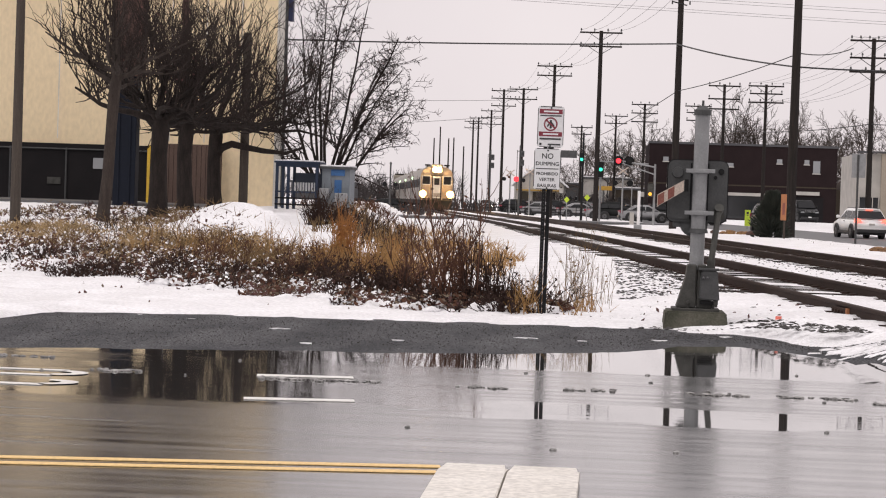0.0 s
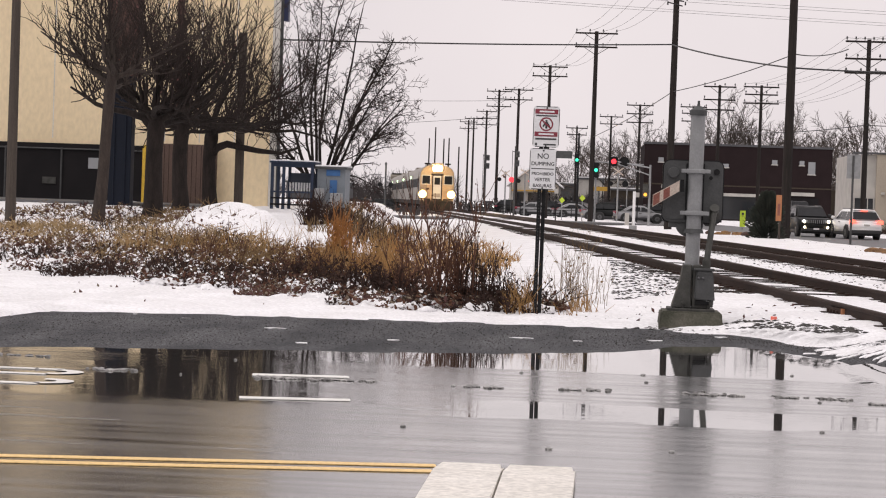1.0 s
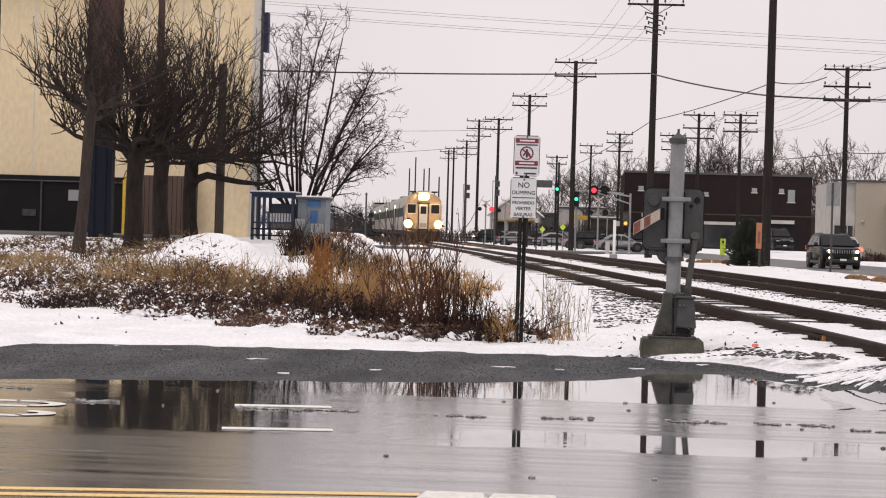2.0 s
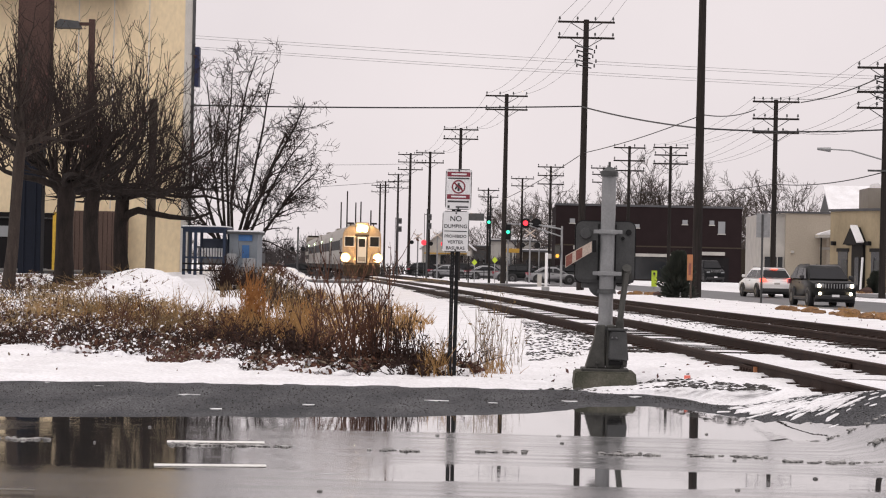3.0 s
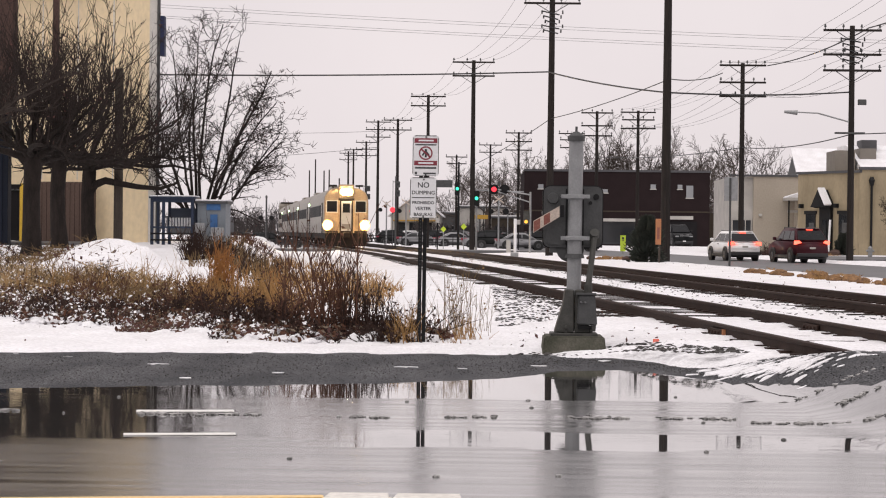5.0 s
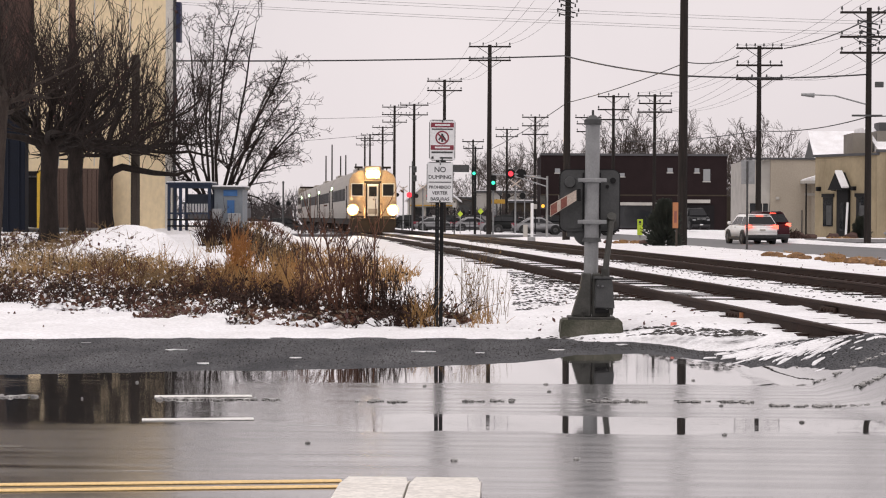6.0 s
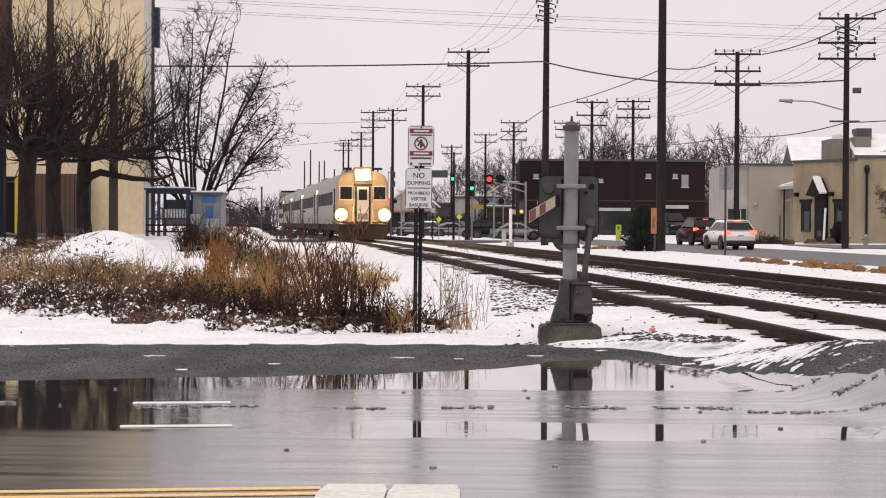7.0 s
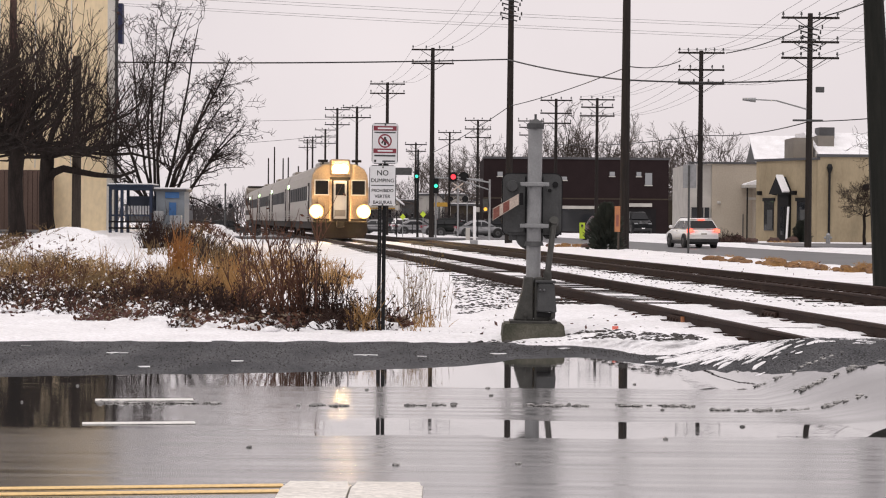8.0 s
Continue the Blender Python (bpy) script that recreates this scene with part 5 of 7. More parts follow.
def lamp_post():
    t = thing("street_lamp", pose(-13.65, 66, 0.5), "brown street lamp with a flat box head", "street lamp")
    part("pole", B(-0.09, -0.09, 0, 0.09, 0.09, 8.5), BROWNWALL, t)
    part("arm", B(-0.6, -0.05, 8.3, 0, 0.05, 8.4), BROWNWALL, t)
    bm = bmesh.new()
    prism(bm, [(-1.15, 8.2), (-0.35, 8.2), (-0.42, 8.42), (-1.0, 8.48), (-1.15, 8.36)], -0.2, 0.2)
    part("lamp_head", bm, GREYBOX, t)


lamp_post()
tp = thing("timber_post", pose(-11.62, 66, 0.6), "plain weathered timber post", "post")
part("post", C((0, 0, 0), (0, 0, 5.9), 0.15, 0.13, 10), GREYWOOD, tp)


def shelter():
    t = thing("waiting_shelter", pose(-10.25, 72, 0.55), "blue-framed shelter with railings and a pale hut beside it", "shelter")
    for x in (-1.25, -0.85, 0.15):
        for y in (0, 1.4):
            part("upright", B(x - 0.05, y - 0.05, 0, x + 0.05, y + 0.05, 1.82), BLUEFRAME, t)
    part("front_beam", B(-1.3, -0.05, 1.82, 0.2, 0.05, 1.94), BLUEFRAME, t)
    part("rear_beam", B(-1.3, 1.35, 1.82, 0.2, 1.45, 1.94), BLUEFRAME, t)
    part("roof", B(-1.35, -0.1, 1.94, 0.25, 1.5, 2.0), BLUEFRAME, t)
    part("snow_cap", B(-1.32, -0.05, 2.0, 0.22, 1.45, 2.05, bevel=0.02), SNOW, t)
    part("back_panel", B(-0.8, 1.38, 1.02, 0.1, 1.42, 1.62), SHELTERBACK, t, "dusky blue back panel")
    for i in range(4):
        part("rail_bar", B(-1.3, -0.07, 0.25 + 0.22 * i, 0.2, -0.03, 0.31 + 0.22 * i), BLUEFRAME if i > 2 else BLACK, t)
    for i in range(8):
        part("white_slat", B(-0.72 + 0.10 * i, 0.5, 0.98, -0.66 + 0.10 * i, 0.56, 1.28), SIGNWHITE, t)
    h = part("hut_wall", B(0.3, 0.2, 0, 1.28, 1.6, 1.78), BLUEPANEL, t, "pale blue metal hut")
    part("hut_roof", B(0.2, 0.1, 1.78, 1.36, 1.7, 1.86), GREYBOX, t)
    part("hut_snow", B(0.22, 0.12, 1.86, 1.34, 1.68, 1.92, bevel=0.02), SNOW, t)
    part("sign_panel", B(0.62, 0.16, 1.55, 1.1, 0.2, 1.76), BRIGHTBLUE, h)
    part("blue_door", B(0.75, 0.17, 0.95, 1.0, 0.2, 1.4), BRIGHTBLUE, h)
    part("meter_box", B(0.28, -0.3, 0.75, 0.62, 0.0, 1.1, bevel=0.02), GALV, t)
    part("cabinet", B(0.85, -0.4, 0.3, 1.25, -0.05, 0.95, bevel=0.02), GALV, t)


shelter()


def brick_building():
    t = thing("brick_building", pose(0, 240, 0), "long dark brown brick two-storey building", "building")
    w = part("wall", B(4.6, 0, 0, 25.9, 25, 8.75), BRICK, t)
    part("parapet", B(4.5, -0.1, 8.6, 26.0, 0.3, 8.85), ROOFDARK, t)
    part("band", B(4.6, -0.04, 4.0, 25.9, 0, 4.15), BRICK2, w)
    for x, z, a, h in ((19.1, 6.7, 0.6, 0.5), (22.2, 6.7, 0.55, 0.5), (23.2, 5.7, 0.8, 1.4), (12.5, 6.2, 1.7, 0.4), (6.2, 6.6, 0.6, 0.5)):
        win = part("window", B(x, -0.05, z, x + a, 0.02, z + h), WINBRIGHT, t)
        part("frame", B(x - 0.08, -0.07, z - 0.1, x + a + 0.08, -0.02, z), PALEWALL, win)
    part("shop_front", B(12.0, -0.08, 0.3, 18.0, 0.02, 2.9), WINDOW, t)
    part("fascia", B(11.8, -0.25, 2.9, 18.2, 0.0, 3.25), PALEWALL, t, "pale shop fascia with snow")
    part("garage_opening", B(20.2, -0.05, 0.2, 24.5, 0.02, 3.0), DARKSCREEN, t)
    part("fascia", B(20.6, -0.3, 3.2, 24.0, 0, 3.6), PALEWALL, t)
    part("lean_to", B(25.9, 3, 0, 30, 20, 4.0), BRICK2, t)
    part("rooftop_unit", B(27.2, 6, 4.0, 28.4, 8, 4.8), GREYBOX, t)


brick_building()


def annexe():
    t = thing("shop_annexe", pose(23.60, 158, 0), "small pale annexe with a snowy flat canopy beside the shop", "building")
    part("wall", B(0.1, 0.6, 0, 1.3, 6, 4.27), BEIGE, t)
    part("door", B(0.3, 0.55, 0.1, 0.8, 0.62, 2.6), BRICK2, t, "brown side door")
    part("canopy", B(-0.75, -0.3, 4.1, 1.3, 6, 4.32, bevel=0.03), PALEWALL, t)
    part("canopy_post", C((-0.6, -0.2, 0), (-0.6, -0.2, 4.1), 0.06, n=8), BLACK, t)
    part("frieze", B(-0.6, 0.5, 3.2, 1.3, 0.6, 3.4), PALEWALL, t)
    part("snow_cap", prism(bmesh.new(), [(-0.75, 4.33), (1.3, 4.33), (1.3, 4.95), (0.6, 4.82), (-0.6, 4.46)], -0.28, 6), SNOW, t)


annexe()


def tan_building():
    t = thing("tan_shop", pose(0, 0, 0), "tan stucco single-storey shop with a black gabled doorway", "building")
    a, c = Vector((22.8, 152, 0)), Vector((26.15, 146, 0))
    d = c - a
    m = pose(a.x, a.y, 0, 0, 0, math.degrees(math.atan2(d.y, d.x)))
    L = d.length
    t.matrix_basis = m
    part("wall", B(0, 0, 0, L, 14, 6.0), TAN, t)
    part("coping", B(-0.1, -0.12, 5.9, L + 0.1, 0.3, 6.08), ROOFDARK, t)
    door = part("doorway", B(2.8 * L / 6.9, -0.25, 0.1, 4.05 * L / 6.9, 0.0, 3.6), BLACK, t, "black panelled doorway")
    bm = bmesh.new()
    x0, x1 = 2.6 * L / 6.9, 4.25 * L / 6.9
    prism(bm, [(x0, 3.5), (x1, 3.5), ((x0 + x1) / 2, 4.75)], -0.9, 0.0)
    part("gable", bm, BLACK, t, "steep black gable over the door")
    bm = bmesh.new()
    prism(bm, [((x0 + x1) / 2, 4.77), (x1 - 0.06, 3.62), (x1 + 0.02, 3.72), ((x0 + x1) / 2 + 0.04, 4.9)], -0.92, -0.3)
    part("gable_snow", bm, SNOW, t)
    part("door_glass", B(3.2 * L / 6.9, -0.28, 0.6, 3.65 * L / 6.9, -0.24, 2.6), WINDOW, door)
    for xa, xb in ((1.0, 2.1), (4.75, 6.1)):
        w = part("window", B(xa * L / 6.9, -0.06, 0.9, xb * L / 6.9, 0.03, 3.0), WINDOW, t)
        part("lintel", B((xa - 0.15) * L / 6.9, -0.09, 3.0, (xb + 0.15) * L / 6.9, -0.02, 3.25), BLACK, w)
        part("blind", B((xa + 0.4) * L / 6.9, -0.075, 1.0, (xb - 0.1) * L / 6.9, -0.06, 2.4), GREYBOX, w)
    for x in (0.6, 2.35, 4.6, 6.2):
        part("wall_lamp", B(x * L / 6.9 - 0.12, -0.35, 3.45, x * L / 6.9 + 0.12, 0, 3.75, bevel=0.04), BLACK, t)
    part("stripe_pole", C((4.3 * L / 6.9, -0.6, 0), (4.5 * L / 6.9, -0.6, 2.6), 0.08, n=8), SIGNWHITE, t)
    s = thing("tan_block", pose(26.15, 146, 0), "long tan stucco block with a dark downpipe", "building")
    part("wall", B(0.03, 0, 0, 16, 14, 6.15), TAN, s)
    part("coping", B(0.0, -0.12, 6.1, 16, 0.3, 6.3), ROOFDARK, s)
    part("downpipe", C((0.85, -0.12, 0), (0.85, -0.12, 5.4), 0.085, n=8), BLACK, s)
    part("hopper", tube(C((0.85, -0.15, 4.95), (0.85, -0.15, 5.35), 0.1, 0.22, 12), (0.85, -0.15, 5.35), (0.85, -0.15, 5.6), 0.22, 0.12, 12), BLACK, s)
    for x in (3.2, 4.8):
        part("wall_lamp", B(x, -0.3, 3.8, x + 0.4, 0, 4.2, bevel=0.05), BLACK, s)
    bm = bmesh.new()
    side_prism(bm, [(2.0, 6.15), (13, 6.15), (13, 8.2), (9, 8.2)], 0.6, 16)
    part("sloped_roof", bm, SNOW, s, "snow-covered roof slope")
    part("rooftop_box", B(0.9, 5, 6.2, 2.1, 8, 7.8), ROOFBOX, s)
    part("chimney_unit", B(1.4, 7, 7.7, 2.5, 9, 8.5), ROOFDARK, s)
    part("stair_tower", B(-1.0, 4, 6.0, 0.4, 8, 7.6), ROOFBOX, s)
    p_ = thing("pale_shop", pose(0, 0, 0), "beige flat-roofed shop with a pale glazed front", "building")
    part("wall", B(20.6, 160, 0, 27.6, 175, 6.0), BEIGE, p_)
    part("pale_front", B(18.9, 160.3, 0, 20.6, 172, 5.9), PALEWALL, p_)
    part("window_band", B(19.0, 160.22, 0.9, 20.5, 160.32, 2.6), WINDOW, p_)
    for x in (19.0, 19.5, 20.0, 20.45):
        part("mullion", B(x, 160.18, 0.9, x + 0.06, 160.22, 2.6), PALEWALL, p_)
    part("wall_lamp", B(21.0, 159.75, 2.9, 21.25, 160.0, 3.1, bevel=0.04), PALEWALL, p_)
    part("meter_pipe", C((23.0, 159.95, 0), (23.0, 159.95, 2.1), 0.04, n=8), GREYBOX, p_)
    part("coping", B(18.8, 159.9, 5.95, 27.7, 160.3, 6.1), ROOFDARK, p_)
    part("porch_roof", B(24.6, 157.5, 4.2, 26.6, 160, 4.4), PALEWALL, p_)
    part("porch_snow", B(24.6, 157.5, 4.4, 26.6, 160, 4.55), SNOW, p_)
    g = thing("gabled_house", pose(28.7, 190, 0), "gabled house with a snowy roof behind the shops", "house")
    bm = bmesh.new()
    side_prism(bm, [(0, 0), (0, 6.6), (4.5, 9.35), (9, 6.6), (9, 0)], 0, 9)
    part("wall", bm, GREYBOX, g)
    bm = bmesh.new()
    side_prism(bm, [(-0.5, 6.3), (4.5, 9.4), (4.5, 9.6), (-0.5, 6.5)], -0.25, 9.2)
    part("roof", bm, SNOW, g)
    part("verge", B(-0.3, -0.6, 6.2, -0.2, -0.4, 6.5), BLACK, g)


tan_building()


# ---------------------------------------------------------------- traffic signals and far crossing
def head_box(parent, x, z, lit, which, y=0.0):
    hb = part("signal_head", B(x - 0.2, y - 0.15, z - 0.55, x + 0.2, y + 0.15, z + 0.55, bevel=0.03), BLACK, parent)
    for k, dz in enumerate((0.35, 0.0, -0.35)):
        part("lens", C((x, y - 0.15, z + dz), (x, y - 0.19, z + dz), 0.13, n=14), lit if k == which else BLACK, hb)
    return hb


def signals():
    t = thing("traffic_signal", pose(3.1, 140, 0), "galvanised signal mast arm with a lit red light", "traffic signal")
    part("mast", C((0, 0, 0), (0, 0, 4.2), 0.09, 0.07, 10), GALV, t)
    part("arm", tube(C((0, 0, 4.0), (-2.2, 0, 4.35), 0.05, n=8), (0, 0, 3.5), (-2.2, 0, 4.2), 0.04, n=8), GALV, t)
    for x, m_ in ((-2.45, SIGRED), (-1.75, BLACK)):
        hd = part("signal_head", C((x, -0.02, 4.35), (x, 0.02, 4.35), 0.34, n=24), BLACK, t, "round black flasher backplate")
        part("hood", C((x, 0.3, 4.35), (x, -0.12, 4.35), 0.2, 0.22, 16), BLACK, hd)
        part("lens", C((x, -0.12, 4.35), (x, -0.16, 4.35), 0.17, n=16), m_, hd)
    part("crossing_bell", C((-2.1, -0.1, 4.75), (-2.1, 0.1, 4.75), 0.12, n=12), GREYBOX, t)
    part("pedestrian_head", B(-0.45, -0.2, 2.0, -0.1, 0.1, 2.9), OLIVE, t)
    part("amber_lens", C((-0.28, -0.2, 2.2), (-0.28, -0.23, 2.2), 0.12, n=12), SIGAMBER, t)
    t = thing("traffic_signal", pose(-2.2, 170, 0), "black traffic light showing green on a tall pole", "traffic signal")
    part("mast", C((0.1, 0.2, 0), (0.1, 0.2, 7.2), 0.11, 0.08, 10), BLACK, t)
    head_box(t, 0, 5.0, SIGGREEN, 1)
    part("street_sign", B(-2.6, 0, 5.1, -0.4, 0.05, 5.7), GREYBOX, t)
    t = thing("traffic_signal", pose(-0.55, 150, 0), "black traffic light showing green on a span", "traffic signal")
    part("arm", C((0.0, 0.2, 4.5), (3.4, 0.2, 4.4), 0.04, n=8), GALV, t)
    part("mast", C((0.0, 0.2, 0), (0.0, 0.2, 4.6), 0.07, n=8), GALV, t)
    head_box(t, 0, 3.9, SIGGREEN, 1)
    for (x, y, z, m_) in ((-7.3, 195, 3.4, SIGRED), (-9.6, 205, 3.6, SIGRED), (1.2, 172, 3.2, BLACK)):
        t = thing("crossing_light", pose(x, y, 0), "railway crossing light post with red lamp", "crossing light")
        part("mast", C((0, 0, 0), (0, 0, 4.4), 0.07, n=8), GALV, t)
        for s in (-1, 1):
            part("lamp_hood", C((s * 0.6, 0.1, z), (s * 0.6, -0.15, z), 0.2, n=14), BLACK, t)
            part("lens", C((s * 0.6, -0.16, z), (s * 0.6, -0.19, z), 0.27 if s > 0 else 0.13, n=14), m_ if s > 0 else BLACK, t)
        part("crossbuck", tube(C((-0.42, -0.1, 4.5), (0.42, -0.1, 3.9), 0.05, n=4), (-0.42, -0.13, 3.9), (0.42, -0.13, 4.5), 0.05, n=4), FADEDWHITE, t)
    t = thing("crossing_light", pose(-19.88, 190, 0), "railway flasher mast with double black lamps", "crossing light")
    part("mast", C((0, 0, 0), (0, 0, 4.45), 0.08, n=8), GREYBOX, t)
    bm = bmesh.new()
    for s in (-1, 1):
        tube(bm, (s * 0.55, 0.1, 2.6), (s * 0.5, -0.1, 2.6), 0.21, n=14)
    part("lamp_hood", bm, BLACK, t)
    part("bell", C((0, 0, 4.45), (0, 0, 4.65), 0.14, 0.05, 10), GREYBOX, t)
    for x, y, m_, w, z in ((-1.6, 165, LIME, 0.5, 1.9), (-3.4, 175, LIME, 0.5, 1.7), (10.0, 150, LIME, 0.55, 0.85)):
        t = thing("warning_sign", pose(x, y, 0), "bright yellow-green warning sign on a post", "sign")
        part("post", C((0, 0, 0), (0, 0, z + 0.3), 0.04, n=6), GALV, t)
        if z > 1:
            bm = bmesh.new()
            prism(bm, [(0, z - 0.26), (0.24, z), (0, z + 0.26), (-0.24, z)], -0.06, -0.03)
            part("plate", bm, m_, t)
        else:
            part("plate", B(-w * 0.36, -0.06, 0.2, w * 0.36, -0.03, 1.35), m_, t)
            part("writing_bar", B(-0.05, -0.07, 0.95, 0.06, -0.06, 1.0), SIGNBLACK, t)
            part("writing_bar", B(-0.08, -0.07, 1.05, 0.08, -0.06, 1.22), SIGNBLACK, t)
    t = thing("marker_post", pose(1.8, 120, 0), "white round marker post in the snow", "post")
    part("tube", C((0, 0, 0), (0, 0, 2.25), 0.085, n=12), SIGNWHITE, t)
    part("base", B(-0.25, -0.25, 0, 0.2, 0.25, 0.3, bevel=0.03), GALV, t)
    part("cabinet", B(-0.5, 0.0, 0.3, -0.25, 0.3, 1.0, bevel=0.02), PALEWALL, t)
    t = thing("roadside_sign", pose(11.3, 96, 0), "grey back of a road sign on a thin post", "sign")
    part("post", C((0, 0, 0), (0, 0, 4.05), 0.05, n=8), GREYBOX, t)
    part("plate", B(-0.28, 0.02, 3.0, 0.34, 0.05, 4.1), GALV, t)
    t = thing("roadside_board", pose(8.08, 97.2, 0), "weathered orange board on a post", "sign")
    part("post", C((0.1, 0.05, 0), (0.1, 0.05, 1.9), 0.05, n=8), GREYWOOD, t)
    part("board", B(-0.09, -0.03, 0.95, 0.17, 0.0, 2.15, bevel=0.01), ORANGESIGN, t)
    part("writing_bar", B(-0.02, -0.035, 1.2, 0.1, -0.03, 1.75), FADEDRED, t)
    t = thing("fire_hydrant", pose(24.2, 131, 0.1), "small pale green fire hydrant in the snow", "fire hydrant")
    part("barrel", tube(C((0, 0, 0), (0, 0, 0.6), 0.14, n=10), (0, 0, 0.6), (0, 0, 0.75), 0.16, 0.05, 10), GALV, t)
    part("outlet", C((-0.25, 0, 0.45), (0.25, 0, 0.45), 0.07, n=8), GALV, t)


signals()


def far_shops():
    specs = [(-3.5, 300, 7, 5.0, PALEWALL), (4.5, 290, 6, 4.2, BEIGE), (-9.5, 330, 7, 4.4, GREYBOX), (1.0, 276, 4.5, 3.4, BRICK2), (-42, 275, 8, 3.0, ROOFDARK)]
    for x, y, w, h, m_ in specs:
        t = thing("far_building", pose(x, y, 0), "low commercial building far along the line", "building")
        part("wall", B(0, 0, 0, w, 8, h), m_, t)
        part("roof", B(-0.2, -0.2, h, w + 0.2, 8.2, h + 0.25), ROOFDARK, t)
        part("snow_cap", B(-0.1, -0.1, h + 0.25, w + 0.1, 8.1, h + 0.4), SNOW, t)
        for i in range(int(w // 1.6)):
            part("window", B(0.4 + i * 1.6, -0.05, 0.9, 1.4 + i * 1.6, 0.02, 2.2), WINDOW, t)
    t = thing("shop_sign", pose(-0.4, 200, 0), "yellow shop sign on a post", "sign")
    part("post", C((0, 0, 0), (0, 0, 3.2), 0.08, n=8), GREYBOX, t)
    part("panel", B(-0.8, -0.1, 2.75, 0.8, 0.1, 3.15, bevel=0.03), DULLYELLOW, t)


far_shops()


def white_gabled_shop():
    t = thing("gabled_shop", pose(-12.0, 268, 0), "pale gabled shop with a snowy roof by the far crossing", "building")
    part("wall", prism(bmesh.new(), [(0, 0), (6.4, 0), (6.4, 3.6), (3.2, 6.2), (0, 3.6)], 0, 12), PALEWALL, t)
    part("roof", prism(bmesh.new(), [(3.2, 6.25), (6.8, 3.4), (6.8, 3.6), (3.2, 6.5), (-0.4, 3.6), (-0.4, 3.4)], -0.4, 12.4), SNOW, t)
    part("base_band", B(0.05, -0.06, 0, 6.35, 0, 1.3), BRICK2, t)
    for x in (0.7, 2.4, 4.1):
        w = part("window", B(x, -0.05, 1.5, x + 1.2, 0.02, 2.7), WINDOW, t)
        part("frame", B(x - 0.08, -0.09, 1.42, x + 1.28, -0.04, 1.5), PALEWALL, w)
    part("awning", B(0.3, -0.9, 2.85, 6.1, 0, 3.0), DULLYELLOW, t, "faded yellow awning")


white_gabled_shop()


def far_railing():
    t = thing("crossing_railing", pose(-12.5, 196, 0), "dark steel railing beside the far crossing", "railing")
    for i in range(9):
        part("post", B(1.6 * i - 0.04, -0.04, 0, 1.6 * i + 0.04, 0.04, 1.1), BLACK, t)
    for z in (0.45, 0.75, 1.05):
        part("rail", B(-0.1, -0.03, z, 12.9, 0.03, z + 0.06), BLACK, t)


far_railing()


def signal_mast(x, y):
    t = thing("railway_signal", pose(x, y, 0), "tall railway signal mast with stacked dark lamp heads", "railway signal")
    part("mast", C((0, 0, 0), (0, 0, 6.4), 0.09, 0.07, 8), GREYBOX, t)
    for z in (4.6, 5.4):
        h = part("signal_head", B(0.05, -0.2, z, 0.38, 0.05, z + 0.55, bevel=0.05), GREYBOX, t)
        part("lens", C((0.21, -0.2, z + 0.3), (0.21, -0.24, z + 0.3), 0.11, n=12), PLASTIC, h)
    part("ladder", tube(C((-0.25, 0, 0), (-0.25, 0, 6.0), 0.03, n=6), (-0.25, 0, 5.9), (0, 0, 5.9), 0.03, n=6), GREYBOX, t)


signal_mast(-11.6, 205)
signal_mast(-7.9, 186)


def far_posts():
    rnd = random.Random(8)
    for k in range(14):
        x, y = rnd.uniform(-7, 7), rnd.uniform(165, 260)
        t = thing("street_post", pose(x, y, 0), "thin dark street post with a small box", "post", "posts by the far crossing")
        h = rnd.uniform(2.0, 4.6)
        part("pole", C((0, 0, 0), (0, 0, h), 0.06, n=6), BLACK if k % 3 else GALV, t)
        part("box", B(-0.15, -0.1, h - 0.5, 0.15, 0.1, h - 0.1, bevel=0.03), (BLACK, PALEWALL, GREYBOX, BLACK)[k % 4], t)


far_posts()


# ---------------------------------------------------------------- trees and plants
class Sticks:
    """Collects tapered sticks as one mesh."""

    def __init__(self):
        self.v, self.f = [], []

    def stick(self, pts, radii, n=4):
        base = len(self.v)
        for k, (p, r) in enumerate(zip(pts, radii)):
            q = pts[min(k + 1, len(pts) - 1)] - pts[max(k - 1, 0)]
            q = q.normalized() if q.length > 1e-9 else Vector((0, 0, 1))
            u = q.orthogonal().normalized()
            w = q.cross(u)
            for i in range(n):
                a = 2 * math.pi * i / n
                self.v.append(p + (u * math.cos(a) + w * math.sin(a)) * r)
        for k in range(len(pts) - 1):
            for i in range(n):
                a, b = base + k * n + i, base + k * n + (i + 1) % n
                self.f.append((a, b, b + n, a + n))

    def leaf(self, p, d, s, side):
        base = len(self.v)
        self.v += [p, p + d * s * 0.5 + side * s * 0.3, p + d * s, p + d * s * 0.5 - side * s * 0.3]
        self.f.append((base, base + 1, base + 2, base + 3))

    def mesh(self, name, material, smooth=True):
        return mesh(name, [tuple(v) for v in self.v], self.f, material, smooth)


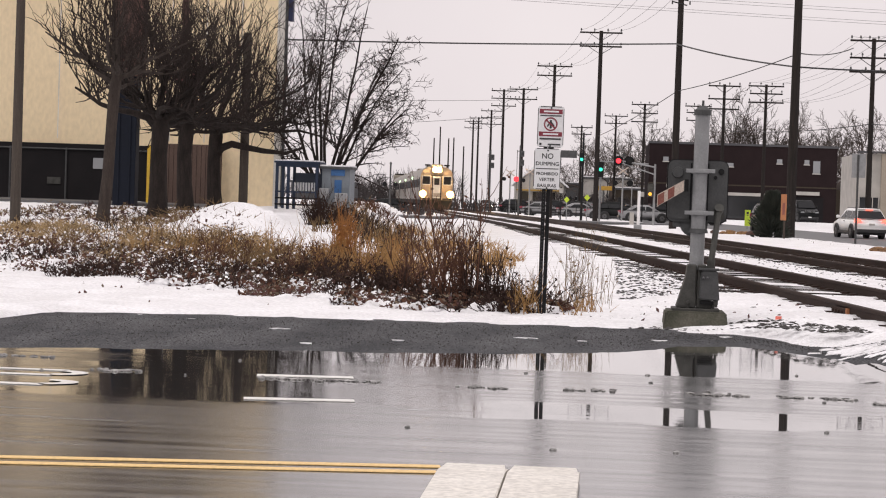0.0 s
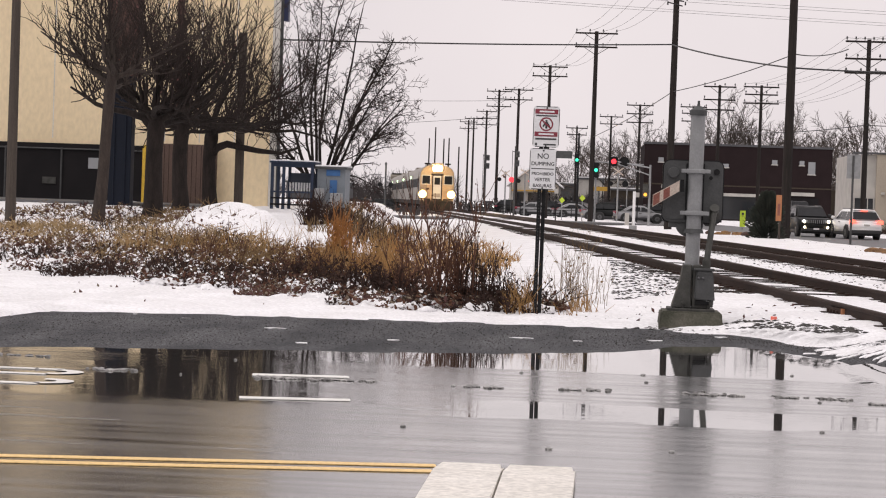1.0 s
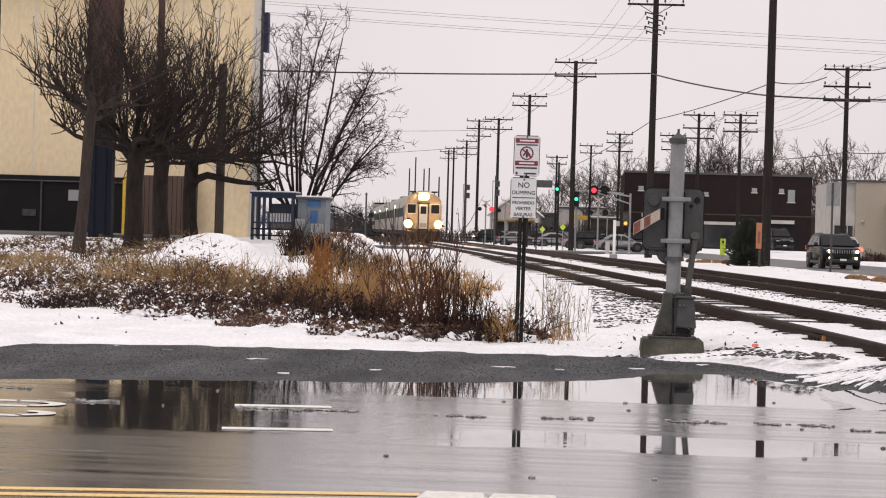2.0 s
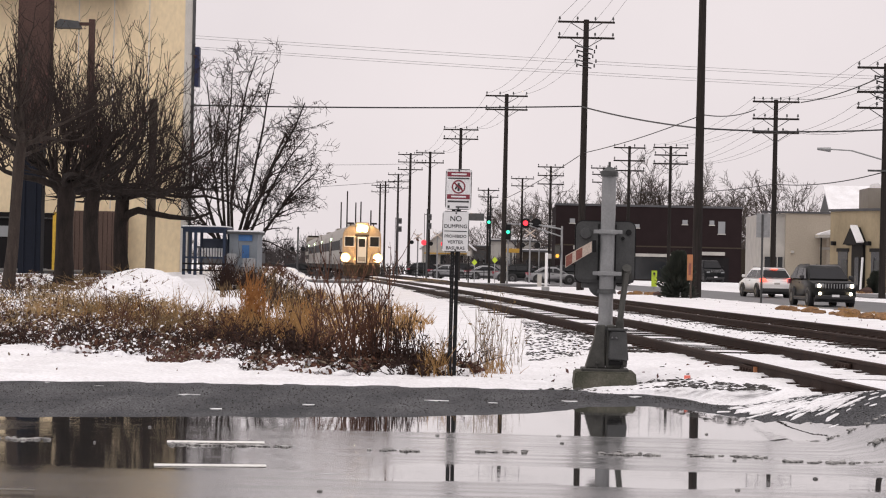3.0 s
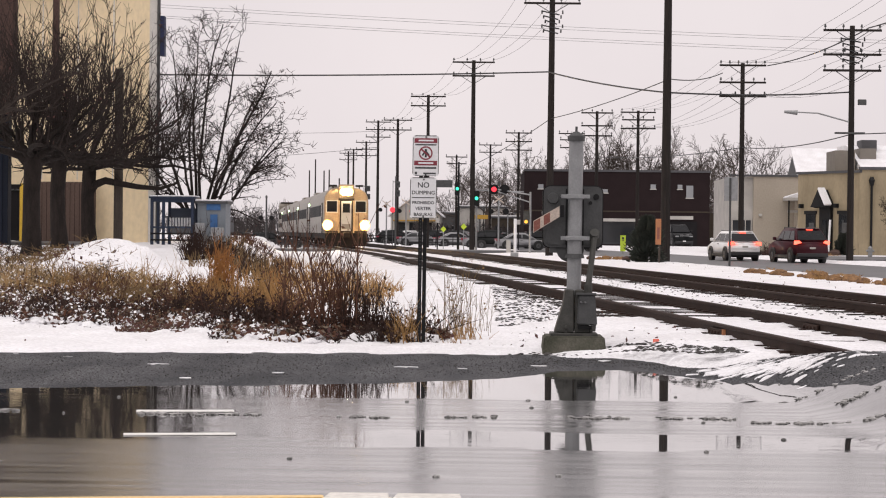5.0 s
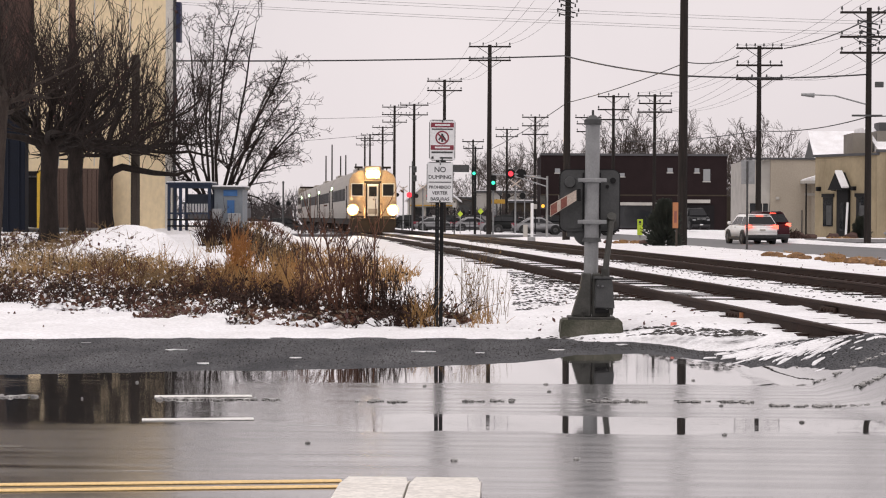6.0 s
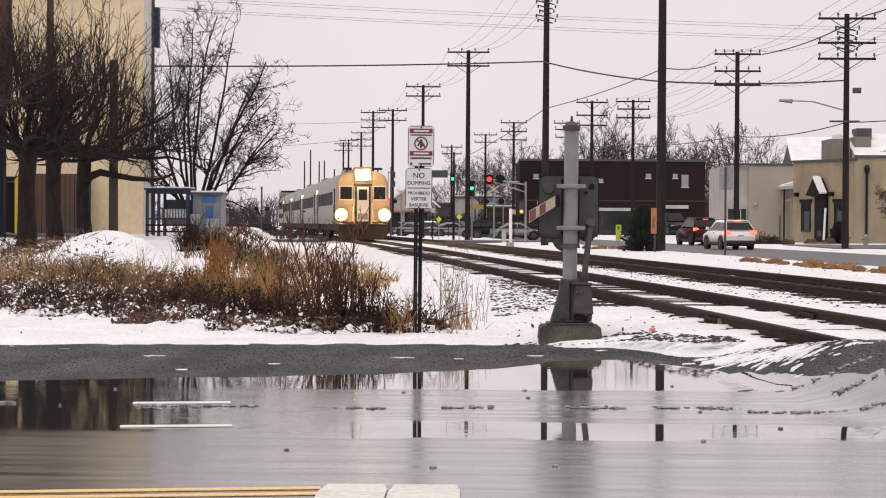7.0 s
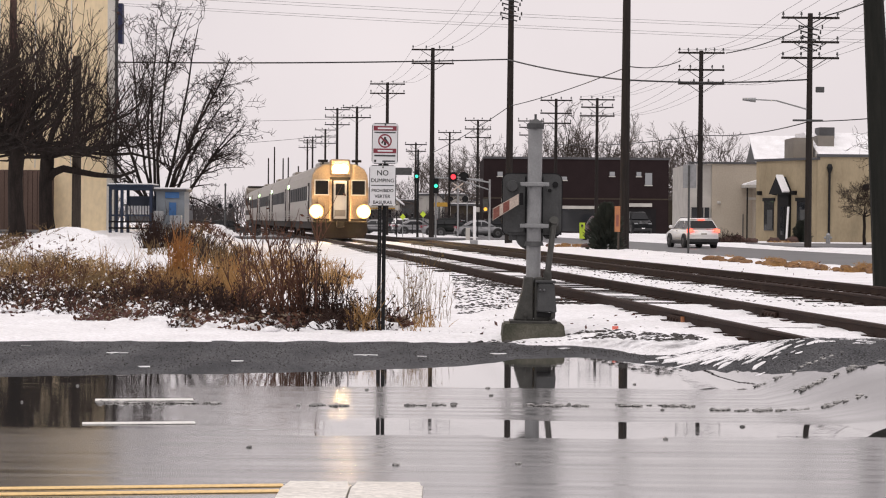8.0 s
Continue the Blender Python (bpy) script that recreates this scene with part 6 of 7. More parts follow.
def grow(rnd, out, twigs, p, d, length, r, level, levels, spread, up, thin, least=0.006):
    """One branch with its side branches."""
    n = 5 if level < 2 else 4
    pts, radii = [p.copy()], [r]
    dirs = []
    for k in range(n):
        k_ = 0.27 if level < 2 else 0.33
        d = (d + Vector((rnd.gauss(0, k_), rnd.gauss(0, k_), rnd.gauss(0, k_ * 0.75) + up * 0.12))).normalized()
        p = p + d * (length / n)
        pts.append(p.copy())
        dirs.append(d.copy())
        radii.append(r * (1 - (1 - thin) * (k + 1) / n))
    (out if level < 3 else twigs).stick(pts, radii, 7 if level == 0 else (5 if level < 3 else 3))
    if level >= levels:
        return
    kids = (6, 6, 6, 5, 4)[level] if level < 5 else 3
    for k in range(kids):
        f = 0.25 + 0.75 * (k + rnd.random() * 0.7) / kids
        i = min(n - 1, int(f * n))
        q = pts[i].lerp(pts[i + 1], f * n - i) if i + 1 < len(pts) else pts[-1]
        a = rnd.uniform(0, 2 * math.pi)
        side = dirs[i].orthogonal().normalized()
        side = (Matrix.Rotation(a, 3, dirs[i]) @ side)
        nd = (dirs[i] * (1 - spread) + side * spread + Vector((0, 0, up * 0.25))).normalized()
        grow(rnd, out, twigs, q, nd, length * (rnd.uniform(0.48, 0.78) if level < 2 else rnd.uniform(0.38, 0.66)) * (1.05 - 0.35 * f), max(least, r * (1 - (1 - thin) * f) * rnd.uniform(0.46, 0.66)), level + 1, levels, spread, up, 0.35, least)


def tree(x, y, z, seed, trunk_h, trunk_r, limb, levels, label, limbs=7, spread=0.62, up=0.45, lean=(0, 0), leaves=0, bark=BARK, group="trees before the warehouse", least=0.006, els=(0.2, 0.4, 0.65, 1.0), stout=(0.22, 0.36)):
    rnd = random.Random(seed)
    out, tw = Sticks(), Sticks()
    t = thing("tree", pose(x, y, z), label, "tree", group)
    top = Vector((lean[0], lean[1], trunk_h))
    pts = [Vector((lean[0] * f + rnd.gauss(0, 0.02), lean[1] * f, trunk_h * f - 0.2 * (f == 0))) for f in (0, 0.06, 0.3, 0.6, 0.85, 1.0)]
    out.stick(pts, [trunk_r * k for k in (1.5, 1.2, 1.0, 0.92, 0.95, 0.8)], 12)
    for k in range(limbs):
        f = rnd.uniform(0.84, 1.0)
        a = 2 * math.pi * (k + rnd.uniform(-0.3, 0.3)) / limbs
        el = rnd.choice(els)
        d = Vector((math.cos(a) * math.cos(el), math.sin(a) * math.cos(el), math.sin(el)))
        grow(rnd, out, tw, top * f, d, limb * rnd.uniform(0.75, 1.15), trunk_r * rnd.uniform(*stout), 1, levels, spread, up, 0.35, least)
    grow(rnd, out, tw, top, Vector((rnd.gauss(0, 0.1), 0, 1)), limb * 1.0, trunk_r * 0.42, 1, levels, spread, up, 0.3, least)
    tr = new("trunk", out.mesh("trunk", bark))
    tr.parent = t
    cr = new("crown", tw.mesh("crown", TWIG if bark is BARK else bark))
    cr.parent = t
    if leaves:
        lv = Sticks()
        for k in range(leaves):
            v = tw.v[rnd.randrange(len(tw.v))]
            d = Vector((rnd.gauss(0, 1), rnd.gauss(0, 1), -abs(rnd.gauss(0, 1)))).normalized()
            lv.leaf(Vector(v), d, rnd.uniform(0.05, 0.11), d.orthogonal().normalized())
        ob = new("dead_leaves", lv.mesh("dead_leaves", LEAF, False))
        ob.parent = t
        ob["kind"] = "stuff"
    return t


def shoots(rnd, tw, p, length, r, lean):
    """A long upright shoot with short side twigs."""
    d = (Vector((rnd.gauss(0, 0.28), rnd.gauss(0, 0.28), 1)) + lean).normalized()
    pts, radii, q = [p], [r], p
    for k in range(4):
        d = (d + Vector((rnd.gauss(0, 0.2), rnd.gauss(0, 0.2), 0.06))).normalized()
        q = q + d * (length / 4)
        pts.append(q)
        radii.append(r * (1 - 0.19 * (k + 1)))
    tw.stick(pts, radii, 3)
    for k in range(max(2, int(length * 2.6))):
        f = rnd.uniform(0.15, 1.0) * 4
        i = min(3, int(f))
        o = pts[i].lerp(pts[i + 1], f - i)
        e = (d * 0.55 + Vector((rnd.gauss(0, 0.7), rnd.gauss(0, 0.7), 0.15))).normalized()
        ln = rnd.uniform(0.2, 0.62)
        tw.stick([o, o + e * ln * 0.55, o + (e + Vector((0, 0, 0.25))).normalized() * ln], [r * 0.5, r * 0.42, r * 0.3], 3)


def spreading_tree(x, y, z, seed, trunk_h, trunk_r, reach, label, limbs=8, lean=(0.0, 0.0), bark=BARK, leaves=150, tall=3.3, low_limb=False):
    """A street tree with level limbs that carry many upright shoots."""
    rnd = random.Random(seed)
    out, tw = Sticks(), Sticks()
    t = thing("tree", pose(x, y, z), label, "tree", "trees before the warehouse")
    stem = [Vector((lean[0] * f + rnd.gauss(0, 0.025), lean[1] * f, trunk_h * f - 0.25 * (f == 0))) for f in (0, 0.06, 0.3, 0.6, 0.85, 1.0)]
    out.stick(stem, [trunk_r * k for k in (1.45, 1.15, 1.0, 0.94, 1.0, 0.85)], 12)
    top = stem[-1]

    def limb(p, d, length, r, droop, level):
        pts, radii, q = [p], [r], p
        for k in range(6):
            d = (d + Vector((rnd.gauss(0, 0.2), rnd.gauss(0, 0.2), rnd.gauss(0, 0.16) - droop * (k < 3) + 0.10 * (k > 3)))).normalized()
            q = q + d * (length / 6)
            pts.append(q)
            radii.append(r * (1 - 0.125 * (k + 1)))
        out.stick(pts, radii, 7 if level == 0 else 5)
        for k in range(int(length * (1.5, 1.3, 0.9)[level] + rnd.random())):
            f = rnd.uniform(0.2, 1.0) * 6
            i = min(5, int(f))
            shoots(rnd, tw, pts[i].lerp(pts[i + 1], f - i), tall * rnd.uniform(0.25, 1.0) * (1.1 if level == 0 else 0.75), rnd.uniform(0.013, 0.022), d * rnd.uniform(0.1, 0.8))
        if level < 2:
            for k in range(6 if level == 0 else 2):
                i = min(5, 1 + int(rnd.uniform(0.0, 5.0)))
                side = Matrix.Rotation(rnd.choice((-1, 1)) * rnd.uniform(0.5, 1.1), 3, "Z") @ (pts[i + 1] - pts[i]).normalized()
                limb(pts[i], (side + Vector((0, 0, rnd.uniform(-0.1, 0.45)))).normalized(), length * rnd.uniform(0.35, 0.6), max(0.02, radii[i] * 0.6), 0.0, level + 1)

    for k in range(limbs):
        a = 2 * math.pi * (k + rnd.uniform(-0.3, 0.3)) / limbs
        el = rnd.uniform(0.2, 0.75)
        limb(top.lerp(stem[-2], rnd.random() * 0.8), Vector((math.cos(a) * math.cos(el), math.sin(a) * math.cos(el), math.sin(el))), reach * rnd.uniform(0.75, 1.12), trunk_r * rnd.uniform(0.36, 0.52), 0.05, 0)
    for k in range(2):
        limb(top, Vector((rnd.gauss(0, 0.3), rnd.gauss(0, 0.3), 1)).normalized(), reach * 0.75, trunk_r * 0.5, 0.0, 0)
    if low_limb:
        pts = [Vector(p) for p in ((0, 0, 1.75), (0.22, -0.1, 2.02), (0.55, -0.2, 2.14), (1.0, -0.25, 2.05), (1.6, -0.3, 1.95), (2.3, -0.3, 1.9), (2.9, -0.3, 2.1))]
        out.stick(pts, [0.15, 0.13, 0.115, 0.10, 0.085, 0.06, 0.03], 8)
        for k in range(12):
            i = rnd.randrange(3, 6)
            shoots(rnd, tw, pts[i].lerp(pts[i + 1], rnd.random()), rnd.uniform(0.4, 1.3), 0.014, Vector((rnd.gauss(0, 0.6), 0, -0.3)))
    new("trunk", out.mesh("trunk", bark)).parent = t
    new("crown", tw.mesh("crown", TWIG)).parent = t
    lv = Sticks()
    for k in range(leaves):
        v = tw.v[rnd.randrange(len(tw.v))]
        d = Vector((rnd.gauss(0, 1), rnd.gauss(0, 1), -abs(rnd.gauss(0, 1)))).normalized()
        lv.leaf(Vector(v), d, rnd.uniform(0.05, 0.11), d.orthogonal().normalized())
    ob = new("dead_leaves", lv.mesh("dead_leaves", LEAF, False))
    ob.parent = t
    ob["kind"] = "stuff"


def fan_tree(x, y, z, seed, label):
    """Many stems from one root, fanned out and arching at their ends."""
    rnd = random.Random(seed)
    out, tw = Sticks(), Sticks()
    t = thing("tree", pose(x, y, z), label, "tree", "trees before the warehouse")
    out.stick([Vector((0, 0, -0.3)), Vector((0, 0, 0.3)), Vector((0.05, 0, 0.9))], [0.26, 0.22, 0.2], 9)
    for k, a in enumerate((-36, -27, -19, -11, -5, 1, 7, 14, 21, 29, 36, 43)):
        a = radians(a + rnd.uniform(-3, 3))
        d = Vector((math.sin(a), rnd.gauss(0, 0.22), math.cos(a))).normalized()
        length = 7.7 - 5.4 * abs(math.sin(a)) + rnd.uniform(-0.3, 0.4)
        pts, radii, q = [], [], Vector((0.06 * math.sin(a) * 5, 0, 0.5))
        r = rnd.uniform(0.055, 0.09)
        for i in range(8):
            pts.append(q)
            radii.append(r * (1 - 0.105 * i))
            d = (d + Vector((rnd.gauss(0, 0.09) + 0.05 * math.sin(a), rnd.gauss(0, 0.09), 0.02))).normalized()
            q = q + d * length / 7
        out.stick(pts, radii, 6)
        for j in range(15):
            f = rnd.uniform(1.6, 6.95)
            i = int(f)
            o = pts[i].lerp(pts[i + 1], f - i)
            e = ((pts[i + 1] - pts[i]).normalized() * 0.7 + Vector((rnd.gauss(0, 0.45) + 0.5 * math.sin(a), rnd.gauss(0, 0.45), rnd.uniform(-0.1, 0.3)))).normalized()
            grow(rnd, out, tw, o, e, rnd.uniform(0.7, 1.7), radii[i] * 0.5, 3, 5, 0.5, 0.1, 0.35, 0.011)
    new("trunk", out.mesh("trunk", BARK)).parent = t
    new("crown", tw.mesh("crown", TWIG)).parent = t
    lv = Sticks()
    for k in range(420):
        v = tw.v[rnd.randrange(len(tw.v))]
        d = Vector((rnd.gauss(0, 1), rnd.gauss(0, 1), -abs(rnd.gauss(0, 1)))).normalized()
        lv.leaf(Vector(v), d, rnd.uniform(0.05, 0.12), d.orthogonal().normalized())
    ob = new("dead_leaves", lv.mesh("dead_leaves", LEAF, False))
    ob.parent = t
    ob["kind"] = "stuff"


spreading_tree(-12.75, 52, 0.5, 11, 3.9, 0.145, 2.6, "bare street tree with a straight grey trunk in the snow", limbs=7, lean=(0.3, 0), bark=GREYBARK, leaves=40, tall=1.8)
spreading_tree(-12.2, 56, 0.7, 12, 2.75, 0.24, 3.0, "wide bare tree with a thick dark trunk", leaves=150)
spreading_tree(-12.7, 62, 0.8, 13, 2.85, 0.23, 3.2, "bare tree with a dense dark crown", leaves=120)
spreading_tree(-12.55, 66, 0.8, 14, 2.75, 0.22, 3.7, "bare tree with long low side limbs", limbs=9, leaves=200, low_limb=True)
fan_tree(-10.15, 74.5, 0.85, 15, "bare many-stemmed tree behind the shelter")
tree(24.45, 121, 0.1, 16, 2.0, 0.09, 1.7, 4, "small bare street tree before the tan wall", limbs=9, up=0.6, least=0.012, bark=BARK, group="street trees")
tree(22.3, 92, 0.0, 19, 4.2, 0.24, 3.4, 4, "bare roadside tree with dark limbs", limbs=9, els=(0.05, 0.2, 0.4, 0.8), least=0.012, stout=(0.36, 0.5), bark=BARK, group="street trees")


FAR = []


def far_trees():
    rnd = random.Random(21)
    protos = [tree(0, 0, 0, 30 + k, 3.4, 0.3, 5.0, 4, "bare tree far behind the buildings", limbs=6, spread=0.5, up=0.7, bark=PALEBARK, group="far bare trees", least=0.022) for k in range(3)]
    spots = [(5.5, 285), (10.5, 290), (15.5, 270), (19.0, 275), (22.5, 272), (27.0, 285), (31.0, 290), (35.0, 280), (39.5, 285), (44, 280), (0.5, 300), (48, 275), (-4, 330), (30, 262), (36, 262)]
    for k, (x, y) in enumerate(spots):
        m_ = pose(x, y, 0, 0, 0, rnd.uniform(0, 360))
        c = protos[k] if k < 3 else copy_thing(protos[k % 3], m_)
        c.matrix_basis = m_
        s = rnd.uniform(1.45, 1.65) if 14 < x < 32 else (rnd.uniform(1.2, 1.45) if x < 24 else rnd.uniform(1.0, 1.25))
        c.scale = (s, s, s)


far_trees()


def thicket(name, x0, x1, y, h, n, seed, label):
    rnd = random.Random(seed)
    st = Sticks()
    for k in range(n):
        x, yy = rnd.uniform(x0, x1), y + rnd.uniform(-6, 6)
        p, d = Vector((x, yy, 0)), Vector((rnd.gauss(0, 0.15), 0, 1)).normalized()
        hh = h * rnd.uniform(0.45, 1.0)
        pts = [p + d * hh * f + Vector((rnd.gauss(0, 0.12) * f, 0, 0)) for f in (0, 0.35, 0.7, 1.0)]
        st.stick(pts, [0.12, 0.09, 0.05, 0.02], 3)
        for j in range(9):
            q = pts[1].lerp(pts[3], rnd.random())
            e = Vector((rnd.gauss(0, 0.7), rnd.gauss(0, 0.3), rnd.uniform(0.2, 1))).normalized()
            st.stick([q, q + e * hh * 0.14, q + (e + Vector((0, 0, 0.3))) * hh * 0.25], [0.05, 0.035, 0.012], 3)
    tagged(new(name, st.mesh(name, FARWOOD)), label, "thicket", kind="stuff")


thicket("far_hedge", -9, 8, 262, 2.6, 200, 45, "dark low hedge behind the far crossing")
thicket("far_hedge", -20, -2, 245, 1.5, 170, 48, "dark low scrub beyond the far crossing")
thicket("far_hedge", -34, -14, 175, 0.9, 130, 46, "dark low scrub beside the far railway")
thicket("far_thicket", -42, -30, 300, 3.6, 150, 47, "dark grey bare scrub wood beside the railway")
thicket("far_thicket", 2, 60, 305, 9.0, 330, 41, "grey bare thicket behind the buildings")
thicket("far_thicket", -90, -28, 420, 6.5, 200, 42, "grey bare thicket far along the railway")
thicket("far_thicket", -48, -31, 360, 5.5, 70, 43, "grey bare thicket far along the railway")
thicket("far_thicket", -18, 6, 470, 9, 90, 44, "grey bare thicket far along the street")


def brush(name, material, label, spots, seed, h, r, bend, leafy=0.0, forks=2, n_side=3):
    """Stems rooted over an ellipse or box; spots: (x, y, half x, half y, count)."""
    rnd = random.Random(seed)
    st = Sticks()
    for cx, cy, ax, ay, count in spots:
        for k in range(count):
            x, y = cx + ax * rnd.uniform(-1, 1), cy + ay * rnd.uniform(-1, 1)
            clump = fbm(x + seed, y * 0.5, 1.6, 3) + 0.6 * fbm(x + 3 * seed, y * 0.6, 0.55, 2)
            if clump < rnd.uniform(-0.22, 0.3):
                continue
            z = ground_z(x, y) - 0.03
            hh = h * rnd.uniform(0.35, 1.1) * (1 - 0.3 * abs(x - cx) / ax) * min(1.5, max(0.35, 0.75 + 0.9 * clump))
            d = Vector((rnd.gauss(0, bend), rnd.gauss(0, bend), 1)).normalized()
            p = Vector((x, y, z))
            curl = Vector((rnd.gauss(0, bend), rnd.gauss(0, bend), 0))
            pts = [p + d * hh * f + curl * hh * f * f for f in (0, 0.35, 0.7, 1.0)]
            st.stick(pts, [r, r * 0.85, r * 0.6, r * 0.25], n_side)
            for j in range(forks):
                f = rnd.uniform(0.3, 0.9)
                q = p + d * hh * f + curl * hh * f * f
                e = (d + Vector((rnd.gauss(0, 0.5), rnd.gauss(0, 0.5), 0.2))).normalized()
                ln = hh * rnd.uniform(0.12, 0.35)
                st.stick([q, q + e * ln * 0.5, q + (e + Vector((0, 0, 0.2))) * ln], [r * 0.6, r * 0.45, r * 0.2], 3)
                if rnd.random() < leafy:
                    e2 = Vector((rnd.gauss(0, 1), rnd.gauss(0, 1), rnd.gauss(0, 0.6))).normalized()
                    st.leaf(q + e * ln, e2, rnd.uniform(0.03, 0.075), e2.orthogonal().normalized())
    return tagged(new(name, st.mesh(name, material, False)), label, "brush", kind="stuff")


brush("tall_weeds", STEMRED, "tall reddish-brown bare weeds in snow beside the road", [(-1.95, 26.6, 0.42, 0.8, 46), (-1.5, 26.2, 0.5, 0.6, 40), (-2.3, 27.4, 0.35, 0.8, 36)], 51, 1.4, 0.011, 0.2, leafy=0.5, forks=7)
brush("dark_stalks", STEMDARK, "dark stiff stalks beside the sign post", [(-1.15, 25.9, 0.3, 0.35, 70), (-1.45, 26.0, 0.3, 0.3, 40)], 67, 0.85, 0.009, 0.08, leafy=0.5, forks=4)
brush("low_brush", STEMDARK, "dark low dead brush along the snow", [(-2.6, 27.6, 1.0, 0.8, 380), (-1.5, 26.1, 0.9, 0.5, 260), (-4.4, 29.8, 1.0, 1.2, 380)], 52, 0.5, 0.009, 0.5, leafy=0.8, forks=5)
brush("low_brush", STEMDARK, "dark dead brush at the edge of the snow", [(-3.5, 27.3, 1.2, 0.6, 420), (-2.3, 25.9, 1.0, 0.5, 360), (-5.3, 30.0, 1.2, 0.9, 380), (-1.2, 25.3, 0.6, 0.3, 170), (-7.2, 31.6, 1.2, 0.8, 300)], 72, 0.34, 0.009, 0.6, leafy=0.8, forks=5)
brush("low_brush", STEMDARK, "dark ankle-high brush along the snow", [(-6.6, 32.8, 1.6, 1.3, 420), (-9.6, 36.8, 2.2, 1.6, 620), (-12.8, 40.5, 2.5, 1.8, 420)], 64, 0.36, 0.010, 0.5, leafy=0.8, forks=4)
brush("brown_weeds", STEMRED, "brown dead weeds in a dense patch", [(-6.0, 34.5, 2.0, 2.0, 120), (-3.6, 30.8, 1.2, 1.6, 260), (-8.5, 36.5, 2.4, 2.0, 60)], 53, 0.7, 0.008, 0.3, leafy=0.7, forks=5)
brush("dry_grass", STEMOLIVE, "faded olive dry grass among the brush", [(-6.8, 37.5, 2.6, 2.5, 1700), (-5.2, 34.5, 1.4, 2.4, 1100), (-9.0, 41.0, 2.4, 2.4, 900), (-10.5, 46.0, 2.6, 2.5, 500)], 54, 0.46, 0.009, 0.65, forks=3)
brush("matted_grass", STEMPALE, "matted faded tan grass lying over the snow", [(-9.6, 42.5, 2.6, 2.6, 2600), (-7.4, 40.0, 1.8, 2.2, 1700), (-12.2, 44.5, 2.2, 2.0, 1300), (-5.6, 35.0, 1.4, 2.4, 1300), (-4.3, 31.0, 0.9, 1.4, 500), (-7.6, 36.0, 1.6, 1.6, 1100)], 69, 0.3, 0.011, 1.0, leafy=0.4, forks=3)
brush("dry_grass", STEMTAN, "tall tan dry grass clump", [(-3.95, 34.0, 0.8, 2.2, 1300), (-3.45, 32.5, 0.6, 1.6, 600), (-3.4, 40.0, 1.6, 3.5, 700), (-7.0, 39.0, 2.4, 2.4, 420)], 55, 0.8, 0.007, 0.2, forks=1)
brush("plume_grass", STEMORANGE, "tall rust-orange plume grass", [(-4.72, 37.5, 0.20, 0.3, 300), (-3.75, 34.5, 0.35, 0.6, 180)], 56, 1.25, 0.009, 0.08, leafy=0.5, forks=2)
brush("dry_grass", STEMTAN, "thin tan grass beside the sign post", [(-0.42, 24.9, 0.22, 0.3, 300), (-0.85, 25.2, 0.25, 0.3, 110), (-0.15, 25.6, 0.2, 0.3, 70)], 57, 0.45, 0.005, 0.22, forks=1)
brush("thin_stalks", STEMOLIVE, "thin pale stalks standing in snow", [(-0.5, 26.6, 0.5, 0.9, 70), (-0.2, 28.0, 0.4, 1.2, 36), (-0.9, 27.5, 0.4, 1.0, 50)], 58, 0.85, 0.004, 0.12, leafy=0.2, forks=3)
brush("low_brush", STEMDARK, "dark dead stalks before the snowy mound", [(-13.0, 46, 2.8, 1.5, 320), (-9.5, 43.5, 1.5, 1.5, 160), (-7.5, 41.5, 1.5, 0.8, 160)], 59, 0.42, 0.011, 0.35, leafy=0.5, forks=2)
brush("red_shrub", STEMDARK, "dark reddish shrub beside the shelter", [(-7.35, 55, 0.62, 0.8, 300)], 60, 0.85, 0.013, 0.35, leafy=0.4, forks=4)
brush("dry_grass", STEMOLIVE, "flattened grass under the street trees", [(-13.8, 57, 2.6, 5, 900), (-11.0, 53, 1.4, 4, 300)], 74, 0.24, 0.013, 0.8, leafy=0.3, forks=3)
brush("low_brush", STEMDARK, "dead leaves and twigs under the street trees", [(-13.8, 58, 2.8, 5, 420)], 75, 0.22, 0.013, 0.8, leafy=0.7, forks=4)
brush("far_scrub", STEMRED, "brown scrub along the far side of the railway", [(-9.2, 88, 1.0, 5, 200), (-12.0, 105, 1.5, 8, 240), (-15, 118, 2.5, 8, 260), (-12, 92, 2.0, 5, 160)], 62, 0.42, 0.02, 0.4, leafy=0.3, forks=3)
brush("low_brush", STEMDARK, "dark scrub on the slope beside the shelter", [(-6.4, 56, 1.0, 4, 420), (-5.2, 50, 0.8, 4, 260)], 65, 0.6, 0.016, 0.4, leafy=0.4, forks=3)
brush("dry_grass", STEMOLIVE, "olive grass on the slope beside the shelter", [(-6.0, 54, 1.2, 5, 700), (-7.6, 62, 0.8, 4, 300)], 66, 0.55, 0.014, 0.35, forks=1)
brush("dry_grass", STEMTAN, "tan grass strip beside the railway", [(-4.3, 60, 1.0, 5, 420), (-7.0, 80, 1.3, 5, 420), (-2.6, 47, 0.7, 4, 300)], 63, 0.4, 0.014, 0.4, forks=1)
brush("brush_twigs", STEMDARK, "dark twigs heaped before the tan wall", [(18.9, 138, 1.2, 0.8, 260)], 68, 0.75, 0.02, 0.6, forks=3)
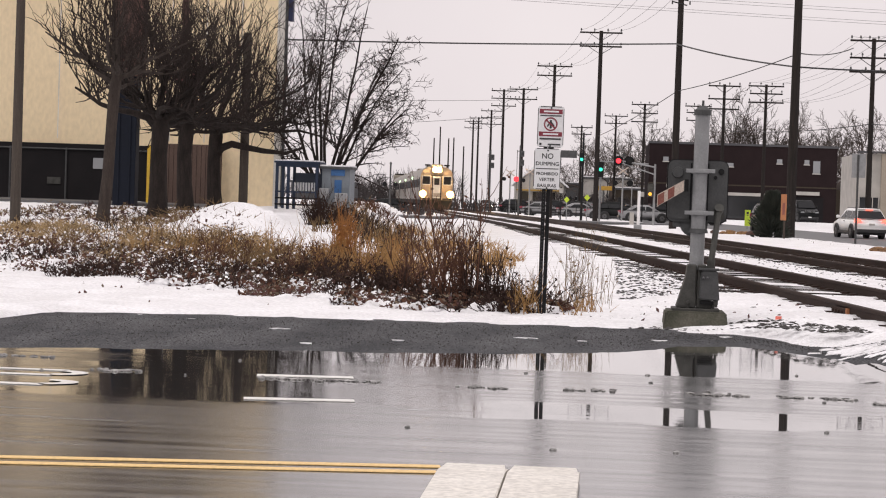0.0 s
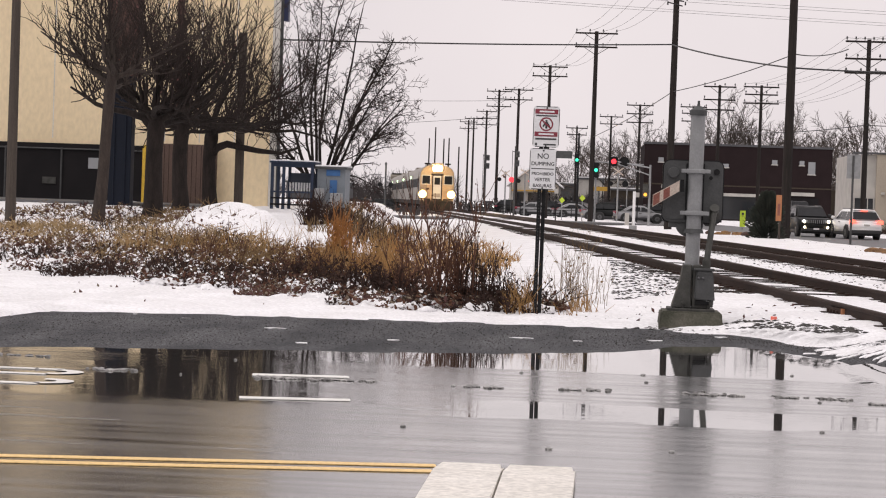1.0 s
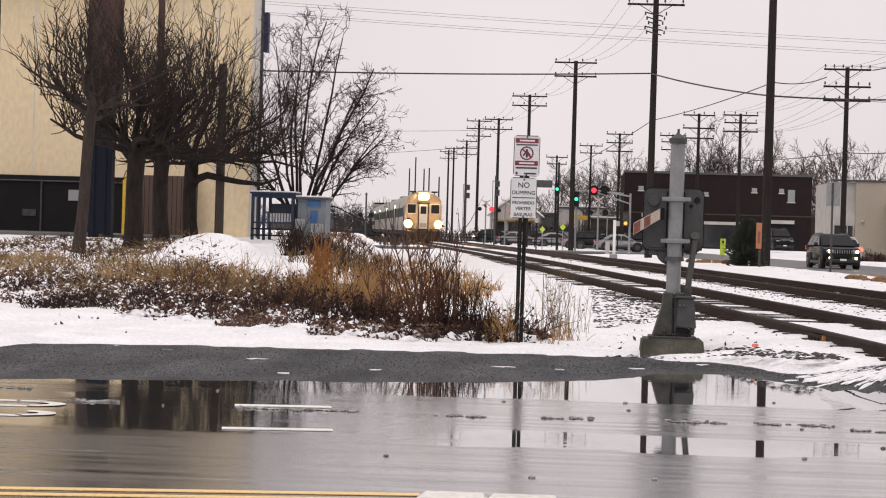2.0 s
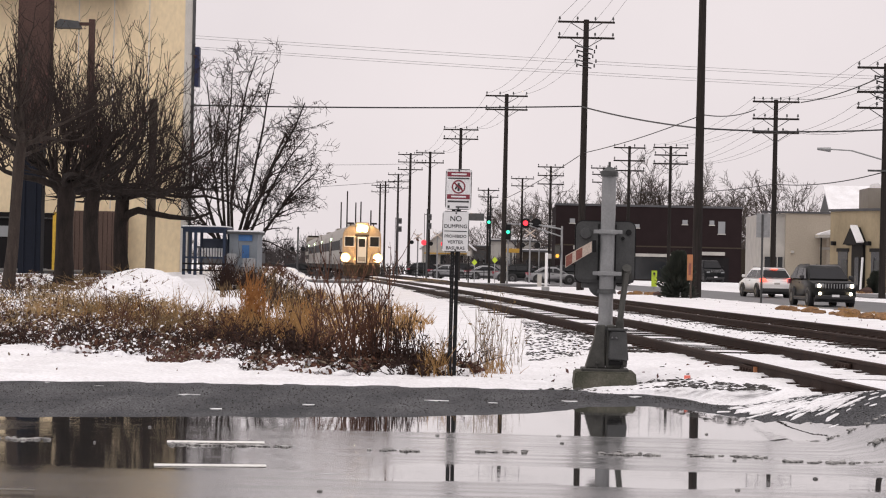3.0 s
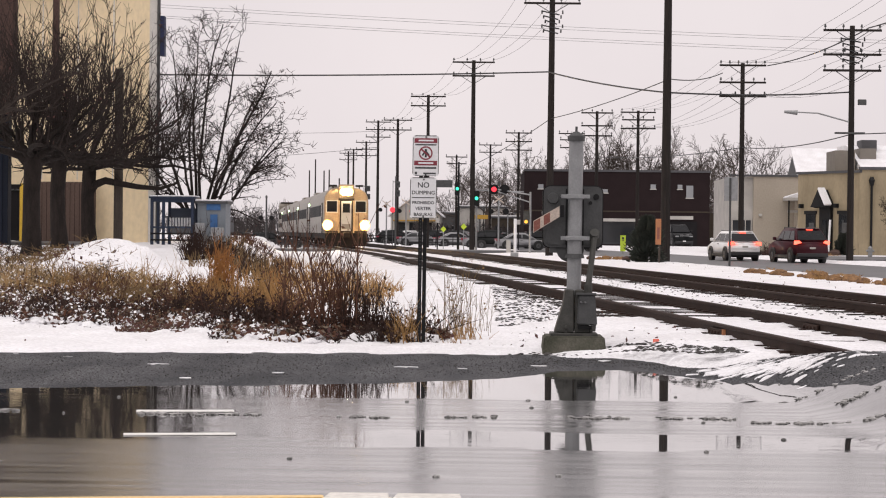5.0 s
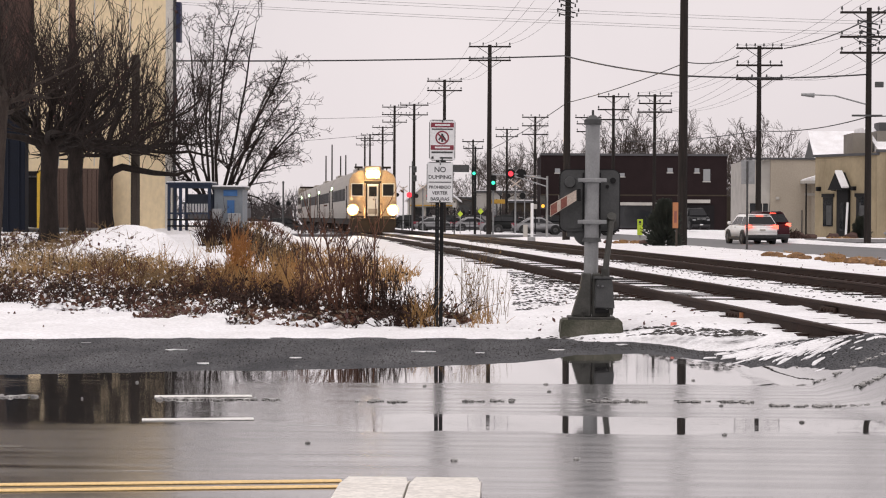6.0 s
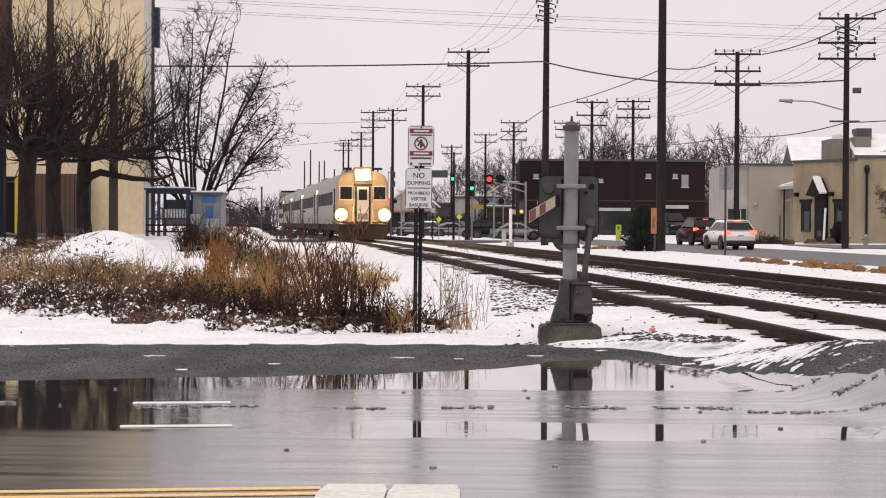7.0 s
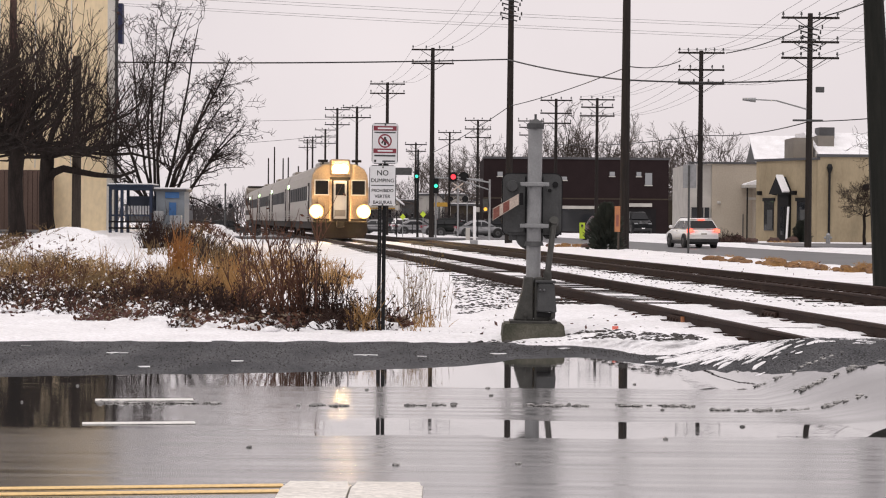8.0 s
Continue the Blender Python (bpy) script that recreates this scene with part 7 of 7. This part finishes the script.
brush("dry_grass", STEMTAN, "tan grass tufts in the roadside snow", [(10.7, 59, 0.3, 0.8, 240), (11.2, 56.5, 0.3, 0.6, 240), (10.2, 64, 0.3, 1.0, 160), (9.8, 70, 0.3, 1.0, 120), (11.2, 80, 0.3, 0.5, 90), (11.9, 75, 0.35, 0.5, 160), (12.35, 70.5, 0.3, 0.5, 160), (12.3, 66, 0.4, 0.5, 200), (12.9, 63, 0.3, 0.4, 170), (11.5, 66, 0.25, 0.4, 90), (6.6, 108, 0.6, 1.0, 200), (22.8, 140, 1.0, 0.8, 300)], 61, 0.2, 0.012, 0.6, forks=2)


def litter(name, material, spots, seed, label, size=0.05, lift=0.16):
    """Dead leaves and scraps lying and standing about the stems."""
    rnd = random.Random(seed)
    st = Sticks()
    for cx, cy, ax, ay, count in spots:
        for k in range(count):
            x, y = cx + ax * rnd.uniform(-1, 1), cy + ay * rnd.uniform(-1, 1)
            if fbm(x + 7, y * 0.5, 1.4, 3) < rnd.uniform(-0.35, 0.25):
                continue
            p = Vector((x, y, ground_z(x, y) + rnd.random() ** 2 * lift))
            e = Vector((rnd.gauss(0, 1), rnd.gauss(0, 1), rnd.gauss(0, 0.8))).normalized()
            st.leaf(p, e, size * rnd.uniform(0.5, 1.6), e.orthogonal().normalized())
    tagged(new(name, st.mesh(name, material, False)), label, "leaf litter", kind="stuff")


PATCH = [(-3.4, 27.2, 1.3, 0.7, 1300), (-2.2, 25.8, 1.1, 0.5, 900), (-5.4, 29.8, 1.2, 0.8, 1000), (-2.4, 27.6, 1.1, 1.1, 1500), (-1.4, 26.1, 1.0, 0.6, 1100), (-4.6, 30.5, 1.4, 1.8, 2400), (-7.0, 34.5, 2.2, 2.8, 3200), (-9.8, 38.5, 2.4, 2.6, 2400), (-12.8, 41.5, 2.6, 2.2, 1500), (-6.0, 39.5, 3.0, 3.5, 2200)]
litter("leaf_litter", LEAF, PATCH, 91, "dark dead leaves lying among the brush", 0.06)
litter("leaf_litter", HUMMOCK, PATCH, 92, "pale dead leaves lying among the brush", 0.05, 0.2)
litter("leaf_litter", STEMRED, PATCH, 93, "brown dead leaves lying among the brush", 0.065, 0.2)


def snow_lumps():
    """Small uneven heaps of snow between the stems."""
    bm = bmesh.new()
    rnd = random.Random(97)
    for cx, cy, ax, ay, n in PATCH:
        for k in range(n // 55):
            x, y = cx + ax * rnd.uniform(-1, 1), cy + ay * rnd.uniform(-1.1, 0.5)
            r = rnd.uniform(0.05, 0.17)
            got = bmesh.ops.create_icosphere(bm, subdivisions=2, radius=1.0, matrix=Matrix.Translation((x, y, ground_z(x, y) + r * 0.25)) @ Matrix.Diagonal((r * 1.5, r, r * 0.6, 1)))
            for v in got["verts"]:
                v.co += noise.noise_vector(v.co * 8) * r * 0.45
    tagged(part("snow_lumps", bm, SNOW, smooth=True), "small heaps of snow among the brush", "snow", kind="stuff")


snow_lumps()
litter("leaf_litter", LEAF, [(-13.5, 57, 2.8, 6, 1500), (-9.5, 45, 1.6, 2.0, 400)], 90, "dark dead leaves on the snow under the trees", 0.09, 0.03)
litter("clinging_snow", SNOW, [(-2.6, 26.6, 1.4, 1.0, 700), (-4.8, 30.0, 1.6, 1.8, 1300), (-7.2, 34.5, 2.2, 2.8, 2000), (-10.0, 38.5, 2.6, 2.8, 2000), (-12.8, 42.0, 2.6, 2.2, 1200)], 99, "flecks of snow caught in the brush", 0.06, 0.24)
litter("snow_debris", HUMMOCK, [(-2.0, 25.0, 2.4, 0.35, 260), (-5.4, 28.2, 1.6, 0.9, 260), (-8.5, 32.5, 2.0, 1.2, 200)], 98, "pale leaves and straw along the edge of the brush", 0.045, 0.01)
litter("snow_debris", STEMRED, [(-3.0, 25.3, 2.6, 0.6, 170), (-6.0, 28.6, 1.8, 1.4, 150), (-9, 33, 2.5, 1.8, 120), (-0.6, 24.6, 0.6, 0.5, 60), (1.6, 26.0, 1.4, 2.2, 320), (2.0, 30.0, 1.4, 3.0, 200)], 96, "dead leaves and scraps along the edge of the brush", 0.036, 0.015)
litter("snow_debris", LEAF, [(-2.5, 25.6, 3.0, 0.7, 60), (-5.5, 27.5, 2.0, 1.5, 90), (1.6, 25.5, 1.2, 1.5, 90), (-8, 45, 2.5, 3, 160), (10.5, 80, 2.5, 14, 160), (9.8, 55, 2, 12, 120)], 94, "scraps and dead leaves on the snow", 0.06, 0.01)


def slush_on_apron():
    bm = bmesh.new()
    rnd = random.Random(15)
    for k in range(420):
        x = rnd.uniform(-6.5, 2.4) if k < 12 else rnd.uniform(2.7, 6.5)
        lo, hi = lerp(x, WET_EDGE), lerp(x, SNOW_EDGE)
        y, lx = rnd.uniform(lo + 0.3, hi - 0.1), rnd.uniform(0.02, 0.08)
        if k >= 12:
            y, lx = rnd.uniform(17.8, 21.4), 0.015 + 0.05 * rnd.random() ** 2.5
        elif hi - lo < 0.6:
            continue
        z = apron_z(x, y) + 0.003
        r = bmesh.ops.create_icosphere(bm, subdivisions=2, radius=1.0, matrix=Matrix.Translation((x, y, z)) @ Matrix.Diagonal((lx * 1.3, lx * 0.7, 0.004, 1)))
        for v in r["verts"]:
            n3 = noise.noise_vector(v.co * 9)
            up = v.co.z > z
            v.co += Vector((n3.x, n3.y, 0)) * lx * 1.5
            v.co.z = apron_z(v.co.x, v.co.y) + (0.009 if up else 0.001)
    for k in range(230):
        f = rnd.random()
        x, y = 2.3 + 0.7 * f + rnd.gauss(0, 0.1), 20.9 - 2.0 * f + rnd.gauss(0, 0.2)
        lx = rnd.uniform(0.02, 0.06)
        z = apron_z(x, y)
        r = bmesh.ops.create_icosphere(bm, subdivisions=2, radius=1.0, matrix=Matrix.Translation((x, y, z)) @ Matrix.Diagonal((lx * 1.5, lx * 0.9, 0.004, 1)))
        for v in r["verts"]:
            n3, up = noise.noise_vector(v.co * 11), v.co.z > z
            v.co += Vector((n3.x, n3.y, 0)) * lx
            v.co.z = apron_z(v.co.x, v.co.y) + (0.011 if up else 0.001)
    tagged(part("snow_scraps", bm, SNOW), "small scraps of snow on the dark asphalt shoulder", "snow", kind="stuff")


slush_on_apron()


def conifer(x, y, z, h, r, seed):
    rnd = random.Random(seed)
    st = Sticks()
    for k in range(3600):
        f = rnd.random() ** 0.8
        a = rnd.uniform(0, 6.283)
        rr = r * (1.0 - 0.8 * f ** 2.4) * (0.75 + 0.5 * noise.noise(Vector((math.cos(a) * 1.6, math.sin(a) * 1.6, f * 5 + seed)))) * rnd.uniform(0.25, 1)
        p = Vector((rr * math.cos(a), rr * math.sin(a), h * f))
        d = Vector((math.cos(a), math.sin(a), rnd.uniform(-0.1, 0.9))).normalized()
        st.stick([p * 0.9, p + d * rnd.uniform(0.06, 0.2)], [0.032, 0.012], 3)
    t = thing("evergreen_shrub", pose(x, y, z), "dense dark evergreen shrub", "shrub")
    part("stem", C((0, 0, -0.1), (0, 0, h * 0.8), 0.06, 0.02, 8), BARK, t)
    ob = new("foliage", st.mesh("foliage", CONIFER, False))
    ob.parent = t


conifer(7.75, 99.3, 0.0, 2.3, 1.05, 71)
conifer(24.3, 141.5, 0.1, 1.5, 0.75, 73)


def rocks(name, spots, seed, material, label):
    rnd = random.Random(seed)
    for x, y, r in spots:
        bm = bmesh.new()
        bmesh.ops.create_icosphere(bm, subdivisions=2, radius=r)
        for v in bm.verts:
            v.co *= 1 + 0.5 * noise.noise(v.co * 2 / r + Vector((x, y, 0)))
            v.co.z *= 0.55
        tagged(part(name, bm, material, at=pose(x, y, ground_z(x, y) + r * 0.2, 0, 0, rnd.uniform(0, 360))), label, name.split("_")[-1])


rocks("rock", [(5.6, 109, 0.25), (7.3, 106, 0.28), (22.4, 141, 0.45), (23.6, 141, 0.5)], 81, BROWNWALL, "dark brown rock in the snow")


hum = random.Random(84)
spots = []
for k in range(44):
    y = hum.uniform(55, 74)
    spots.append((lerp(y, [(55, 11.5), (58.6, 10.85), (70, 9.8), (75, 9.3)]) + hum.gauss(0, 0.13), y, 0.08 + 0.2 * hum.random() ** 2))
TUFT = mat("tan_tussock", (0.33, 0.19, 0.095), 0.95, second=(0.13, 0.08, 0.055), scale=7, fine=35, amount=0.9, bump=0.9, bump_dist=0.05, spec=0.1, grain=0.8)
rocks("grass_hummock", spots + [(6.0, 108, 0.2), (6.4, 108.3, 0.26), (6.9, 108.6, 0.22), (7.2, 108, 0.2)], 82, TUFT, "matted tan grass hummock showing through snow")
rocks("brush_heap", [(18.84, 138, 0.5), (19.64, 139, 0.6), (20.44, 138, 0.45)], 83, BROWNWALL, "dark brown brush heap before the wall")


def gravel():
    """Loose grit and crumbs of asphalt over the shoulder."""
    rnd = random.Random(88)
    st = Sticks()
    for k in range(5000):
        x = rnd.uniform(-9, 5)
        lo, hi = lerp(x, WET_EDGE), lerp(x, SNOW_EDGE)
        if hi - lo < 0.3:
            continue
        y, r = rnd.uniform(lo + 0.3, hi), rnd.uniform(0.003, 0.0085)
        p = Vector((x, y, apron_z(x, y)))
        e = Vector((rnd.gauss(0, 1), rnd.gauss(0, 1), 0.4)).normalized() * r
        st.stick([p - e, p + Vector((0, 0, r * 0.5)), p + e], [r * 0.3, r * 0.9, r * 0.3], 5)
    tagged(new("gravel", st.mesh("gravel", STONE, False)), "loose dark grit on the asphalt shoulder", "gravel", kind="stuff")


gravel()


def motions():
    cars = [CAB] + COACHES + [LOCO]

    def on_track(s):
        p = RAIL @ Vector((track_x(s), s, BED + 0.179))
        return p

    def car_pose(front):
        a, b = on_track(front + 3.6), on_track(front + 21.8)
        yaw = math.degrees(math.atan2(b.y - a.y, b.x - a.x)) - 90
        f = a - (b - a).normalized() * 3.6
        return pose(f.x, f.y, f.z, 0, 0, yaw)

    times = [0.0, 1.0, 2.0, 3.0, 4.0, 5.0, 6.0, 7.0, 8.0]
    for k, c in enumerate(cars):
        walk(c, [(t, car_pose(201.0 - 10.75 * t + 25.9 * k)) for t in times])
    street = lambda rows, yaw: [(t, pose(x, y, 0, 0, 0, yaw)) for t, x, y in rows]
    walk(jeep, street([(0.0, 10.6, 137), (1.0, 11.9, 122), (2.5, 13.1, 100), (3.5, 13.5, 82), (4.0, 13.85, 75), (4.5, 14.4, 69), (6.0, 16.4, 50), (8.0, 18.6, 28)], RAIL_YAW))
    walk(maroon, street([(0.0, 25.0, 22), (3.5, 18.75, 80), (4.5, 17.4, 104), (6.0, 15.75, 125.5), (6.5, 15.1, 133.5), (7.0, 14.85, 142), (8.0, 12.2, 162)], AWAY + 5))
    walk(far_car, street([(0.0, -16.3, 279), (3.3, -11.3, 250), (6.5, -5.9, 222), (8.0, -4.2, 210)], 10))


motions()
